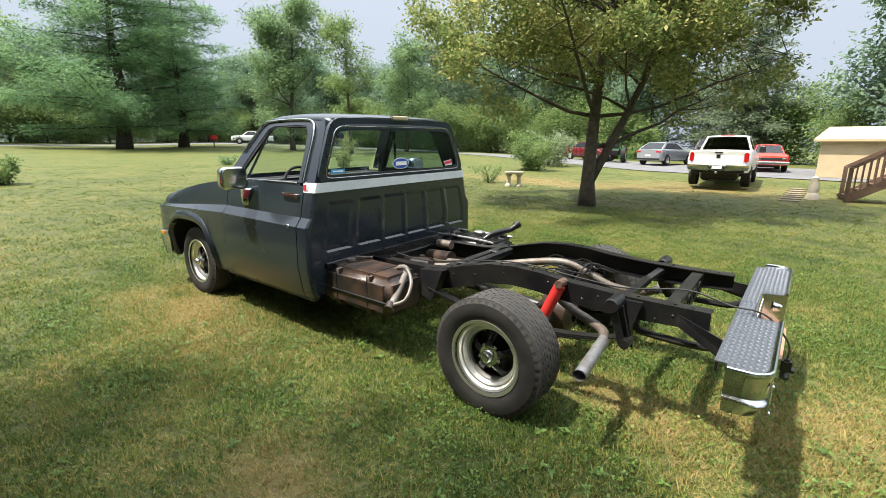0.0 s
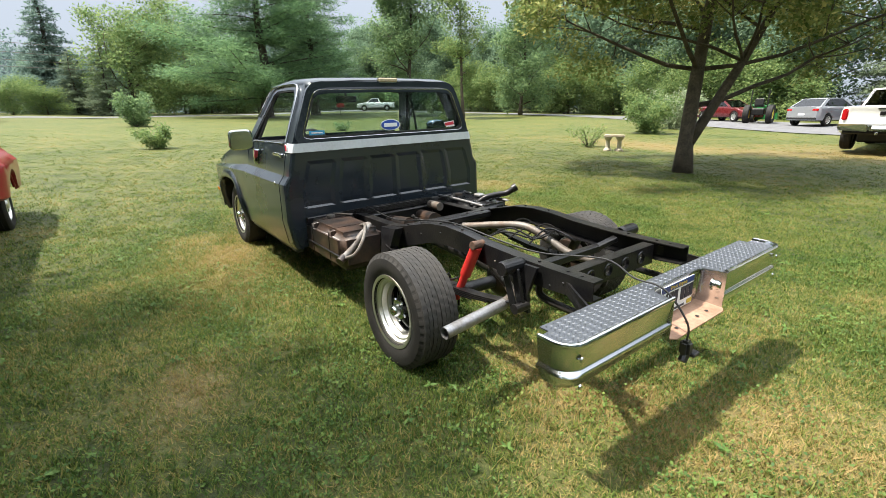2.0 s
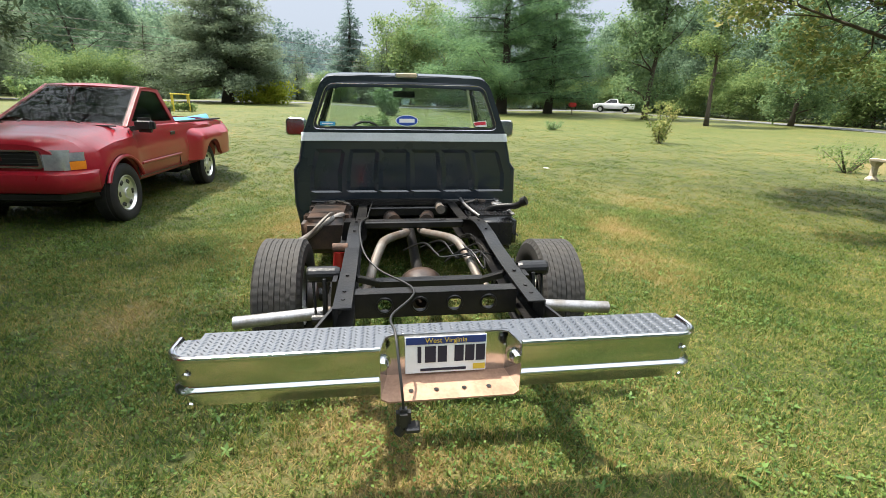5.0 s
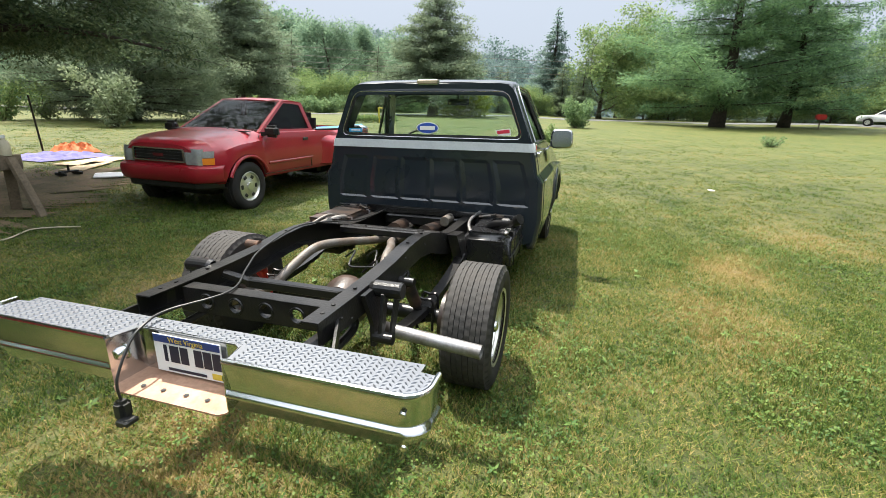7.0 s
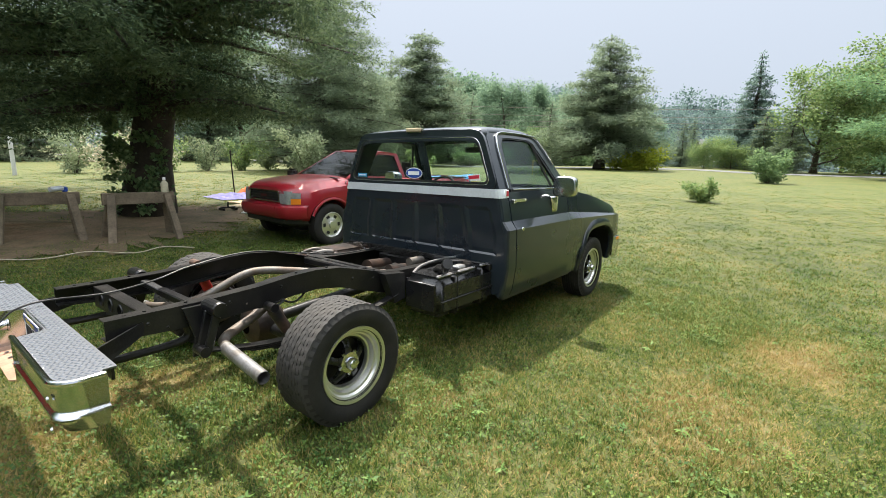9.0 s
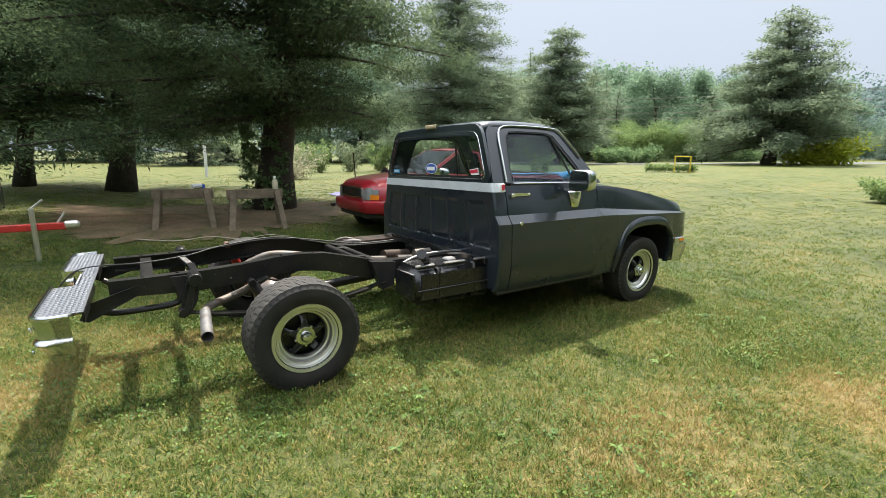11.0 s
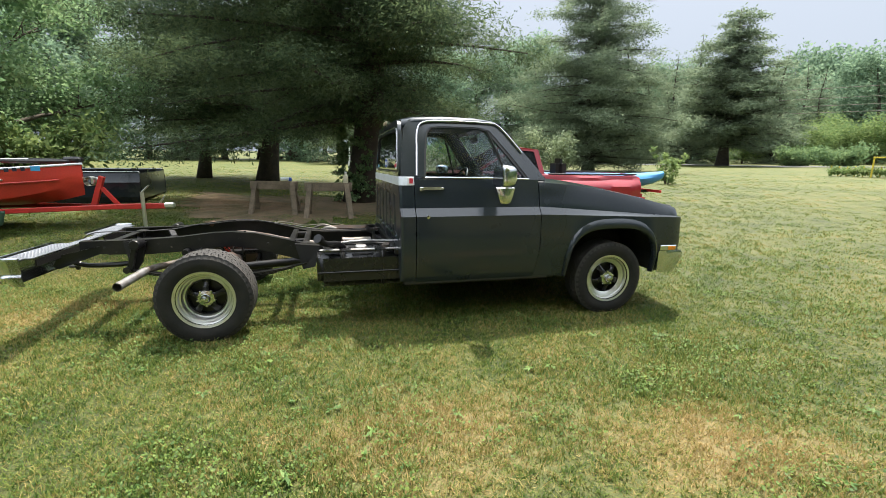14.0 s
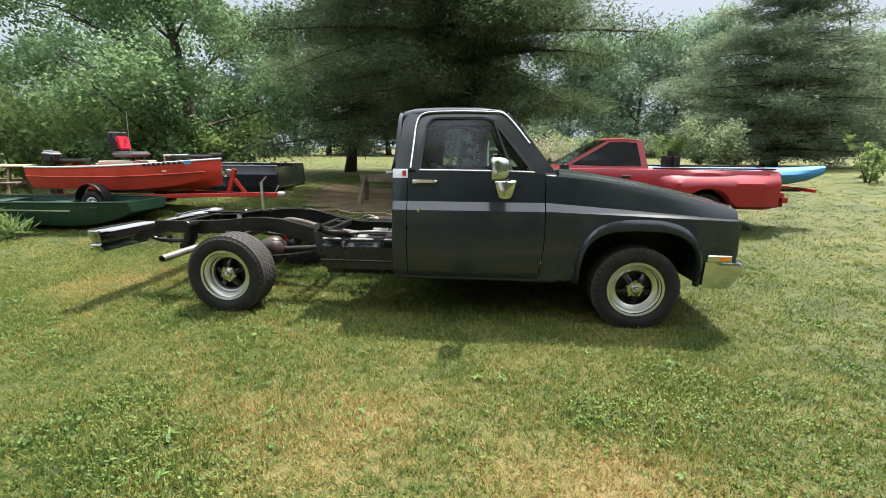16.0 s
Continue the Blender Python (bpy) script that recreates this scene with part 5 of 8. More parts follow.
        p(sp, "leaf_spring", FRAME_BLACK, "black leaf spring pack", lean=False)
        for dx in (-0.045, 0.045):
            p(Shape().tube([(dx, (0.505 - 0.045) * s, 0.26), (dx, (0.505 - 0.045) * s, 0.43), (dx, 0.505 * s, 0.44), (dx, (0.505 + 0.045) * s, 0.43), (dx, (0.505 + 0.045) * s, 0.26)], 0.008, 6, smooth=3), "u_bolt", FRAME_BLACK, lean=False, smooth=True)
        hg = Shape().slab([(-0.66, 0.435 * s, 0.68), (-0.50, 0.435 * s, 0.68), (-0.53, 0.455 * s, 0.52), (-0.58, 0.465 * s, 0.44), (-0.64, 0.465 * s, 0.44), (-0.62, 0.455 * s, 0.53)], (0, 0.02 * s, 0))
        hg.lathe([(0.0, 0.15), (0.034, 0.15), (0.038, 0.14), (0.038, 0.02), (0.03, 0.0)], (-0.54, 0.43 * s, 0.672), "y", 16, side=s)
        hg.bar((-0.56, 0.50 * s, 0.66), (-0.61, 0.50 * s, 0.47), 0.02, 0.045, 0.004).bar((-0.545, 0.555 * s, 0.66), (-0.60, 0.545 * s, 0.47), 0.012, 0.04, 0.004)
        hg.lathe([(0.0, 0.09), (0.026, 0.09), (0.026, 0.0), (0, 0)], (-0.615, 0.47 * s, 0.475), "y", 14, side=s)
        p(hg, "spring_shackle", FRAME_BLACK, "black spring shackle and hanger")
        p(Shape().slab([(0.62, 0.43 * s, 0.63), (0.82, 0.43 * s, 0.61), (0.78, 0.47 * s, 0.44), (0.68, 0.47 * s, 0.42)], (0, 0.07 * s, 0)), "spring_hanger", FRAME_BLACK)
        # shock absorber
        sh0, sh1 = Vector((-0.215, 0.462 * s, 0.69 if s > 0 else 0.60)), Vector((-0.07, 0.50 * s, 0.33))
        mid = sh0.lerp(sh1, 0.55)
        shock = p(Shape().tube([sh0.lerp(sh1, 0.04), mid], 0.033, 14), "shock_absorber", RED_SHOCK if s > 0 else RUST_TANK, "red shock absorber" if s > 0 else "dark worn shock absorber", smooth=True, lean=False)
        p(Shape().tube([mid, sh1], 0.024, 12), "shock_rod", FRAME_BLACK if s < 0 else RED_SHOCK, parent=shock, smooth=True, lean=False)
        p(Shape().lathe([(0, -0.04), (0.024, -0.04), (0.024, 0.04), (0, 0.04)], sh0, "y", 12), "shock_bushing", RUST if s > 0 else FRAME_BLACK, parent=shock, smooth=True, lean=False)
        # exhaust: up over the axle, down and out under the rail
        ex = [(1.55, 0.14 * s, 0.47), (1.1, 0.10 * s, 0.50), (0.80, 0.06 * s, 0.535), (0.54, 0.06 * s, 0.570), (0.32, 0.15 * s, 0.605), (0.14, 0.215 * s, 0.628), (0.02, 0.245 * s, 0.618), (-0.12, 0.285 * s, 0.555), (-0.24, 0.31 * s, 0.50), (-0.36, 0.35 * s, 0.472), (-0.46, 0.42 * s, 0.462), (-0.505, 0.53 * s, 0.456)]
        p(Shape().tube(ex, 0.027, 14, smooth=5), "exhaust_pipe", PIPE_STEEL, "brown-stained steel exhaust pipe", smooth=True)
        d = Vector((-0.035, 0.41 * s, -0.018)).normalized()
        a = Vector((-0.503, 0.525 * s, 0.456))
        tip = Shape()
        b = a + d * 0.412
        tip.tube([a, b], 0.031, 18, cap=False).tube([a, b], 0.028, 18, cap=False)
        p(tip, "exhaust_tip", TIP_STEEL, "dull steel exhaust tip", smooth=True)
        p(Shape().tube([a + d * 0.1, a + d * 0.30], 0.0275, 14), "tip_bore", BLACK_PLASTIC, smooth=True)
        # muffler can between the rails
        p(Shape().tube([(1.28, 0.16 * s, 0.50), (1.02, 0.13 * s, 0.52)], 0.062, 16), "muffler", RUST_TANK, "rust-stained muffler can", smooth=True, auto=40)
        # saddle tank
        tk = Shape().box((1.16, 0.66 * s, 0.47), (0.72, 0.36, 0.285), 0.05, seg=3)
        tank = p(tk, "fuel_tank", RUST_TANK if s > 0 else SPOKE_BLACK, "brown rust-stained fuel tank" if s > 0 else "gloss black fuel tank", smooth=True, auto=50)
        for x in (1.0, 1.32):
            p(Shape().box((x, 0.66 * s, 0.47), (0.035, 0.368, 0.292), 0.05, seg=3), "tank_strap", RUST_TANK if s > 0 else FRAME_BLACK, parent=tank, smooth=True, auto=50)
        p(Shape().box((1.16, 0.845 * s, 0.45), (0.70, 0.012, 0.014), 0.004), "tank_seam", FRAME_BLACK, parent=tank)
        p(Shape().tube([(1.30, 0.50 * s, 0.62), (1.33, 0.58 * s, 0.632), (1.40, 0.62 * s, 0.628)], 0.010, 6, smooth=4).lathe([(0, 0.02), (0.035, 0.02), (0.035, 0)], (1.36, 0.66 * s, 0.613), "z", 12), "fuel_sender", PIPE_STEEL, "sender unit with fittings", parent=tank, smooth=True)
    # pale steel on the brackets imitates the reflection along the tank top
    for x in (0.90, 1.16, 1.44):
        p(Shape().box((x, -0.80, 0.622), (0.20 if x > 1 else 0.16, 0.03, 0.02), 0.008), "tank_bracket", TIP_STEEL, "tank bracket in pale steel, standing for a reflection")
    p(Shape().box((1.15, -0.74, 0.635), (0.09, 0.07, 0.03), 0.01), "tank_fitting", TIP_STEEL, "bare steel fitting")
    p(Shape().tube([(1.46, -0.48, 0.63), (1.2, -0.47, 0.635), (1.0, -0.49, 0.625), (0.86, -0.54, 0.60)], 0.012, 8, smooth=5), "fuel_line", TIP_STEEL, "pale fuel line", smooth=True)
    p(Shape().tube([(1.27, -0.26, 0.60), (1.12, -0.26, 0.60)], 0.038, 14), "fuel_filter", PIPE_STEEL, "pale round canister", smooth=True)
    # filler necks
    p(Shape().tube([(0.98, 0.54, 0.60), (0.90, 0.56, 0.612), (0.83, 0.66, 0.575), (0.795, 0.76, 0.50), (0.78, 0.84, 0.448)], 0.023, 12, smooth=5), "filler_hose", HOSE, "grey filler hose hanging from the tank", smooth=True)
    p(Shape().tube([(0.96, 0.60, 0.61), (0.84, 0.62, 0.640), (0.72, 0.70, 0.58), (0.70, 0.78, 0.49), (0.765, 0.83, 0.452)], 0.012, 8, smooth=5), "vent_hose", PIPE_STEEL, "grey vent hose", smooth=True)
    p(Shape().tube([(0.79, 0.825, 0.455), (0.77, 0.87, 0.432)], 0.030, 12), "filler_end", RUST_TANK, smooth=True)
    p(Shape().tube([(1.02, -0.62, 0.60), (0.98, -0.68, 0.645), (0.93, -0.76, 0.665), (0.87, -0.83, 0.68), (0.83, -0.87, 0.715)], 0.026, 12, smooth=5).tube([(0.835, -0.865, 0.715), (0.815, -0.895, 0.735)], 0.036, 12), "filler_neck", FRAME_BLACK, "black filler neck pointing up and out", smooth=True)
    p(Shape().tube([(0.96, -0.70, 0.615), (0.90, -0.77, 0.65), (0.85, -0.84, 0.70)], 0.009, 8, smooth=5), "vent_hose", FRAME_BLACK, smooth=True)
    # crossmembers
    xm = Shape().box((-0.775, 0, 0.672), (0.066, 0.70, 0.006), 0).box((-0.775, 0, 0.568), (0.066, 0.70, 0.006), 0)
    xm.box((-0.805, 0.325, 0.62), (0.006, 0.05, 0.11), 0).box((-0.805, -0.325, 0.62), (0.006, 0.05, 0.11), 0)
    for y in (-0.225, -0.075, 0.075, 0.225):
        turn = [2 * math.pi * (k + 0.5) / 24 for k in range(24)]
        hole = [(-0.808, y + 0.032 * math.cos(a), 0.62 + 0.032 * math.sin(a)) for a in turn]
        cell = [(-0.808, y + 0.075 * max(-1, min(1, 1.42 * math.cos(a))), 0.62 + 0.055 * max(-1, min(1, 1.42 * math.sin(a)))) for a in turn]
        xm.ring(cell, hole, (0.006, 0, 0))
        xm.lathe([(0.032, -0.002), (0.040, -0.001), (0.036, -0.008), (0.030, -0.008), (0.030, 0.010), (0.032, 0.010)], (-0.805, y, 0.62), "x", 24, closed=True)
    p(xm, "crossmember", FRAME_BLACK, "rear crossmember with four round holes")
    p(Shape().bar((-0.50, -0.27, 0.60), (-0.50, 0.27, 0.60), 0.05, 0.045, 0.006).bar((-0.50, -0.25, 0.60), (-0.56, -0.36, 0.655), 0.05, 0.03, 0.004).bar((-0.50, 0.25, 0.60), (-0.56, 0.36, 0.655), 0.05, 0.03, 0.004), "crossmember", FRAME_BLACK)
    p(Shape().box((0.58, 0, 0.618), (0.05, 0.71, 0.05), 0.008).box((0.70, 0, 0.600), (0.05, 0.71, 0.05), 0.008).box((0.64, 0.22, 0.612), (0.12, 0.04, 0.04), 0.006).box((0.64, -0.22, 0.612), (0.12, 0.04, 0.04), 0.006), "crossmember", FRAME_BLACK, "double crossmember ahead of the axle")
    p(Shape().box((1.40, 0, 0.53), (0.08, 0.71, 0.08), 0.01).bar((1.44, -0.84, 0.60), (1.44, 0.84, 0.60), 0.05, 0.05, 0.006), "crossmember", FRAME_BLACK)
    # axle, differential, drive shaft
    p(Shape().tube([(0, -0.68, 0.33), (0, 0.68, 0.33)], 0.042, 14), "rear_axle", FRAME_BLACK, "black rear axle tube", smooth=True, lean=False)
    p(Shape().lathe([(0.05, -0.13), (0.12, -0.10), (0.15, -0.02), (0.15, 0.03), (0.11, 0.09), (0.05, 0.12)], (0.0, 0, 0.34), "x", 24), "differential", RUST_TANK, "brown rusted differential cover", smooth=True, lean=False)
    for s in (1, -1):
        p(Shape().lathe([(0.0, 0.0), (0.15, 0.0), (0.155, 0.05), (0.13, 0.06), (0.0, 0.06)], (0, 0.61 * s, 0.33), "y", 28, side=s), "brake_backing", RUST_TANK, smooth=True, lean=False)
    p(Shape().tube([(0.12, 0, 0.35), (1.6, 0, 0.45)], 0.038, 12), "drive_shaft", FRAME_BLACK, smooth=True, lean=False)
    # brake hose, wiring, lines
    rng = random.Random(8)
    for k in range(7):
        y0 = rng.uniform(-0.3, 0.1)
        pts = [(0.30 - 0.06 * k, y0, 0.55), (0.18 - 0.05 * k, y0 - 0.12, 0.62 + 0.03 * rng.random()), (0.0 - 0.05 * k, y0 - 0.18, 0.55 + 0.1 * rng.random()), (-0.12, y0 - 0.22, 0.60), (-0.10, -0.34, 0.62)]
        p(Shape().tube(pts, 0.006, 6, smooth=5), "brake_line" if k % 2 else "wire", FRAME_BLACK, smooth=True)
    p(Shape().tube([(1.42, 0.30, 0.64), (0.9, 0.335, 0.625), (0.5, 0.33, 0.69), (0.1, 0.36, 0.745), (-0.3, 0.33, 0.71), (-0.52, 0.25, 0.68), (-0.80, 0.10, 0.685), (-1.02, 0.20, 0.675), (-1.13, 0.19, 0.668), (-1.20, 0.185, 0.63), (-1.275, 0.175, 0.53), (-1.28, 0.17, 0.45)], 0.0048, 8, smooth=6), "trailer_wire", BLACK_PLASTIC, "black trailer wire over the bumper", smooth=True)
    p(Shape().box((-1.28, 0.17, 0.415), (0.045, 0.05, 0.075), 0.012, seg=2).box((-1.293, 0.14, 0.385), (0.05, 0.05, 0.02), 0.005).tube([(-1.28, 0.17, 0.38), (-1.28, 0.19, 0.355)], 0.02, 8), "trailer_plug", BLACK_PLASTIC, "black trailer plug hanging on its wire", smooth=True)
    for k in range(5):
        z = 0.60 + 0.012 * k
        p(Shape().tube([(1.38, -0.5 + 0.03 * k, 0.62), (1.30, -0.2, z + 0.01), (1.34, 0.1, z), (1.28, 0.35, z + 0.015), (1.40, 0.55, 0.63)], 0.005, 5, smooth=5), "wire", FRAME_BLACK, smooth=True)
    # bumper brackets and recovery loops
    for s in (1, -1):
        p(Shape().slab([(-0.80, 0.405 * s, 0.655), (-0.80, 0.405 * s, 0.60), (-1.06, 0.52 * s, 0.50), (-1.10, 0.53 * s, 0.52), (-1.06, 0.52 * s, 0.60)], (0, 0.012 * s, 0)), "bumper_bracket", FRAME_BLACK)
        p(Shape().tube([(-0.62, 0.38 * s, 0.57), (-0.62, 0.38 * s, 0.52), (-0.68, 0.38 * s, 0.495), (-0.90, 0.38 * s, 0.49), (-0.98, 0.38 * s, 0.50), (-1.04, 0.40 * s, 0.53)], 0.020, 8, smooth=4), "tow_loop", FRAME_BLACK, smooth=True)
    # rear step bumper
    zt, zb = 0.650, 0.462

    def outline(inset, z, y_in=0.245, rec=0.0):
        """Rear edge of one half of the bumper seen from above, from the recess to the front of the end cap."""
        pts = [(-1.24 + inset, y_in)]
        for k in range(7):
            a = math.pi / 2 * k / 6
            r = 0.075
            pts.append((-1.24 + inset + r - r * math.cos(a), 0.925 - inset - r + r * math.sin(a)))
        pts.append((-1.095, 0.925 - inset))
        return [(x, y, z) for x, y in pts]

    B = None
    for s in (1, -1):
        rows = []
        for z, ins in ((zt - 0.002, 0.016), (zt + 0.009, 0.012), (zt + 0.010, 0.004), (zt - 0.002, -0.001), (zt - 0.012, 0.001), (0.552, 0.012), (0.545, 0.010), (0.540, 0.001), (0.530, -0.003), (0.522, 0.001), (0.518, 0.012), (0.510, 0.014), (zb, 0.034), (zb - 0.004, 0.05)):
            rows.append([(x, s * y, z2) for x, y, z2 in outline(ins, z)])
        sh = Shape().sheet(rows, (0.004, 0, 0))
        b = p(sh, "bumper_face", CHROME, "polished chrome bumper face with a rolled step", smooth=True, auto=50)
        # tread plate top with raised diamonds
        poly = [(x, s * y, zt) for x, y, _ in outline(0.012, zt)] + [(-1.09, s * 0.86, zt), (-1.045, s * 0.86, zt), (-1.045, s * 0.30, zt), (-1.045, 0.0, zt), (-1.125, 0.0, zt), (-1.125, s * 0.20, zt), (-1.14, s * 0.225, zt)]
        tp = p(Shape().slab(poly, (0, 0, -0.006)), "tread_plate", TREAD, "bright diamond tread plate")
        dm = Shape()
        pitch = 0.0205
        for i in range(-1, 46):
            for j in range(0, 9):
                y, x = 0.02 + i * pitch, -1.225 + j * pitch + (0.5 * pitch if i % 2 else 0)
                xmin = -1.222 if y > 0.26 else -1.115
                if y > 0.855 and x < -1.22 + (y - 0.855) * 1.0:
                    continue
                if not (xmin < x < (-1.055 if y < 0.85 else -1.10) and 0.01 < y < 0.905):
                    continue
                a = 0.785 if i % 2 else -0.785
                c, n = math.cos(a), math.sin(a)
                L, W = 0.0120, 0.0038
                q = [(x + L * c, y + L * n), (x - W * n, y + W * c), (x - L * c, y - L * n), (x + W * n, y - W * c)]
                dm.add([(px, s * py, zt) for px, py in q] + [(x, s * y, zt + 0.0045)], [(0, 1, 4), (1, 2, 4), (2, 3, 4), (3, 0, 4)])
        tagged(p(dm, "tread_pattern", TREAD, parent=tp), kind="stuff")
        edge = [(x, s * y, zt + 0.006) for x, y, _ in outline(0.004, zt)]
        p(Shape().tube(edge, 0.009, 8), "bumper_edge", CHROME, smooth=True)
        # recess cheek with the tow ball bolt
        p(Shape().slab([(-1.24, s * 0.245, zt), (-1.13, s * 0.225, zt), (-1.12, s * 0.222, 0.48), (-1.24, s * 0.245, zb)], (0, 0.004 * s, 0)), "recess_cheek", CHROME)
        p(Shape().lathe([(0.0, -0.03), (0.016, -0.028), (0.024, -0.014), (0.024, 0.004), (0.03, 0.006), (0.03, 0.012)], (-1.195, s * 0.238, 0.58), "x", 16), "safety_bolt", CHROME, "large chrome bolt", smooth=True)
        for y, z in ((0.86, 0.600), (0.86, 0.490)):
            p(Shape().lathe([(0.0, -0.007), (0.009, -0.006), (0.012, 0.0)], (-1.241, s * y, z), "x", 12), "bumper_bolt", CHROME, smooth=True)
        p(Shape().bar((-1.05, s * 0.18, 0.61), (-1.05, s * 0.82, 0.61), 0.01, 0.05), "bumper_back", FRAME_BLACK)
    p(Shape().box((-1.118, 0, 0.565), (0.006, 0.45, 0.17), 0), "recess_back", CHROME, "chrome plate recess")
    sh = Shape().slab([(-1.118, -0.235, 0.484), (-1.118, 0.235, 0.484), (-1.245, 0.245, 0.470), (-1.26, 0.22, 0.467), (-1.26, -0.22, 0.467), (-1.245, -0.245, 0.470)], (0, 0, -0.006))
    shelf = p(sh, "hitch_shelf", COPPER_SHELF, "bare coppery hitch shelf with bolt holes")
    for y in (-0.14, -0.05, 0.05, 0.14):
        p(Shape().lathe([(0.0, 0.001), (0.009, 0.001)], (-1.215, y, 0.4755), "z", 12), "shelf_hole", BLACK_PLASTIC, parent=shelf)
    # registration plate with plain bars for its number
    tilt = 0.0
    pl = p(Shape().box((-1.134, 0.006, 0.567), (0.004, 0.300, 0.150), 0.0015), "registration_plate", PLATE_WHITE, "white and blue registration plate")
    p(Shape().box((-1.1375, 0.006, 0.626), (0.002, 0.292, 0.028), 0), "plate_band", PLATE_BLUE, parent=pl)
    for y, w in ((0.118, 0.014), (0.078, 0.040), (0.034, 0.034), (-0.028, 0.034), (-0.068, 0.034), (-0.108, 0.034)):
        p(Shape().box((-1.1375, y - 0.014, 0.570), (0.002, w, 0.066), 0), "plate_bar", INK, parent=pl)
    p(Shape().box((-1.1375, 0.016, 0.507), (0.002, 0.17, 0.010), 0), "plate_bar", INK, parent=pl)
    p(Shape().box((-1.1377, -0.118, 0.512), (0.002, 0.045, 0.022), 0), "plate_tab", GOLD_INK, parent=pl)
    cu = bpy.data.curves.new("plate_words", "FONT")
    cu.body, cu.size, cu.align_x, cu.extrude = "West Virginia", 0.028, "CENTER", 0.0004
    cu.materials.append(GOLD_INK)
    tx = new("plate_words", cu)
    tx.parent = pl
    tx.matrix_basis = LEAN @ Matrix(((0, 0, -1, -1.1395), (-1, 0, 0, 0.006), (0, 1, 0, 0.6175), (0, 0, 0, 1)))
    return T


black_pickup()


# ---- other vehicles ----
def simple_wheel(parent, m, R, w, rim, mat_rim, slots=6):
    """A road wheel, outer face towards +y: tyre with a pressed rim and slots."""
    h = w / 2
    prof = [(rim - 0.01, -h * 0.8), (rim + 0.03, -h * 0.97), (R - 0.05, -h), (R - 0.012, -h * 0.86), (R, -h * 0.72), (R - 0.006, -h * 0.3), (R, -h * 0.25), (R, h * 0.25), (R - 0.006, h * 0.3), (R, h * 0.72), (R - 0.012, h * 0.86), (R - 0.05, h), (rim + 0.03, h * 0.97), (rim - 0.01, h * 0.8)]
    ty = Shape().lathe(prof, (0, 0, 0), "y", 40).put("tyre", RUBBER, parent, smooth=True, auto=35, at=m)
    o = h * 0.84
    Shape().lathe([(rim - 0.01, -h * 0.7), (rim - 0.012, o - 0.03), (rim + 0.006, o), (rim - 0.008, o + 0.004), (rim - 0.022, o - 0.02), (rim - 0.05, o - 0.028), (rim * 0.5, o - 0.012), (rim * 0.3, o - 0.004), (rim * 0.28, o + 0.014), (0, o + 0.016)], (0, 0, 0), "y", 36).put("rim", mat_rim, ty, "pale slotted rim", smooth=True, auto=40)
    for k in range(slots):
        a = 2 * math.pi * k / slots
        r = rim * 0.68
        c = Vector((r * math.cos(a), o - 0.016, r * math.sin(a)))
        Shape().box(c, (rim * 0.22, 0.014, rim * 0.30), 0.012, Euler((0, -a, 0))).put("rim_slot", BLACK_PLASTIC, ty)
    return ty


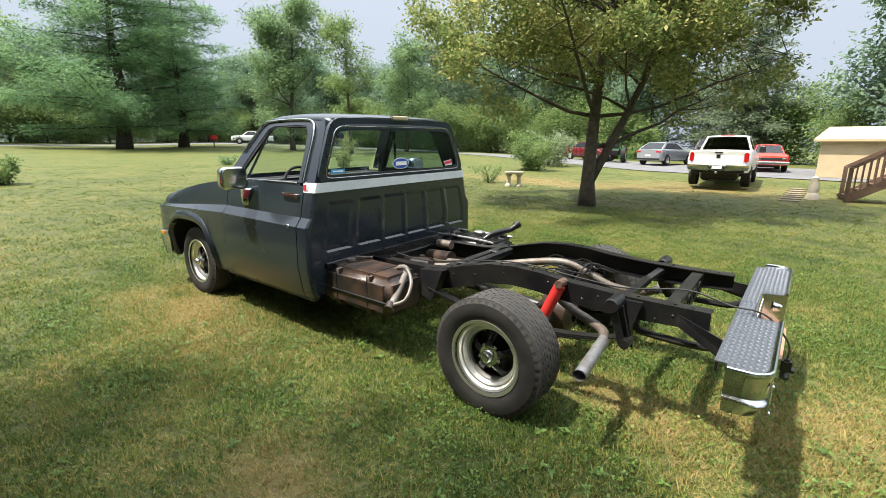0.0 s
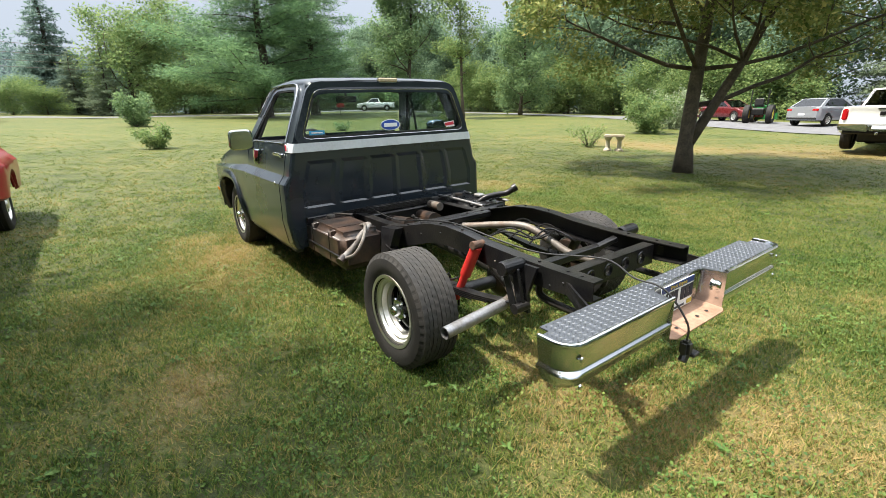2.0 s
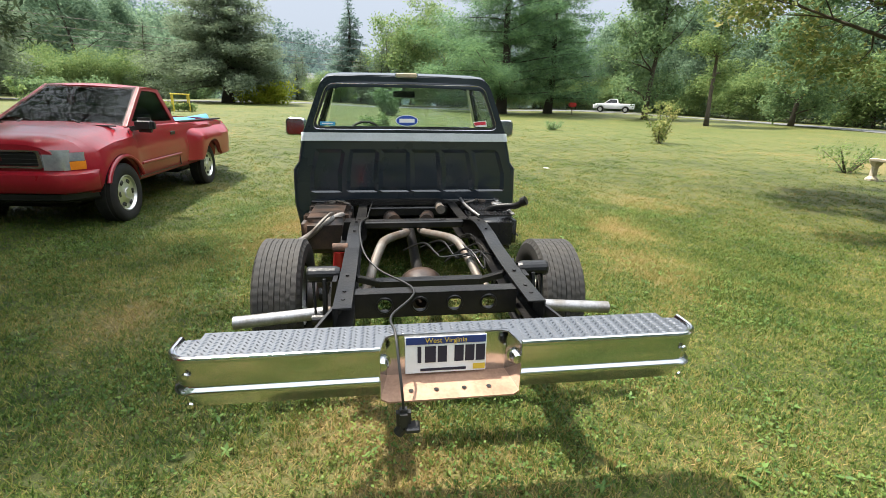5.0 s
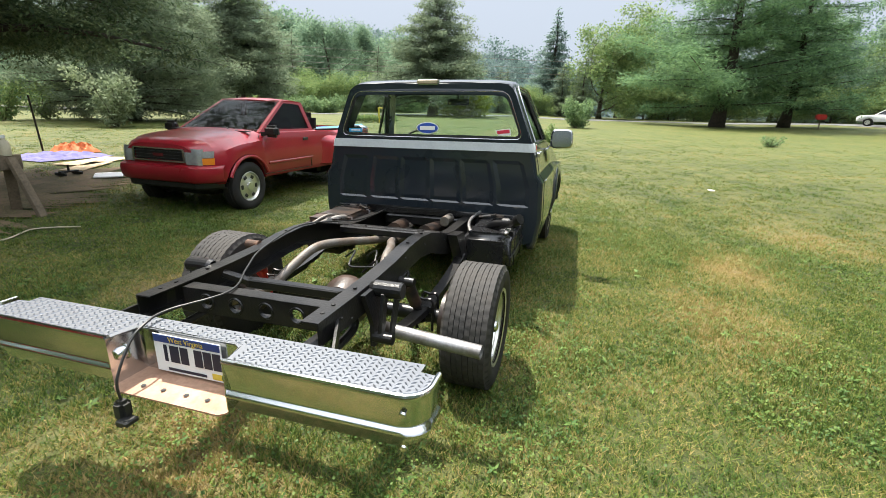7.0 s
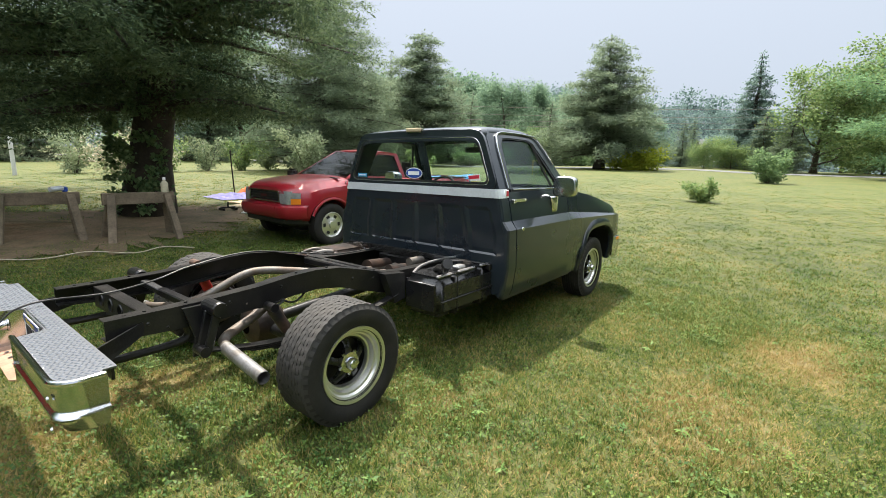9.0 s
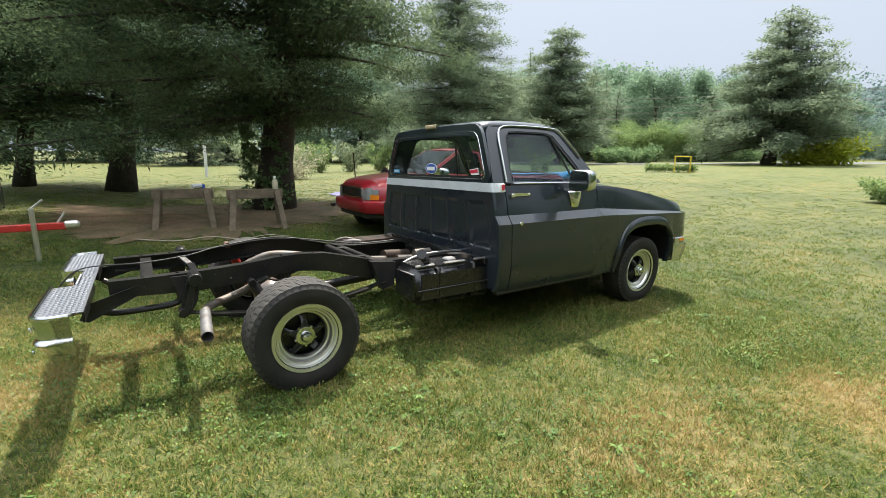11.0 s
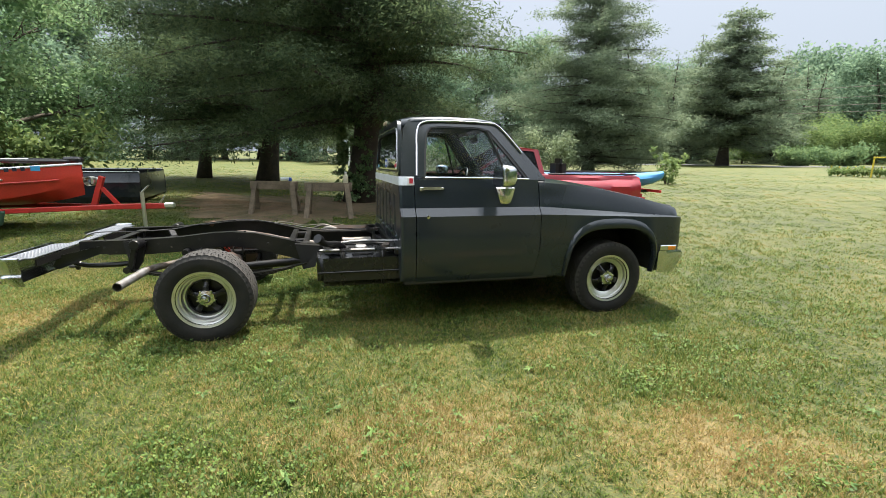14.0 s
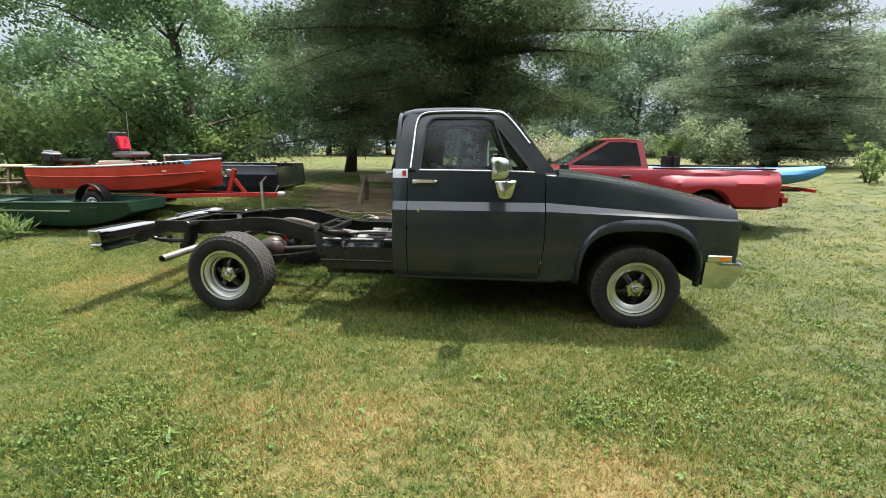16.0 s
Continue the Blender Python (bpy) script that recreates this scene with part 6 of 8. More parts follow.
def car(name, label, m, paint, xr, xf, W, z0, deck, arches, R, tw, house, category="car", bed=None, rim=None, glassy=None, group="", trim=None, flare=0.0, crown=0.0, round_nose=0.0):
    """A car built round x forward: lower body as one closed skin with wheel arches, glazed upper part, wheels, lamps.
    deck: (x, z) of the body's top edge from back to front. house: side outline of the upper part, rear base, rear top, front top, front base."""
    T = thing(name, label, category, m, group)

    def top(x):
        for (x0, a), (x1, b) in zip(deck, deck[1:]):
            if x <= x1:
                return a + (b - a) * max(0, (x - x0) / (x1 - x0))
        return deck[-1][1]

    dx_nose = house[3][0]
    xs = {xr, xf, xr + 0.06, xf - 0.06, xf - 0.12, xf - 0.26, xf - 0.34, xf - 0.42, xr + 0.18, xf - 0.18, xr + 0.02, xf - 0.02}
    for ax, r in arches:
        xs |= {ax - r - 0.003, ax + r + 0.003} | {ax - r * math.cos(math.pi * i / 14) for i in range(15)}
    k = 0
    while xr + 0.2 * k < xf:
        xs.add(xr + 0.2 * k)
        k += 1
    if bed:
        xs |= {bed[0], bed[0] - 0.004, bed[1], bed[1] + 0.004}
    rows = []
    for x in sorted(v for v in xs if xr <= v <= xf):
        zb = z0
        fl = 0.0
        for ax, r in arches:
            d = abs(x - ax)
            if d < r:
                zb = max(z0, R + math.sqrt(r * r - d * d))
            fl = max(fl, flare * step(r * 1.35 - d, 0, r * 0.5))
        nose = max(0.0, 1 - (xf - x) / 0.32)
        e = min(1.0, 0.86 + 0.14 * min(x - xr, xf - x) / 0.16) if min(x - xr, xf - x) < 0.16 else 1.0
        zt = top(x)
        w = W * e * (1 - 0.07 * nose * nose)
        zm = zb + (zt - zb) * 0.45
        if round_nose and x > xf - 0.5:
            w = W * (1 - round_nose * (1 - (xf - x) / 0.5) ** 2.4)
        c = crown * step(x, dx_nose - 0.15, dx_nose + 0.3)
        half = [(w * 0.93 + fl, zb), (w * 0.985 + fl, zb + (zm - zb) * 0.3), (w + fl * 0.8, zm), (w * 0.985 + fl * 0.3, zt - (zt - zm) * 0.28 - 0.7 * c), (w * (0.945 - 0.2 * c), zt - 0.012 - 0.9 * c), (w * (0.90 - 0.6 * c), zt - 0.45 * c)]
        if bed and bed[0] <= x <= bed[1]:
            half += [(w * 0.86, zt), (w * 0.855, bed[2]), (0.0, bed[2])]
        else:
            half += [(w * (0.80 - c), zt + 0.012 - 0.1 * c), (w * 0.5, zt + 0.028), (0.0, zt + 0.034)]
        rows.append([(x, y, z) for y, z in half] + [(x, -y, z) for y, z in reversed(half[:-1])])
    Shape().loft(rows, closed=True, caps=True).put("body", paint, T, smooth=True, auto=32)
    # glazed upper part
    (ax_, az_), (bx_, bz_), (cx_, cz_), (dx_, dz_) = house
    wb, wt = W * 0.90, W * 0.70

    def wy(z):
        return wb + (wt - wb) * (z - az_) / (bz_ - az_)

    glassy = glassy or WINDOW_DARK
    for s in (1, -1):
        out = [(ax_, az_), (bx_, bz_), ((bx_ + cx_) / 2, (bz_ + cz_) / 2 + 0.015), (cx_, cz_), (dx_, dz_), ((ax_ + dx_) / 2, (az_ + dz_) / 2)]
        cen = Vector((sum(q[0] for q in out) / 6, sum(q[1] for q in out) / 6 + 0.02))
        inn = [Vector(q) + (cen - Vector(q)) * f for q, f in zip(out, (0.2, 0.2, 0.22, 0.2, 0.2, 0.16))]
        f3 = lambda q, d=0.0: (q[0], s * (wy(q[1]) - d), q[1])
        Shape().ring([f3(q) for q in out], [f3(q) for q in inn], (0, -0.03 * s, 0)).put("pillar_frame", paint, T)
        g = Shape().slab([f3(q, 0.012) for q in inn], (0, -0.004 * s, 0)).put("side_window", glassy, T)
        g.visible_shadow = False
    q = 0.93
    Shape().sheet([[(x, y * wt * 1.005, z + 0.03 * (1 - y * y)) for y in (-1, -0.85, -0.4, 0, 0.4, 0.85, 1)] for x, z in ((bx_ - 0.02, bz_ - 0.03), (bx_ + 0.05, bz_), ((bx_ + cx_) / 2, (bz_ + cz_) / 2 + 0.012), (cx_ - 0.06, cz_), (cx_ + 0.03, cz_ - 0.03))], (0, 0, -0.02)).put("roof", paint, T, smooth=True, auto=50)
    for nm, (x0, zz0), (x1, zz1) in (("windscreen", (dx_, dz_), (cx_, cz_)), ("rear_window", (ax_, az_), (bx_, bz_))):
        g = Shape().sheet([[(x0, y * wb * q, zz0) for y in (-1, 0, 1)], [(x1, y * wt * q, zz1) for y in (-1, 0, 1)]], (0.004, 0, 0)).put(nm, glassy, T)
        g.visible_shadow = False
        fr_o = [(x0, -wb, zz0), (x0, wb, zz0), (x1, wt, zz1), (x1, -wt, zz1)]
        cc = Vector(((x0 + x1) / 2, 0, (zz0 + zz1) / 2))
        Shape().ring(fr_o, [Vector(a) + (cc - Vector(a)) * 0.1 for a in fr_o], (0.01, 0, -0.01)).put(nm + "_frame", paint, T)
    Shape().box(((ax_ + dx_) / 2, 0, az_ + 0.1), ((dx_ - ax_) * 0.6, wb * 1.5, 0.25), 0.08).put("seats", INTERIOR, T)
    for axx, r in arches:
        for s in (1, -1):
            simple_wheel(T, pose(axx, s * (W - tw * 0.48 + flare * 0.6), R - 0.01, 0, 37 * axx, 0 if s > 0 else 180), R, tw, rim or R * 0.6, DULL_ALU)
        Shape().box((axx, 0, R + 0.06), (2 * r * 0.9, W * 1.2, r * 0.9), 0.05).put("wheel_well", BLACK_PLASTIC, T)
    return T


def red_pickup():
    m = pose(2.94, 3.875, 0.045, 0, 0, 180.4)
    xr, xf, W = -3.72, 0.66, 0.785
    T = car("red_pickup_truck", "glossy red compact step-side pickup parked on the lawn", m, RED_PAINT, xr, xf, W, 0.40,
            [(xr, 1.00), (-1.80, 1.02), (-1.76, 1.02), (-0.40, 1.025), (-0.2, 1.02), (0.1, 0.995), (0.42, 0.957), (0.56, 0.925), (0.63, 0.893), (xf, 0.862)], [(0, 0.385), (-2.62, 0.385)], 0.33, 0.215,
            [(-1.76, 1.00), (-1.67, 1.455), (-1.16, 1.475), (-0.38, 1.03)], "pickup truck", bed=(-3.68, -1.82, 0.72), rim=0.20, glassy=WINDOW_TRUCK, flare=0.025, crown=0.09, round_nose=0.26)

    def p(s, name, mat, label="", smooth=False, parent=None):
        return s.put(name, mat, parent or T, label, smooth=smooth)

    def nose_x(y):
        """The nose's plan line: flat in the middle, swept back to the corners."""
        f = max(0.0, (1 - abs(y) / W) / 0.26)
        return xf - 0.5 * (1 - min(1.0, f) ** (1 / 2.4))

    ys = [-0.755, -0.725, -0.68, -0.62, -0.56, -0.4, -0.2, 0, 0.2, 0.4, 0.56, 0.62, 0.68, 0.725, 0.755]
    bump = [[(nose_x(y) + d, y * k, z) for y in ys] for z, d, k in ((0.415, -0.03, 0.97), (0.435, 0.045, 1.0), (0.48, 0.075, 1.02), (0.57, 0.085, 1.03), (0.615, 0.075, 1.025), (0.640, 0.03, 1.01), (0.645, -0.04, 0.99))]
    p(Shape().sheet(bump, (-0.01, 0, 0)), "front_bumper", RED_PAINT, "rounded red front bumper", True)
    p(Shape().sheet([[(nose_x(y) + d, y * 0.93, z) for y in ys] for z, d in ((0.33, -0.06), (0.36, 0.01), (0.42, 0.02))], (-0.02, 0, 0)), "air_dam", BLACK_PLASTIC, "black lower air dam", True)
    p(Shape().box((0.645, 0, 0.757), (0.05, 0.78, 0.15), 0.02), "grille", BLACK_PLASTIC, "black grille in a bright surround")
    fr = Shape().ring([(0.682, y, z) for y, z in loop(0.42, 0.672, 0.41, 0.842, 0.03)], [(0.682, y, z) for y, z in loop(0.39, 0.690, 0.38, 0.826, 0.025)], (-0.03, 0, 0))
    p(fr, "grille_surround", CHROME, "bright grille surround")
    p(Shape().box((0.682, 0, 0.757), (0.004, 0.16, 0.035), 0), "grille_badge", MAROON_PAINT, "plain dark red badge")
    for k in range(3):
        p(Shape().box((0.677, 0, 0.715 + 0.04 * k), (0.012, 0.76, 0.008), 0), "grille_bar", BLACK_PLASTIC)
    for s in (1, -1):
        lens = [[(nose_x(y) + 0.006 - 0.25 * max(0, z - 0.78), s * y, z) for y in (0.415, 0.46, 0.51, 0.55, 0.59, 0.62)] for z in (0.652, 0.68, 0.74, 0.80, 0.845)]
        p(Shape().sheet(lens, (-0.02, 0, 0)), "headlight", LAMP_LENS, "clear wrap-round headlight", True)
        lens = [[(nose_x(y) + 0.007 - 0.25 * max(0, z - 0.78), s * y, z) for y in (0.622, 0.64, 0.66, 0.68, 0.70)] for z in (0.655, 0.68, 0.71, 0.735)]
        p(Shape().sheet(lens, (-0.02, 0, 0)), "turn_lamp", ORANGE, "orange turn lamp", True)
        lens = [[(nose_x(y) + 0.006 - 0.25 * max(0, z - 0.78), s * y, z) for y in (0.622, 0.64, 0.66, 0.68, 0.695)] for z in (0.738, 0.78, 0.82)]
        p(Shape().sheet(lens, (-0.02, 0, 0)), "side_lamp", LAMP_LENS, "clear corner lamp", True)
        p(Shape().box((-0.42, s * 0.885, 1.045), (0.12, 0.22, 0.165), 0.042, seg=3).bar((-0.40, s * 0.73, 1.0), (-0.42, s * 0.85, 1.02), 0.06, 0.05), "mirror", BLACK_PLASTIC, "black door mirror", True)
        p(Shape().box((-1.40, s * 0.782, 0.90), (0.14, 0.012, 0.045), 0.005), "door_handle", BLACK_PLASTIC)
        door = Shape()
        for a, b in (((-0.30, 0.985), (-0.34, 0.45)), ((-1.58, 0.985), (-1.55, 0.45)), ((-0.34, 0.45), (-1.55, 0.45))):
            door.bar((a[0], s * (0.783 if a[1] < 0.6 else 0.748), a[1]), (b[0], s * (0.783 if b[1] < 0.6 else 0.752), b[1]), 0.012, 0.008)
        p(door, "door_gap", BLACK_PLASTIC)
        p(Shape().box((-1.0, s * 0.792, 0.60), (1.15, 0.02, 0.035), 0.008), "side_moulding", RED_PAINT, "red side moulding", True)
        # step-side bed: a bulging wing under the top rail, cut out over the wheel
        wing = []
        for x in [-3.70 + 0.08 * k for k in range(24)]:
            swell = step(x, -1.86, -2.15) * (0.35 + 0.65 * step(x, -3.78, -3.35))
            d = abs(x + 2.62)
            low = 0.33 + math.sqrt(0.40 ** 2 - d * d) if d < 0.40 else 0.44
            col = []
            for f in (0.0, 0.05, 0.14, 0.22, 0.32, 0.5, 0.7, 0.88, 0.96, 1.0):
                z = 0.985 + (low - 0.985) * f
                drop = (0.985 - z) / 0.545
                y = 0.722 + 0.145 * swell * step(drop, 0.03, 0.36) * (1 - 0.18 * step(drop, 0.4, 1.0)) + 0.05 * step(drop, 0.0, 0.2)
                col.append((x, s * (y - (0.03 if f == 1.0 else 0)), z))
            wing.append(col)
        p(Shape().sheet(wing, (0, -0.01 * s, 0)), "rear_wing", RED_PAINT, "bulging red step-side rear wing", True)
        lip = [(-2.62 - 0.405 * math.cos(math.pi * k / 16), s * 0.855, 0.33 + 0.405 * math.sin(math.pi * k / 16)) for k in range(2, 15)]
        p(Shape().tube(lip, 0.018, 8), "arch_lip", RED_PAINT, "", True)
        arch = [(0.0 - 0.40 * math.cos(math.pi * k / 16), s * 0.812, 0.33 + 0.40 * math.sin(math.pi * k / 16)) for k in range(2, 15)]
        p(Shape().tube(arch, 0.022, 8), "arch_lip", RED_PAINT, "", True)
        p(Shape().box((-3.69, s * 0.69, 0.86), (0.08, 0.11, 0.22), 0.02), "tail_lamp", RED_LENS)
        p(Shape().bar((-3.66, s * 0.69, 1.025), (-1.83, s * 0.69, 1.03), 0.06, 0.025, 0.006), "bed_rail", BLACK_PLASTIC, "black bed rail cap")
        wp = Shape().tube([(-0.24, s * 0.35, 1.035), (-0.35, -0.1 + s * 0.25, 1.08)], 0.008, 6)
        p(wp, "wiper", BLACK_PLASTIC)
    p(Shape().box((-3.80, 0, 0.55), (0.20, 1.56, 0.22), 0.07, seg=4), "rear_bumper", RED_PAINT, "red rear bumper", True)
    p(Shape().sheet([[(-0.235 - 0.02 * abs(y), y * 0.66, 1.03) for y in (-1, -0.5, 0, 0.5, 1)], [(-0.20, y * 0.68, 1.03) for y in (-1, -0.5, 0, 0.5, 1)]], (0, 0, 0.012)), "cowl_vent", BLACK_PLASTIC)
    p(Shape().box((0.06, 0.1, 0.985), (0.16, 0.06, 0.03), 0.01), "hood_tool", STICKER_CYAN, "small blue grip lying on the hood")
    # black folded seat riding in the bed
    s1 = thing("folding_chair", "black folding chair standing in the red pickup's bed", "chair", m @ pose(-2.25, 0.25, 0.72))
    Shape().box((0, 0, 0.30), (0.22, 0.40, 0.56), 0.09, seg=4).put("seat_shell", BLACK_PLASTIC, s1, smooth=True)
    Shape().box((0, 0, 0.03), (0.3, 0.3, 0.06), 0.02).put("seat_foot", FRAME_BLACK, s1)
    # kayak out over the tail on a steel rest
    kx = thing("kayak", "blue plastic kayak lying in the bed and out over the tail", "kayak", m @ pose(-3.15, 0.1, 0.70))
    rows = []
    for i in range(13):
        t = i / 12
        x = 1.6 - 3.2 * t
        w = 0.34 * math.sin(math.pi * min(1, max(0.02, t * 0.98 + 0.01))) ** 0.55
        zc = 0.10 * (2 * t - 1) ** 4
        rows.append([(x, w * math.cos(a), zc + 0.21 + (0.20 if math.sin(a) < 0 else 0.12) * math.sin(a) * (w / 0.34) ** 0.4) for a in [2 * math.pi * k / 12 for k in range(12)]])
    Shape().loft(rows, closed=True, caps=True).put("hull", BLUE_PLASTIC, kx, smooth=True)
    rst = thing("bed_extender", "black steel load rest behind the red pickup", "rack", m @ pose(-3.86, 0.1, 0.62))
    Shape().box((-0.25, 0, 0.04), (0.66, 0.05, 0.05), 0.006).put("rest_bar", FRAME_BLACK, rst)
    Shape().bar((-0.55, -0.4, 0.06), (-0.55, 0.4, 0.06), 0.05, 0.05).put("rest_cross", RED_SHOCK, rst)


red_pickup()


def far_cars():
    def at(x, y, turn):
        return pose(x, y, ground_z(x, y) + 0.03, 0, 0, turn)

    ram = car("white_pickup_truck", "white full-size pickup parked facing away by the drive", at(1.56, -20.1, -88), WHITE_PAINT, -3.35, 2.3, 1.02, 0.55,
              [(-3.35, 1.33), (-0.6, 1.34), (0.9, 1.28), (2.0, 1.2), (2.3, 1.0)], [(1.35, 0.50), (-2.2, 0.50)], 0.41, 0.30,
              [(-1.3, 1.33), (-1.15, 1.90), (0.15, 1.92), (0.95, 1.29)], "pickup truck", bed=(-3.25, -1.4, 0.95), rim=0.24)
    for s in (1, -1):
        Shape().box((-3.365, s * 0.87, 1.10), (0.06, 0.14, 0.34), 0.03, seg=2).put("tail_lamp", RED_LENS, ram, "red tail lamp")
        Shape().box((0.55, s * 1.16, 1.40), (0.10, 0.22, 0.26), 0.03).put("mirror", BLACK_PLASTIC, ram)
    tg = Shape().sheet([[(-3.352 - d, y * w, z) for y in (-0.78, -0.4, 0, 0.4, 0.78)] for z, d, w in ((0.80, 0.0, 1.0), (0.82, 0.03, 1.0), (0.98, 0.035, 1.0), (1.02, 0.022, 1.0), (1.24, 0.026, 1.0), (1.30, 0.045, 1.0), (1.335, 0.04, 1.0), (1.345, 0.0, 1.0))], (0.015, 0, 0)).put("tailgate", WHITE_PAINT, ram, "white pressed tailgate", smooth=True)
    Shape().box((-3.392, 0, 1.27), (0.02, 0.26, 0.045), 0.008).put("tailgate_handle", BLACK_PLASTIC, tg, "black handle")
    Shape().box((-3.33, 0, 0.60), (0.20, 1.70, 0.16), 0.03).put("tow_beam", FRAME_BLACK, ram, "dark beam under the bumper")
    for s in (1, -1):
        Shape().slab([(-3.48, s * 0.22, 0.72), (-3.48, s * 0.30, 0.82), (-3.44, s * 0.97, 0.82), (-3.40, s * 0.99, 0.74), (-3.44, s * 0.95, 0.63), (-3.48, s * 0.26, 0.60)], (0.12, 0, 0)).put("bumper_wing", CHROME, ram, "chrome bumper end")
    Shape().box((-3.43, 0, 0.70), (0.12, 0.46, 0.16), 0.02, seg=2).put("rear_bumper", CHROME, ram, "chrome rear bumper with a plate recess", smooth=True)
    Shape().box((-3.50, 0, 0.73), (0.012, 0.32, 0.10), 0.002).put("registration_plate", PLATE_WHITE, ram, "plain pale plate")
    Shape().box((-3.385, 0, 1.13), (0.02, 0.13, 0.12), 0.02).put("tailgate_badge", FRAME_BLACK, ram, "plain dark badge")
    Shape().box((-3.53, 0, 0.55), (0.25, 0.07, 0.07), 0.01).put("tow_hitch", CHROME, ram)
    Shape().box((-1.18, 0, 1.93), (0.06, 0.5, 0.03), 0.01).put("brake_lamp", RED_LENS, ram)

    sv = car("silver_hatchback", "silver hatchback parked on the gravel drive", at(6.75, -32.2, -106), SILVER_PAINT, -2.25, 2.25, 0.92, 0.30,
             [(-2.25, 0.98), (-1.9, 1.02), (0.6, 0.98), (1.4, 0.90), (2.25, 0.70)], [(1.38, 0.36), (-1.38, 0.36)], 0.33, 0.22,
             [(-2.05, 1.02), (-1.35, 1.46), (0.1, 1.47), (1.05, 0.96)], "car")
    for s in (1, -1):
        Shape().box((-2.22, s * 0.68, 0.86), (0.08, 0.32, 0.13), 0.03).put("tail_lamp", RED_LENS, sv)
    Shape().box((-2.25, 0, 0.62), (0.02, 0.36, 0.11), 0.004).put("registration_plate", PLATE_WHITE, sv, "plain pale plate")
    Shape().box((-2.22, 0, 0.40), (0.10, 1.6, 0.14), 0.03).put("rear_bumper", BLACK_PLASTIC, sv)

    mr = car("maroon_car", "dark maroon saloon parked on the gravel drive", at(12.9, -34.2, 155), MAROON_PAINT, -2.3, 2.4, 0.92, 0.28,
             [(-2.3, 0.92), (-1.6, 0.98), (0.6, 0.94), (1.6, 0.86), (2.4, 0.62)], [(1.45, 0.36), (-1.4, 0.36)], 0.33, 0.22,
             [(-1.75, 0.97), (-0.9, 1.40), (0.15, 1.42), (1.05, 0.92)], "car")
    Shape().box((2.36, 0, 0.62), (0.06, 1.2, 0.12), 0.03).put("grille", BLACK_PLASTIC, mr)
    gy = car("dark_suv", "dark grey sport utility car behind the white pickup", at(3.9, -33.5, -95), FRAME_BLACK, -2.3, 2.3, 0.94, 0.35,
             [(-2.3, 1.08), (0.7, 1.08), (1.5, 1.0), (2.3, 0.8)], [(1.4, 0.4), (-1.4, 0.4)], 0.37, 0.24,
             [(-2.15, 1.08), (-1.8, 1.74), (0.2, 1.75), (1.1, 1.04)], "car")
    rd = car("old_red_pickup", "faded red older pickup parked facing the lawn", at(0.75, -29.4, 99), RED_BOAT, -2.7, 1.9, 0.82, 0.34,
             [(-2.7, 0.98), (-0.9, 0.98), (0.4, 0.95), (1.75, 0.84), (1.9, 0.78)], [(1.10, 0.38), (-1.7, 0.38)], 0.32, 0.22,
             [(-0.95, 0.98), (-0.85, 1.42), (-0.15, 1.42), (0.45, 0.95)], "pickup truck", bed=(-2.6, -1.0, 0.7))
    Shape().box((1.96, 0, 0.46), (0.12, 1.64, 0.14), 0.03).put("front_bumper", CHROME, rd, "chrome front bumper")
    Shape().box((1.90, 0, 0.665), (0.05, 1.34, 0.15), 0.02).put("grille", BLACK_PLASTIC, rd, "dark grille")
    for s in (1, -1):
        Shape().box((1.925, s * 0.56, 0.665), (0.02, 0.17, 0.11), 0.01).put("headlamp", CHROME, rd, "square headlamp")
    wt = car("white_work_truck", "white pickup on the road beyond the lawn", at(62.5, -33.0, 60), WHITE_PAINT, -2.9, 2.7, 0.98, 0.5,
             [(-2.9, 1.2), (1.0, 1.2), (2.4, 1.12), (2.7, 0.95)], [(1.65, 0.48), (-1.75, 0.48)], 0.40, 0.28,
             [(-0.75, 1.2), (-0.6, 1.78), (0.5, 1.8), (1.25, 1.2)], "pickup truck", bed=(-2.8, -0.85, 0.85))
    return wt


far_cars()


def tractor():
    x, y = 10.2, -32.2
    T = thing("garden_tractor", "small green tractor with a loader on the gravel drive", "tractor", pose(x, y, ground_z(x, y) + 0.03, 0, 0, -80))
    Shape().box((0.5, 0, 0.85), (1.1, 0.5, 0.5), 0.08).put("hood", GREEN_PAINT, T)
    Shape().box((-0.45, 0, 0.70), (0.9, 0.7, 0.4), 0.06).put("body", FRAME_BLACK, T)
    Shape().box((-0.55, 0, 1.05), (0.45, 0.5, 0.12), 0.04).box((-0.78, 0, 1.28), (0.10, 0.5, 0.4), 0.04).put("seat", BLACK_PLASTIC, T)
    for s in (1, -1):
        Shape().tube([(-0.8, s * 0.45, 0.8), (-0.82, s * 0.45, 2.0)], 0.03, 8).put("roll_bar", BLACK_PLASTIC, T)
        simple_wheel(T, pose(-0.5, s * 0.62, 0.55, 0, 0, 0 if s > 0 else 180), 0.56, 0.32, 0.30, YELLOW)
        simple_wheel(T, pose(0.85, s * 0.52, 0.33, 0, 0, 0 if s > 0 else 180), 0.34, 0.22, 0.18, YELLOW)
        Shape().bar((-0.1, s * 0.42, 1.1), (1.5, s * 0.42, 0.5), 0.08, 0.12).put("loader_arm", GREEN_PAINT, T)
    Shape().slab([(1.5, -0.7, 0.2), (1.5, -0.7, 0.6), (1.7, -0.7, 0.6), (1.95, -0.7, 0.18)], (0, 1.4, 0)).put("bucket", GREEN_PAINT, T)


tractor()


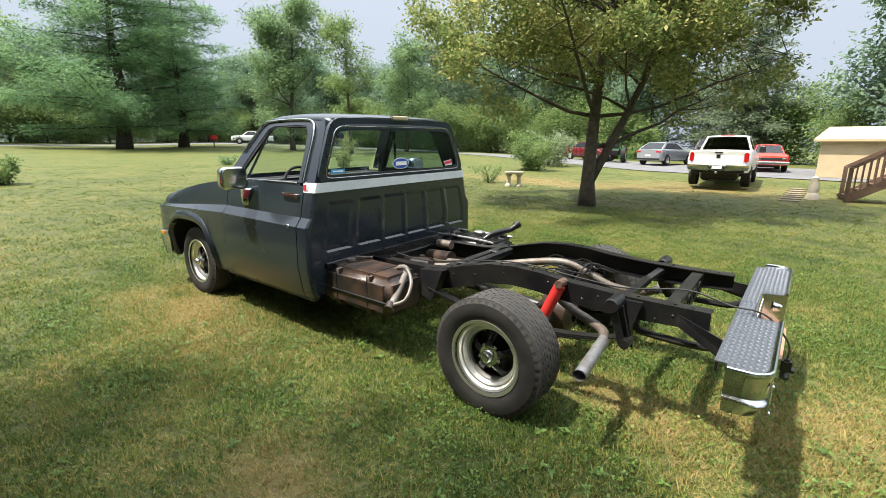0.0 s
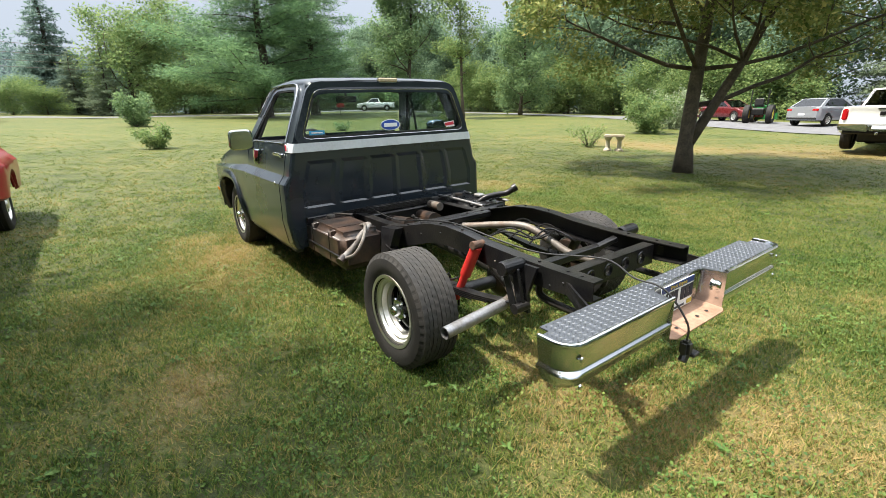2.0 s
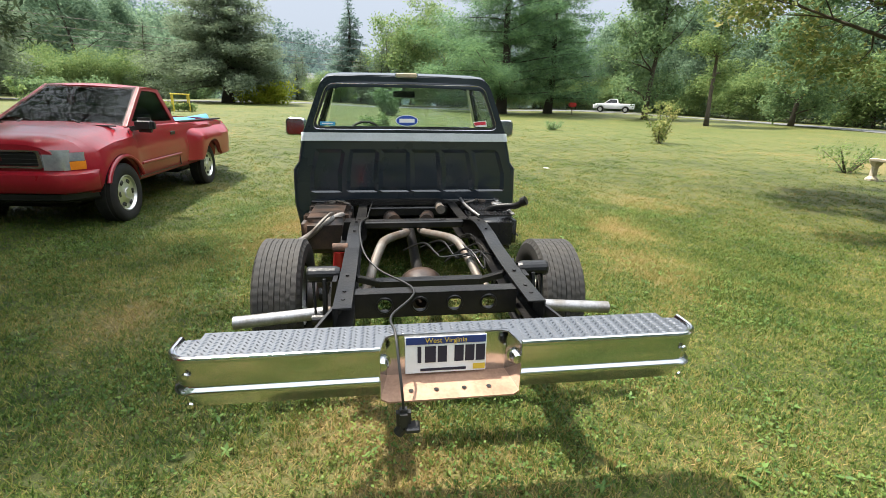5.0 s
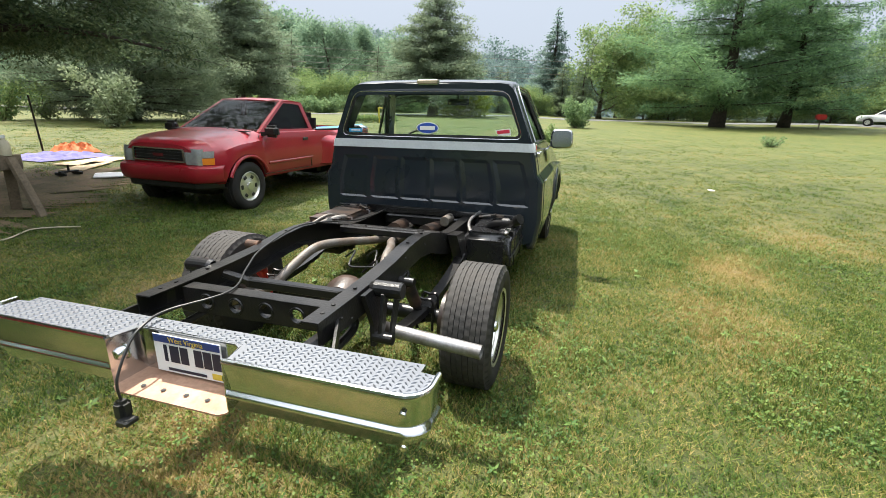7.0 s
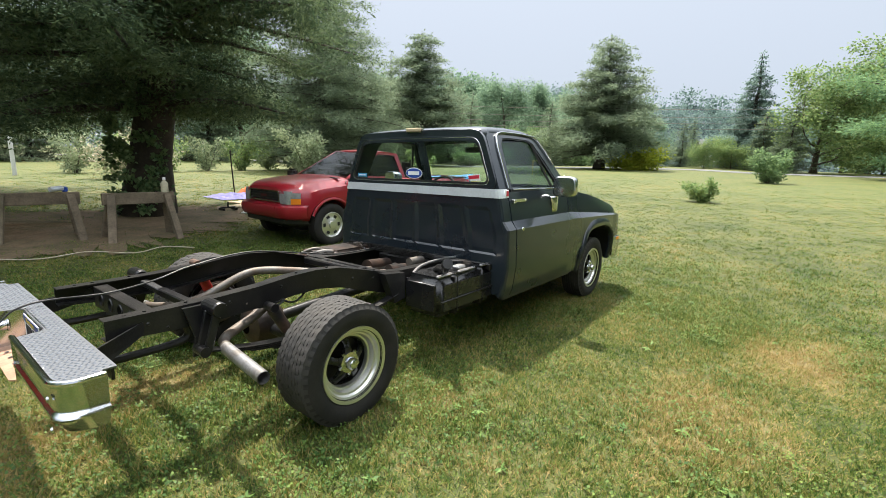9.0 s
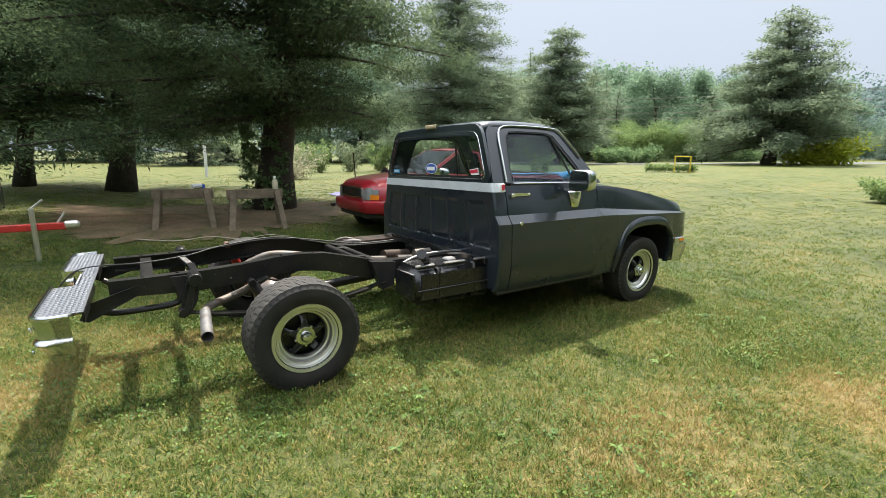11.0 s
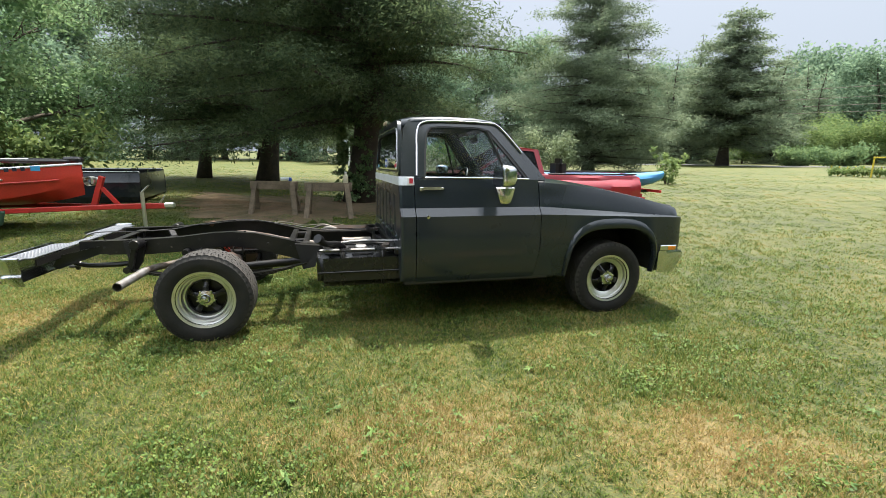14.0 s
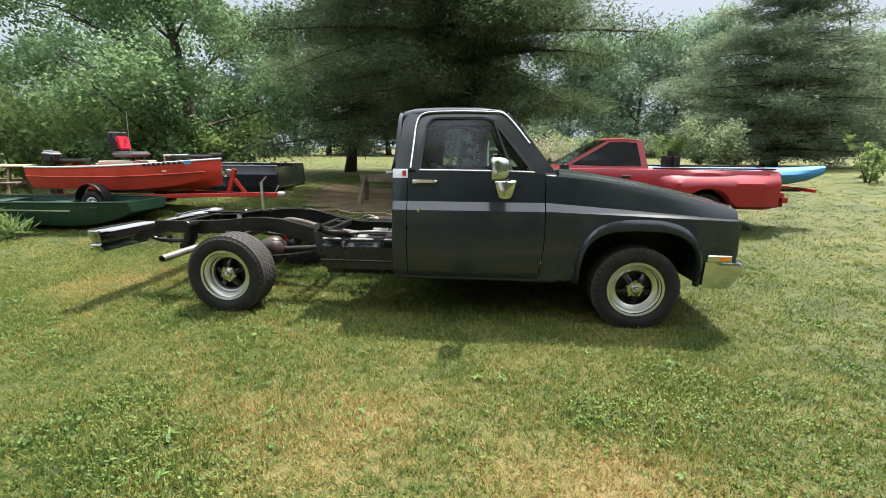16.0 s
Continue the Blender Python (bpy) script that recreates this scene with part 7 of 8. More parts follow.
# ---- boats beside the cedars ----
def red_boat():
    m = pose(-2.62, 3.50, 0.06, 0, 0, -5)
    B = thing("motor_boat", "small faded red aluminium boat with motor and seat on a trailer", "boat", m)
    L = 3.45
    rows, inner = [], []
    for i in range(17):
        t = i / 16
        x = -L + L * t
        beam = 0.70 * (1 - max(0, (t - 0.45) / 0.55) ** 2.2) + 0.01
        zk = 0.50 + 0.16 * max(0, (t - 0.6) / 0.4) ** 2.6
        zg = 0.955 + 0.16 * t ** 2.2
        ch = beam * (0.86 - 0.25 * max(0, t - 0.5))
        zc = zk + 0.07 + 0.12 * max(0, (t - 0.5) / 0.5) ** 1.5
        xo = x
        half = [(0.0, zk), (ch * 0.5, zk + (zc - zk) * 0.55), (ch, zc), (ch * 0.3 + beam * 0.7 + 0.012, zc * 0.55 + zg * 0.45), (beam * 0.99, zc * 0.45 + zg * 0.55), (beam, zg)]
        rows.append([(xo, y, z) for y, z in reversed(half)] + [(xo, -y, z) for y, z in half[1:]])
        inner.append((x, beam, zg))
    Shape().sheet(rows, (0, 0, 0.012)).put("hull", RED_BOAT, B, "faded red riveted hull", smooth=True, auto=30)
    for s in (1, -1):
        Shape().tube([(x, s * b, z) for x, b, z in inner], 0.017, 8).put("gunwale", SILVER, B, "pale rolled metal gunwale", smooth=True)
        Shape().tube([(x, s * (b * 0.985 + 0.008), z - 0.16 - 0.05 * max(0, (x + 3.4) / 3.4)) for x, b, z in inner[:-1]], 0.012, 6).put("spray_rail", RED_BOAT, B, "pressed red side rib", smooth=True)
    Shape().slab([(-L, -0.69, 0.95), (-L, 0.69, 0.95), (-L, 0.60, 0.57), (-L, 0, 0.50), (-L, -0.60, 0.57)], (0.03, 0, 0)).put("transom", RED_BOAT, B)
    for x in (-2.9, -1.9, -0.9):
        w = 0.66 if x < -1 else 0.5
        Shape().box((x, 0, 0.90), (0.34, 2 * w, 0.03), 0.008).put("thwart", DULL_ALU, B, "bare metal bench")
    Shape().box((-2.05, 0.1, 0.98), (0.75, 0.6, 0.16), 0.02).put("locker", CONCRETE, B, "pale box under the seat")
    seat = Shape().box((-1.85, 0, 1.18), (0.48, 0.46, 0.11), 0.04, seg=3).put("seat", SEAT_GREY, B, "grey and red swivel seat", smooth=True)
    Shape().box((-2.08, 0, 1.40), (0.13, 0.46, 0.42), 0.05, Euler((0, -0.15, 0)), seg=3).put("seat_back", BLACK_PLASTIC, seat, "black seat back", smooth=True)
    Shape().box((-2.00, 0, 1.38), (0.06, 0.28, 0.26), 0.03, Euler((0, -0.15, 0)), seg=2).put("seat_pad", STICKER_RED, seat, "red back pad", smooth=True)
    Shape().tube([(-1.85, 0, 1.03), (-1.85, 0, 1.15)], 0.04, 10).put("seat_post", FRAME_BLACK, seat)
    mt = Shape().box((-3.66, 0, 1.09), (0.34, 0.26, 0.22), 0.07, Euler((0, 0.1, 0)), seg=3).put("outboard_motor", BLACK_PLASTIC, B, "black and grey outboard motor", smooth=True)
    Shape().box((-3.66, 0, 1.18), (0.30, 0.22, 0.10), 0.04, Euler((0, 0.1, 0)), seg=3).put("motor_cowl", SILVER_PAINT, mt, "grey cowl", smooth=True)
    Shape().box((-3.68, 0, 0.72), (0.13, 0.07, 0.62), 0.02).box((-3.70, 0, 0.45), (0.30, 0.02, 0.12), 0.006).put("motor_leg", BLACK_PLASTIC, mt)
    Shape().tube([(-3.5, 0, 1.05), (-3.0, 0.05, 1.05), (-2.8, 0.05, 1.06)], 0.035, 8).put("tiller", BLACK_PLASTIC, mt, smooth=True)
    tr = Shape().tube([(-0.1, 0.1, 1.15), (-0.9, 0.15, 1.17)], 0.025, 8).box((-0.15, 0.1, 1.17), (0.26, 0.11, 0.09), 0.03).box((-0.62, 0.12, 1.14), (0.9, 0.22, 0.06), 0.02)
    tr.put("trolling_motor", BLACK_PLASTIC, B, "black trolling motor folded on the bow", smooth=True)
    Shape().tube([(-1.2, 0.05, 0.95), (-1.2, 0.05, 1.16), (-0.75, 0.12, 1.16)], 0.02, 8).put("bow_rail", DULL_ALU, B, smooth=True)
    Shape().tube([(-2.0, 0.12, 1.0), (-1.96, 0.12, 1.95)], 0.006, 6).put("rod", DULL_ALU, B, "thin upright rod")
    for k in range(8):
        x = -1.02 + 0.075 * k
        Shape().box((x, -0.628 + 0.018 * k + 0.0016 * k * k, 1.005 + 0.006 * k), (0.045, 0.008, 0.05), 0, Euler((0, 0, 0.22 + 0.05 * k))).put("number_bar", INK, B, "plain dark bar")
    Shape().box((-0.34, -0.425, 1.055), (0.10, 0.008, 0.065), 0, Euler((0, 0, 0.62))).put("registration_tab", STICKER_CYAN, B, "turquoise sticker")
    # trailer
    G = thing("boat_trailer", "red steel boat trailer with a winch post on the grass", "trailer", m @ pose(0, 0, -0.09))
    g0 = 0.23
    for s in (1, -1):
        Shape().bar((-3.1, s * 0.50, 0.52), (-0.9, s * 0.42, 0.55), 0.06, 0.07, 0.008).put("side_rail", RED_SHOCK, G)
        Shape().bar((-0.9, s * 0.42, 0.55), (0.45, 0, 0.57), 0.05, 0.07, 0.008).put("tongue_arm", RED_SHOCK, G)
        simple_wheel(G, pose(-1.95, s * 0.80, g0 + 0.20, 0, 0, 0 if s > 0 else 180), 0.225, 0.13, 0.12, SILVER)
        Shape().bar((-2.6, s * 0.30, 0.60), (-1.2, s * 0.30, 0.62), 0.05, 0.06).put("bunk", WOOD_GREY, G)
        ft = [[(-1.95 - 0.30 * math.cos(a), s * y, g0 + 0.25 + 0.30 * math.sin(a)) for y in (0.72, 0.89)] for a in [math.pi * k / 10 for k in range(11)]]
        Shape().sheet(ft, (0, 0, 0.006)).put("mudguard", BLACK_PLASTIC, G, smooth=True)
    Shape().bar((0.40, 0, 0.57), (1.10, 0, 0.58), 0.07, 0.08, 0.008).put("tongue", RED_SHOCK, G)
    Shape().bar((-1.95, -0.8, 0.44), (-1.95, 0.8, 0.44), 0.06, 0.06).put("axle", FRAME_BLACK, G)
    Shape().bar((0.10, 0, 0.58), (0.26, 0, 1.02), 0.06, 0.07).bar((0.45, 0, 0.58), (0.24, 0, 0.85), 0.05, 0.05).put("winch_post", RED_SHOCK, G)
    Shape().lathe([(0.07, -0.06), (0.07, 0.06)], (0.10, 0, 0.95), "y", 16).box((0.12, 0.08, 0.95), (0.12, 0.03, 0.10), 0.01).put("winch", DULL_ALU, G, smooth=True)
    Shape().tube([(0.08, 0, 0.98), (-0.02, 0, 1.0)], 0.01, 6).put("strap", PLYWOOD, G)
    Shape().box((1.15, 0, 0.59), (0.16, 0.09, 0.09), 0.025).tube([(1.02, 0, 0.62), (1.10, 0, 0.74)], 0.012, 6).put("coupler", DULL_ALU, G, "bare metal coupler")
    Shape().tube([(0.82, -0.09, 0.12), (0.82, -0.09, 0.80)], 0.027, 10).tube([(0.82, -0.09, 0.80), (0.94, -0.12, 0.90)], 0.012, 6).box((0.82, -0.09, 0.11), (0.14, 0.14, 0.02), 0.004).put("jack", DULL_ALU, G, "galvanised tongue jack", smooth=True)


red_boat()


def green_boat():
    x0, y0 = -3.35, 2.50
    B = thing("jon_boat", "dark green flat-bottomed boat lying on the grass", "boat", pose(x0, y0, ground_z(x0, y0) - 0.01, 0, 0, -2))
    rows = []
    for i in range(13):
        t = i / 12
        x = -3.7 + 3.7 * t
        w = 0.55 - 0.12 * max(0, (t - 0.7) / 0.3)
        zk = 0.02 + 0.22 * max(0, (t - 0.75) / 0.25) ** 2 + 0.08 * max(0, (0.1 - t) / 0.1)
        zg = 0.36 + 0.05 * t
        half = [(0, zk), (w * 0.82, zk), (w * 0.95, zk + 0.16), (w, zg)]
        rows.append([(x, y, z) for y, z in reversed(half)] + [(x, -y, z) for y, z in half[1:]])
    Shape().sheet(rows, (0, 0, 0.01)).put("hull", GREEN_BOAT, B, smooth=True, auto=30)
    for s in (1, -1):
        Shape().tube([(r[0][0], s * r[0][1], r[0][2]) for r in rows], 0.014, 6).put("gunwale", GREEN_BOAT, B, smooth=True)
        Shape().bar((-3.2, s * 0.535, 0.25), (-0.9, s * 0.530, 0.27), 0.012, 0.022).put("rub_strip", DULL_ALU, B, "pale rub strip")
    for x in (-2.9, -1.7, -0.6):
        Shape().box((x, 0, 0.32), (0.30, 1.0, 0.03), 0.006).put("thwart", GREEN_BOAT, B)
    Shape().slab([(-0.01, -0.43, 0.41), (-0.01, 0.43, 0.41), (-0.01, 0.35, 0.25), (-0.01, -0.35, 0.25)], (0.02, 0, 0)).put("bow_board", GREEN_BOAT, B)


green_boat()


def loose_bed():
    z = ground_z(-3.8, 6.8) - 0.12
    B = thing("truck_bed", "black pickup bed taken off and standing on the grass", "truck bed", pose(-2.75, 6.75, z, 0, 0, 4))
    for s in (1, -1):
        rows = []
        for x in (0, -0.05, -0.6, -1.2, -1.8, -2.40, -2.45):
            rows.append([(x, s * yy, zz) for yy, zz in ((0.90, 0.10), (0.97, 0.22), (0.975, 0.50), (0.945, 0.575), (0.92, 0.68), (0.86, 0.70), (0.80, 0.69))])
        Shape().sheet(rows, (0, -0.02 * s, 0)).put("side_panel", BLACK_PAINT, B, smooth=True, auto=20)
        Shape().bar((-2.42, s * 0.87, 0.705), (-0.03, s * 0.87, 0.705), 0.11, 0.012).put("top_rail", SILVER, B, "dull grey top rail")
    Shape().box((-1.22, 0, 0.20), (2.42, 1.86, 0.05), 0.01).put("bed_floor", FRAME_BLACK, B)
    Shape().box((-0.02, 0, 0.42), (0.04, 1.84, 0.52), 0.015).put("tailgate", BLACK_PAINT, B)
    Shape().box((-2.43, 0, 0.42), (0.03, 1.84, 0.52), 0.01).put("headboard", BLACK_PAINT, B)
    for x in (-0.3, -2.1):
        Shape().box((x, 0, 0.13), (0.14, 1.7, 0.10), 0.01).put("timber", WOOD_GREY, B, "timber block under the bed")
    Shape().lathe([(0, 0.06), (0.05, 0.06), (0.05, 0)], (-0.10, -0.84, 0.71), "z", 12).put("cap", BLACK_PLASTIC, B)


loose_bed()


def picnic_table():
    x, y = -7.2, 4.2
    B = thing("picnic_table", "weathered wooden picnic table beside the boats", "table", pose(x - 0.6, y - 0.6, ground_z(x, y), 0, 0, 30))
    for k in range(5):
        Shape().box((0, -0.30 + 0.15 * k, 0.74), (1.8, 0.14, 0.035), 0.006).put("plank", PLYWOOD, B)
    for s in (1, -1):
        for k in range(2):
            Shape().box((0, s * (0.62 + 0.13 * k), 0.44), (1.8, 0.12, 0.035), 0.006).put("seat_plank", WOOD_GREY, B)
        for e in (1, -1):
            Shape().bar((s * 0.65, e * 0.25, 0.72), (s * 0.65, e * 0.62, 0.0), 0.04, 0.09).put("leg", WOOD_GREY, B)
        Shape().bar((s * 0.65, -0.74, 0.40), (s * 0.65, 0.74, 0.40), 0.04, 0.09).put("bearer", WOOD_GREY, B)


picnic_table()


# ---- sawhorses and clutter under the cedar ----
def sawhorse(x0, y0, x1, y1, zt, label):
    a, b = Vector((x0, y0, 0)), Vector((x1, y1, 0))
    d = (b - a)
    ln = d.length
    c = (a + b) / 2
    g = ground_z(c.x, c.y)
    B = thing("sawhorse", label, "sawhorse", pose(c.x, c.y, g, 0, 0, math.degrees(math.atan2(d.y, d.x))), "sawhorses")
    h = zt - g
    Shape().box((0, 0, h - 0.075), (ln + 0.18, 0.055, 0.165), 0.006).put("beam", WOOD_GREY, B)
    for s in (1, -1):
        for e in (1, -1):
            Shape().bar((s * (ln / 2 - 0.02), e * 0.03, h - 0.02), (s * (ln / 2 + 0.06), e * 0.24, -0.02), 0.10, 0.045, 0.004).put("leg", WOOD_GREY, B)
    return B


sawhorse(-0.52, 5.45, 0.22, 5.35, 0.80, "weathered grey wooden sawhorse under the cedar")
sawhorse(0.55, 4.95, 1.28, 4.90, 0.80, "weathered grey wooden sawhorse holding a plastic jug")
jug = thing("jug", "cloudy plastic jug standing on the sawhorse", "jug", pose(1.25, 4.905, 0.80))
Shape().lathe([(0.0, 0.0), (0.048, 0.0), (0.05, 0.01), (0.05, 0.12), (0.042, 0.15), (0.018, 0.175), (0.018, 0.20), (0, 0.20)], (0, 0, 0), "z", 18).put("bottle", JUG, jug, smooth=True, auto=50)
Shape().lathe([(0.022, 0.19), (0.022, 0.225), (0, 0.225)], (0, 0, 0), "z", 14).put("cap", STICKER_WHITE, jug, smooth=True)
gn = thing("spray_gun", "blue and grey tool lying on the sawhorse", "tool", pose(0.08, 5.37, 0.80, 0, 0, 25))
Shape().tube([(-0.10, 0, 0.05), (0.06, 0, 0.06)], 0.035, 10).put("barrel", SILVER, gn, smooth=True)
Shape().box((0.09, 0, 0.04), (0.07, 0.07, 0.08), 0.02).put("grip", STICKER_BLUE, gn)


def lying(name, label, cat, x, y, turn, s, mat, tilt=0.0):
    t = thing(name, label, cat, pose(x, y, ground_z(x, y) + 0.02, tilt, 0, turn))
    Shape().box((0, 0, s[2] / 2), s, min(s) * 0.2).put("sheet" if s[2] < 0.05 else "body", mat, t)
    return t


lying("plywood_sheet", "pale plywood sheet lying on the grass", "board", 4.55, 8.1, 20, (1.5, 0.6, 0.015), PLYWOOD)
lying("plywood_sheet", "pale plywood sheet lying on the dirt", "board", 3.95, 7.5, 32, (1.3, 0.35, 0.015), PLYWOOD)
lying("paper_scrap", "scrap of white paper on the open lawn", "paper", 8.4, -3.85, 15, (0.15, 0.09, 0.012), STICKER_WHITE)
lying("paper_sheet", "crumpled white sheet on the grass", "paper", 3.45, 6.35, 50, (0.55, 0.4, 0.02), STICKER_WHITE)


def crumpled(name, label, x, y, w, d, h, mat, seed):
    rng = random.Random(seed)
    n = 14
    rows = []
    for i in range(n):
        row = []
        for j in range(n):
            u, v = i / (n - 1) - 0.5, j / (n - 1) - 0.5
            e = max(0, 1 - (2 * max(abs(u), abs(v))) ** 3)
            px, py = x + u * w, y + v * d
            row.append((px, py, ground_z(px, py) + 0.02 + e * h * (0.35 + 0.65 * rng.random())))
        rows.append(row)
    ob = thing(name, label, "tarp")
    Shape().sheet(rows, (0, 0, -0.006)).put("cloth", mat, ob)


crumpled("tarp", "crumpled purple-blue cloth on the grass", 4.7, 9.3, 1.5, 1.1, 0.13, TARP_BLUE, 1)
crumpled("tarp", "crumpled orange cloth on the grass", 5.5, 10.0, 0.8, 0.6, 0.26, TARP_ORANGE, 2)
js = thing("jack_stand", "dark steel jack stand on the dirt", "jack stand", pose(3.1, 6.75, ground_z(3.1, 6.75) + 0.02))
Shape().tube([(0, 0, 0.05), (0, 0, 0.17)], 0.018, 8).put("post", FRAME_BLACK, js)
Shape().box((0, 0, 0.06), (0.30, 0.05, 0.03), 0.006).box((0.13, 0, 0.03), (0.04, 0.22, 0.05), 0.006).box((-0.13, 0, 0.03), (0.04, 0.22, 0.05), 0.006).put("feet", FRAME_BLACK, js)
pl_ = thing("garden_pole", "thin black pole standing in the grass", "pole", pose(5.15, 10.5, ground_z(5.15, 10.5), 3, -5, 0))
Shape().tube([(0, 0, -0.05), (0, 0, 1.25)], 0.02, 8).put("rod", FRAME_BLACK, pl_, smooth=True)
wp_ = thing("white_post", "white wooden post on the lawn beyond the cedar", "post", pose(2.1, 22.0, ground_z(2.1, 22.0)))
Shape().box((0, 0, 0.75), (0.13, 0.13, 1.55), 0.015).put("shaft", WHITE_SIDING, wp_)
hs_ = thing("garden_hose", "pale hose lying across the grass", "hose")
Shape().tube([(x, y, ground_z(x, y) + 0.02) for x, y in ((-0.9, 4.6), (-0.4, 4.25), (0.1, 4.35), (0.5, 4.0), (0.9, 4.15), (1.2, 3.9))], 0.007, 7, smooth=6).put("hose", CONCRETE, hs_, smooth=True)


def ivy():
    """Ivy leaves on the cedar's trunk."""
    rng = random.Random(9)
    c, r = [], []
    for k in range(60):
        a, z = rng.uniform(2.2, 6.2), rng.uniform(0.1, 3.0)
        c.append((1.55 + 0.40 * math.cos(a), 6.9 + 0.40 * math.sin(a), ground_z(1.5, 7) + z))
        r.append(0.14)
    ob = thing("ivy", "dark green ivy climbing the cedar trunk", "ivy")
    leaf_cloud("leaves", c, r, 4200, 0.07, LEAF_GREEN, ob, 91, shell=0.1, narrow=0.9)


ivy()


# ---- right-hand yard: bench, path, house ----
def stone_bench():
    x, y = 7.45, -12.4
    B = thing("garden_bench", "small pale concrete garden bench on the lawn", "bench", pose(x, y, ground_z(x, y), 0, 0, 35))
    Shape().box((0, 0, 0.52), (0.68, 0.36, 0.075), 0.02, seg=2).put("slab", CONCRETE, B)
    for s in (1, -1):
        Shape().lathe([(0.14, -0.02), (0.14, 0.05), (0.075, 0.12), (0.07, 0.36), (0.13, 0.44), (0.13, 0.49)], (s * 0.19, 0, 0), "z", 8).put("leg", CONCRETE, B)


stone_bench()


def flat_stones():
    for k in range(7):
        x, y = -0.88 - 0.02 * k, -14.2 - 0.80 * k
        t = thing("stepping_stone", "weathered tan stepping slab in the lawn", "paving stone", pose(x, y, ground_z(x, y), 0, 0, 7 * k), "stepping stones")
        Shape().box((0, 0, 0.008), (0.50, 0.34, 0.05), 0.012).put("stone", WOOD_GREY, t)


flat_stones()


def house():
    H = thing("house", "white-sided house with a wooden porch stair", "house", pose(-3.3, -16.2, ground_z(-3, -16), 0, 0, 4))
    Shape().box((-3.6, -2.2, 1.9), (4.4, 5.0, 4.2), 0.0).put("wall", WHITE_SIDING, H, "white lap siding")
    for k in range(20):
        Shape().box((-3.6, 0.306, 0.2 + 0.19 * k), (4.4, 0.02, 0.15), 0.004).put("siding_board", WHITE_SIDING, H)
    Shape().slab([(-1.0, 0.8, 3.75), (-6.4, 0.8, 3.75), (-6.4, -2.2, 5.2), (-1.0, -2.2, 5.2)], (0, 0, 0.12)).put("roof", ROOF_GREY, H)
    Shape().box((-1.15, 0.76, 3.7), (0.25, 0.12, 0.18), 0.01).put("gutter", WHITE_SIDING, H)
    P = thing("porch_stair", "brown wooden stair with balusters beside the house", "stair", pose(-2.15, -15.6, ground_z(-2, -15.6), 0, 0, 4))
    for k in range(6):
        Shape().box((-0.15 - 0.28 * k, 0, 0.17 + 0.18 * k), (0.30, 1.1, 0.04), 0.006).put("tread", WOOD_DECK, P)
    for s in (1, -1):
        Shape().bar((0.05, s * 0.56, 0.05), (-1.65, s * 0.56, 1.13), 0.05, 0.24).put("stringer", WOOD_DECK, P)
        Shape().bar((0.0, s * 0.56, 1.0), (-1.65, s * 0.56, 2.06), 0.05, 0.10).put("handrail", WOOD_DECK, P)
        Shape().box((0.0, s * 0.56, 0.5), (0.10, 0.10, 1.05), 0.01).put("post", WOOD_DECK, P)
        for k in range(11):
            x = -0.13 - 0.14 * k
            Shape().bar((x, s * 0.56, 0.12 - 0.636 * x), (x, s * 0.56, 0.98 - 0.636 * x), 0.035, 0.035).put("baluster", WOOD_DECK, P)
    Shape().box((-2.7, 0, 1.15), (2.0, 1.6, 0.08), 0.01).put("landing", WOOD_DECK, P)
    S = thing("shed", "small tan-sided shed behind the drive", "shed", pose(-3.4, -27.0, ground_z(-2.6, -27), 0, 0, -8))
    Shape().box((-0.6, 0, 0.90), (4.6, 3.4, 1.8), 0.0).put("wall", TAN_SIDING, S, "tan siding")
    Shape().slab([(1.95, 1.95, 1.65), (-3.2, 1.95, 1.65), (-3.2, -1.9, 2.35), (1.95, -1.9, 2.35)], (0, 0, 0.1)).put("roof", TAN_SIDING, S)
    st = thing("garden_statue", "small pale stone ornament by the porch", "statue", pose(-1.42, -15.4, ground_z(-1.42, -15.4)))
    Shape().lathe([(0.0, 0.0), (0.2, 0.0), (0.18, 0.1), (0.12, 0.2), (0.15, 0.4), (0.09, 0.55), (0.10, 0.66), (0.0, 0.74)], (0, 0, 0), "z", 14).put("ornament", CONCRETE, st, smooth=True)
    fh = thing("house", "white house glimpsed beyond the road", "house", pose(92, 9, ground_z(92, 9), 0, 0, 20))
    Shape().box((0, 0, 1.5), (6, 10, 3.0), 0).put("wall", WHITE_SIDING, fh)
    Shape().slab([(-3.4, -5.4, 2.9), (-3.4, 5.4, 2.9), (0, 5.4, 4.6), (3.4, 5.4, 2.9), (3.4, -5.4, 2.9), (0, -5.4, 4.6)], (0, 0, 0.1)).put("roof", ROOF_GREY, fh)
    for y in (-3, 0.5, 3):
        Shape().box((-3.03, y, 1.6), (0.04, 1.0, 1.1), 0).put("window", WINDOW_DARK, fh)


house()


def yellow_planter():
    x, y = 25.5, 11.6
    T = thing("garden_planter", "yellow wooden planter frame with green plants on the lawn", "planter", pose(x, y, ground_z(x, y), 0, 0, -58))
    Shape().box((0.4, 0, 0.92), (0.9, 0.5, 0.06), 0.01).put("shelf", YELLOW, T)
    for a in (0.0, 0.8):
        for b in (-0.2, 0.2):
            Shape().box((a, b, 0.45), (0.06, 0.06, 0.9), 0.005).put("leg", YELLOW, T)
    for k in range(9):
        Shape().box((-1.5 + 0.3 * k, 0.3, 0.25), (0.05, 0.03, 0.5), 0.004).put("picket", YELLOW, T)
    leaf_cloud("plant", [(-1.4 + 0.3 * k, 0.1, 0.25) for k in range(9)], [0.28] * 9, 1800, 0.12, LEAF_LIGHT, T, 95, shell=0.1)


yellow_planter()


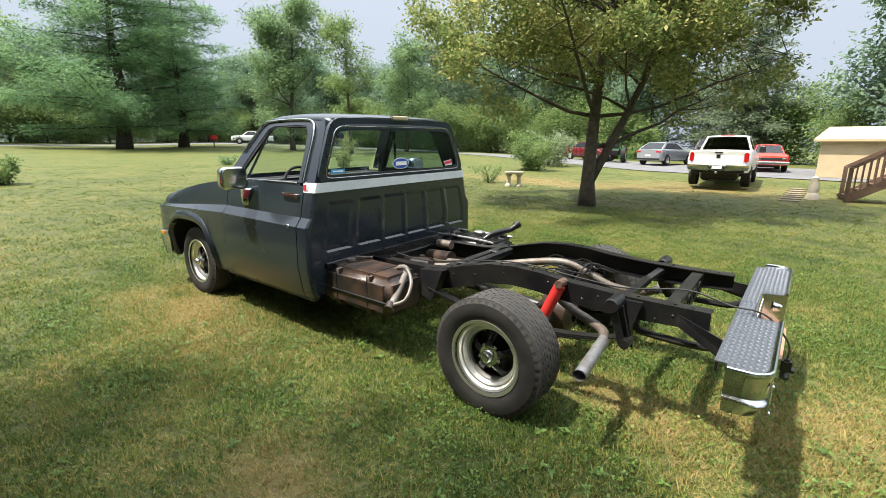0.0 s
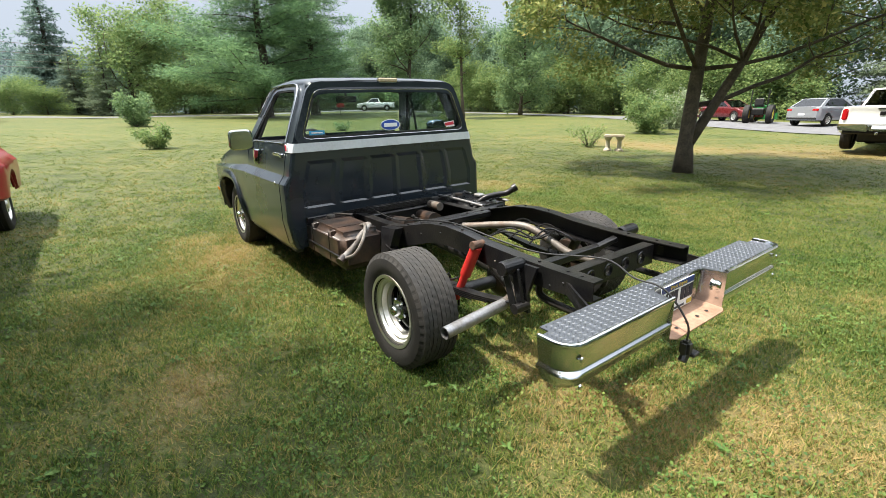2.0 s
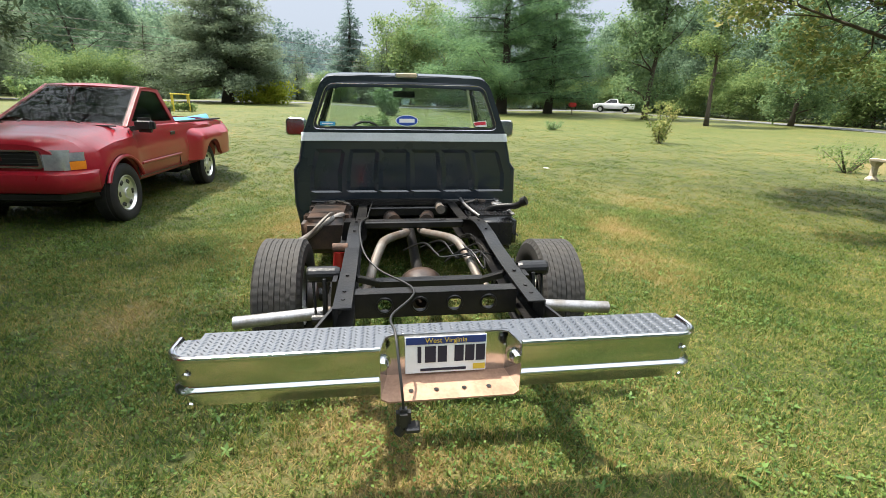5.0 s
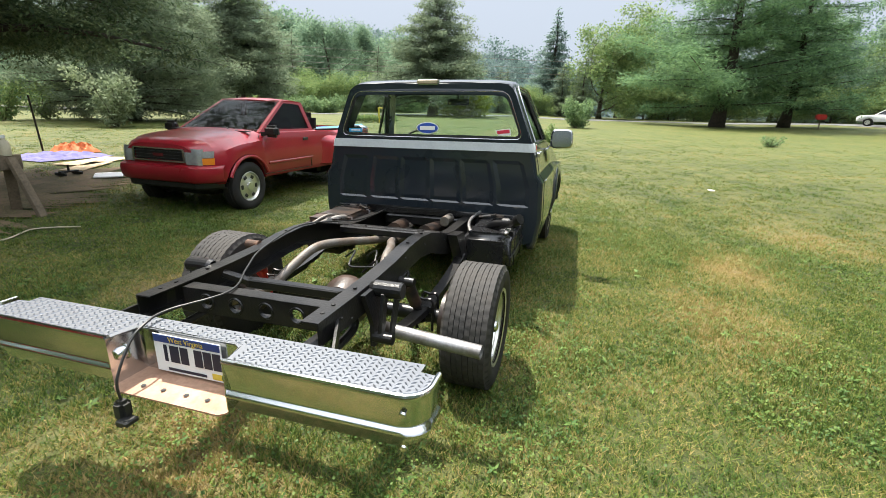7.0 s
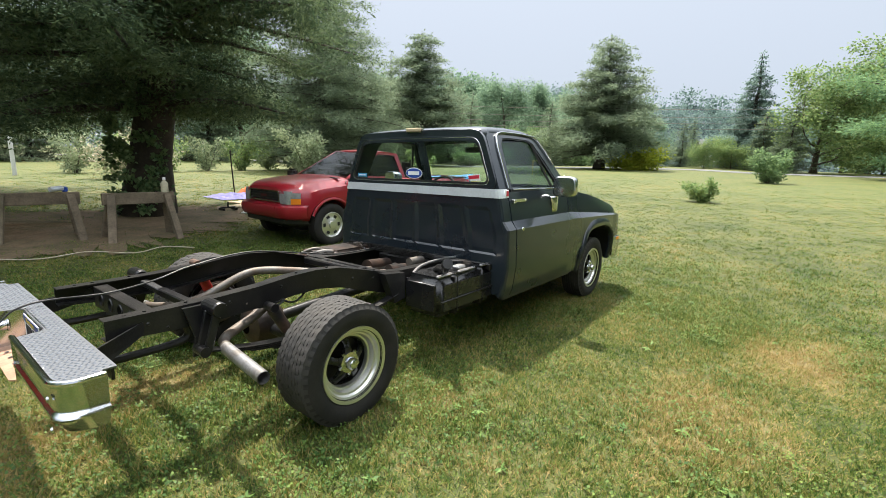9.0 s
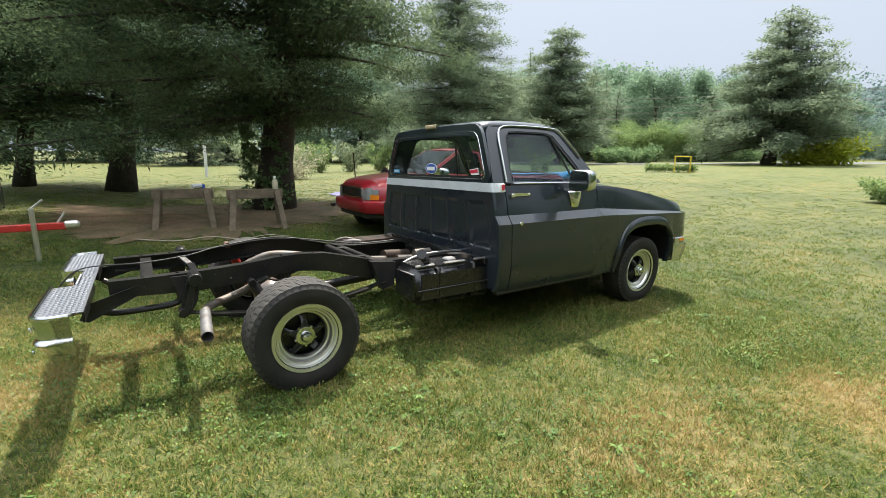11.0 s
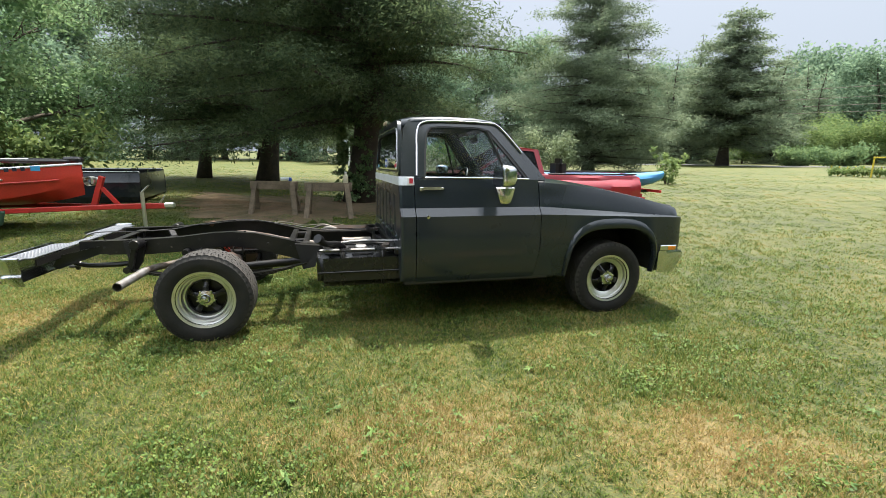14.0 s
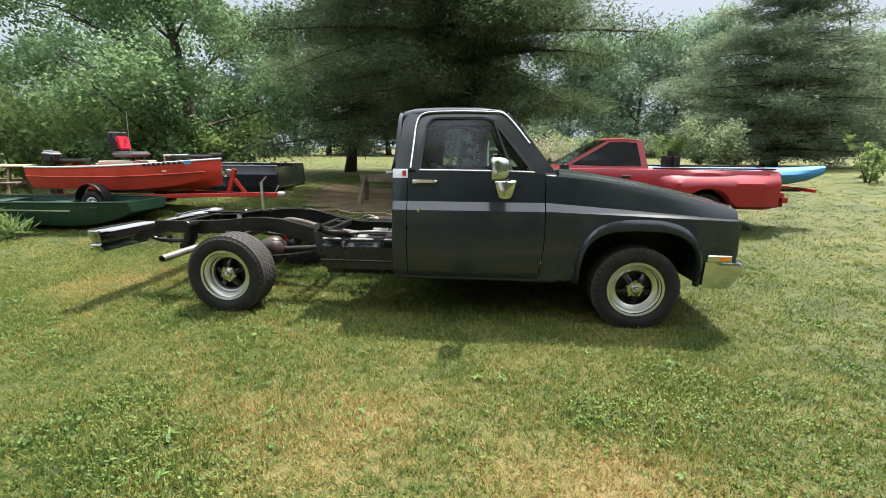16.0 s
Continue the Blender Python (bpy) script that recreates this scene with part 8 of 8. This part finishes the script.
def wires():
    for k, (z, o) in enumerate(((6.2, 0.0), (6.9, 0.5), (7.6, 0.0), (8.6, 0.4))):
        pts = []
        for i in range(17):
            t = i / 16
            pts.append((34 + 42 * t + o, 62 - 72 * t, z + 0.6 - 1.4 * 4 * t * (1 - t) * 0.5))
        w = thing("power_line", "thin pale overhead wire along the road", "wire", group="overhead wires")
        Shape().tube(pts, 0.024, 5).put("wire", PIPE_STEEL, w, smooth=True)
    for x, y in ((34, 62), (76, -10)):
        q = thing("utility_pole", "weathered wooden utility pole by the road", "utility pole", pose(x, y, ground_z(x, y)), "utility poles")
        Shape().tube([(0, 0, -0.2), (0, 0, 9.6)], [0.16, 0.11], 10).put("pole", WOOD_GREY, q, smooth=True)
        Shape().box((0, 0, 9.0), (0.12, 2.0, 0.12), 0.01).put("crossarm", WOOD_GREY, q)


wires()
mb = thing("mailbox", "small red mailbox by the road", "mailbox", pose(52, -22.5, ground_z(52, -22.5)))
Shape().box((0, 0, 0.5), (0.1, 0.1, 1.0), 0.01).put("post", WOOD_GREY, mb)
Shape().box((0, 0, 1.15), (0.5, 0.9, 0.5), 0.1, seg=2).put("box", RED_SHOCK, mb)
for i, (x, y, h, w) in enumerate(((-9.5, 6.8, 2.6, 3.0), (-7.6, 8.0, 2.2, 2.6), (-11.5, 5.0, 3.0, 3.2), (-6.0, 9.0, 1.9, 2.2), (-10.5, 8.5, 3.4, 3.2))):
    bush("light green thicket behind the boats", on_ground(x, y), h, w, LEAF_LIGHT, 140 + i, 5200, 0.16, stems=11, group="thicket behind the boats")
wd = thing("tall_weeds", "tuft of tall grass and weeds by the green boat", "weeds", on_ground(-5.4, 1.6))
leaf_cloud("weed_blades", [(0, 0, 0.2), (-0.6, 0.2, 0.25), (-1.2, 0.1, 0.2), (0.4, 0.1, 0.12), (-1.8, 0.3, 0.25)], [0.35, 0.4, 0.4, 0.25, 0.4], 2600, 0.2, LEAF_LIGHT, wd, 160, droop=-0.8, shell=0.1, narrow=0.12)


# ---- grass blades on the lawn near the walk ----
def grass():
    rng = np.random.default_rng(3)

    def scatter(n, near, far):
        # even close to the truck, thinning out with distance; also gives how far out each one is
        r = near * (far / near) ** (rng.random(n) ** 1.7) * np.sqrt(rng.random(n))
        t = rng.uniform(0, 2 * np.pi, n)
        return 0.6 + r * np.cos(t), -0.6 + r * np.sin(t), np.clip((r / near) ** 0.6, 1.0, 3.0)

    def gz(x, y):
        z = 0.02 * np.maximum(0, np.minimum(x, 80) - 6)
        z += 0.028 * np.maximum(0, np.minimum(-y, 32) - 17)
        z += 0.045 * np.clip(y - 2, 0, 5)
        sm = lambda v, a, b: (lambda t: t * t * (3 - 2 * t))(np.clip((v - a) / (b - a), 0, 1))
        return z + 0.16 * sm(-x, 0.8, 2.6) * sm(y, 1.5, 3.0)

    def bare(x, y):
        return ((x - 0.6) / 2.6) ** 2 + ((y - 6.5) / 1.5) ** 2 + 0.35 * np.sin(x * 4.1) * np.sin(y * 5.3) < 1

    def lush(x, y):
        """Slow swing between thin dry turf (0) and thick growth (1)."""
        q = np.sin(x * 1.7 + 1.9 * np.sin(y * 1.3)) * np.sin(y * 2.1 + 0.8 * x) + 0.6 * np.sin(x * 5.3 + y * 2.2) * np.sin(y * 4.7 - x)
        return np.clip(0.5 + 0.45 * q, 0, 1)

    def mesh(name, label, category, corners, material):
        n, k = corners.shape[0], corners.shape[1]
        me = bpy.data.meshes.new(name)
        me.vertices.add(n * k)
        me.vertices.foreach_set("co", corners.reshape(-1, 3).ravel())
        me.loops.add(n * k)
        me.loops.foreach_set("vertex_index", np.arange(n * k, dtype=np.int32))
        me.polygons.add(n)
        me.polygons.foreach_set("loop_start", np.arange(0, n * k, k, dtype=np.int32))
        me.update(calc_edges=True)
        me.materials.append(material)
        tagged(new(name, me), label, category, kind="stuff")

    # mown blades in tufts
    n = 1600000
    cx, cy, ck = scatter(190000, 3.4, 36.0)
    j = rng.integers(0, len(cx), n)
    k = ck[j]
    x, y = cx[j] + rng.normal(0, 0.017, n) * k, cy[j] + rng.normal(0, 0.017, n) * k
    keep = ~bare(x, y) | (rng.random(n) < 0.22)
    x, y, k, j = x[keep], y[keep], k[keep], j[keep]
    n = len(x)
    tuft = rng.uniform(0.55, 1.35, len(cx))[j]
    h = rng.uniform(0.006, 0.038, n) * tuft * (0.7 + 0.5 * lush(x, y))
    a = rng.uniform(0, 2 * np.pi, n)
    lean = rng.uniform(0.006, 0.036, n) * tuft
    b = a + rng.uniform(-1, 1, n)
    w = 0.0032 * k * rng.uniform(0.6, 1.3, n)
    z = gz(x, y) - 0.001
    p0 = np.stack([x - w * np.cos(a), y - w * np.sin(a), z], 1)
    p1 = np.stack([x + w * np.cos(a), y + w * np.sin(a), z], 1)
    p2 = np.stack([x - lean * np.sin(b), y + lean * np.cos(b), z + h], 1)
    mesh("grass", "short mown grass, green mixed with dry straw", "grass", np.stack([p0, p1, p2], 1), BLADES)

    def flat_leaves(name, label, x, y, lift, s, long, tilt, material, turn=None):
        m = len(x)
        a = rng.uniform(0, 2 * np.pi, m) if turn is None else turn
        c = np.stack([x, y, gz(x, y) + lift], 1)
        d1 = np.stack([np.cos(a), np.sin(a), rng.uniform(-tilt, tilt, m)], 1) * s[:, None]
        d2 = np.stack([-np.sin(a), np.cos(a), rng.uniform(-tilt, tilt, m)], 1) * (s * long)[:, None]
        mesh(name, label, "weeds", np.stack([c - d1, c - d1 * 0.2 + d2, c + d1, c - d1 * 0.2 - d2], 1), material)

    # clover: small round leaflets in loose patches, thick where the turf is lush
    cx, cy, far = scatter(8000, 4.2, 20.0)
    on = lush(cx, cy) > rng.uniform(0.25, 0.8, len(cx))
    cx, cy, far = cx[on], cy[on], far[on]
    n = 150000
    k = rng.integers(0, len(cx), n)
    x, y = cx[k] + rng.normal(0, 0.085, n) * far[k], cy[k] + rng.normal(0, 0.085, n) * far[k]
    ok = ~bare(x, y)
    x, y, f = x[ok], y[ok], np.sqrt(far[k][ok])
    flat_leaves("clover", "patches of clover in the lawn", x, y, rng.uniform(0.010, 0.045, len(x)), rng.uniform(0.0045, 0.0095, len(x)) * f, 0.8, 0.7, CLOVER)

    # plantain and other broad weeds: rosettes of long leaves
    cx, cy, far = scatter(2600, 4.6, 14.0)
    on = (lush(cx, cy) > rng.uniform(0.3, 1.0, len(cx))) & ~bare(cx, cy)
    cx, cy = cx[on], cy[on]
    k = np.repeat(np.arange(len(cx)), 7)
    size = rng.uniform(0.010, 0.024, len(cx))[k] * rng.uniform(0.7, 1.2, len(k))
    a = rng.uniform(0, 2 * np.pi, len(k))
    flat_leaves("broad_weeds", "rosettes of broad-leaved weeds in the lawn", cx[k] + np.cos(a) * size, cy[k] + np.sin(a) * size, 0.012 + 0.8 * size * rng.uniform(0.3, 1.0, len(k)), size, 0.36, 0.5, WEED, a)


grass()
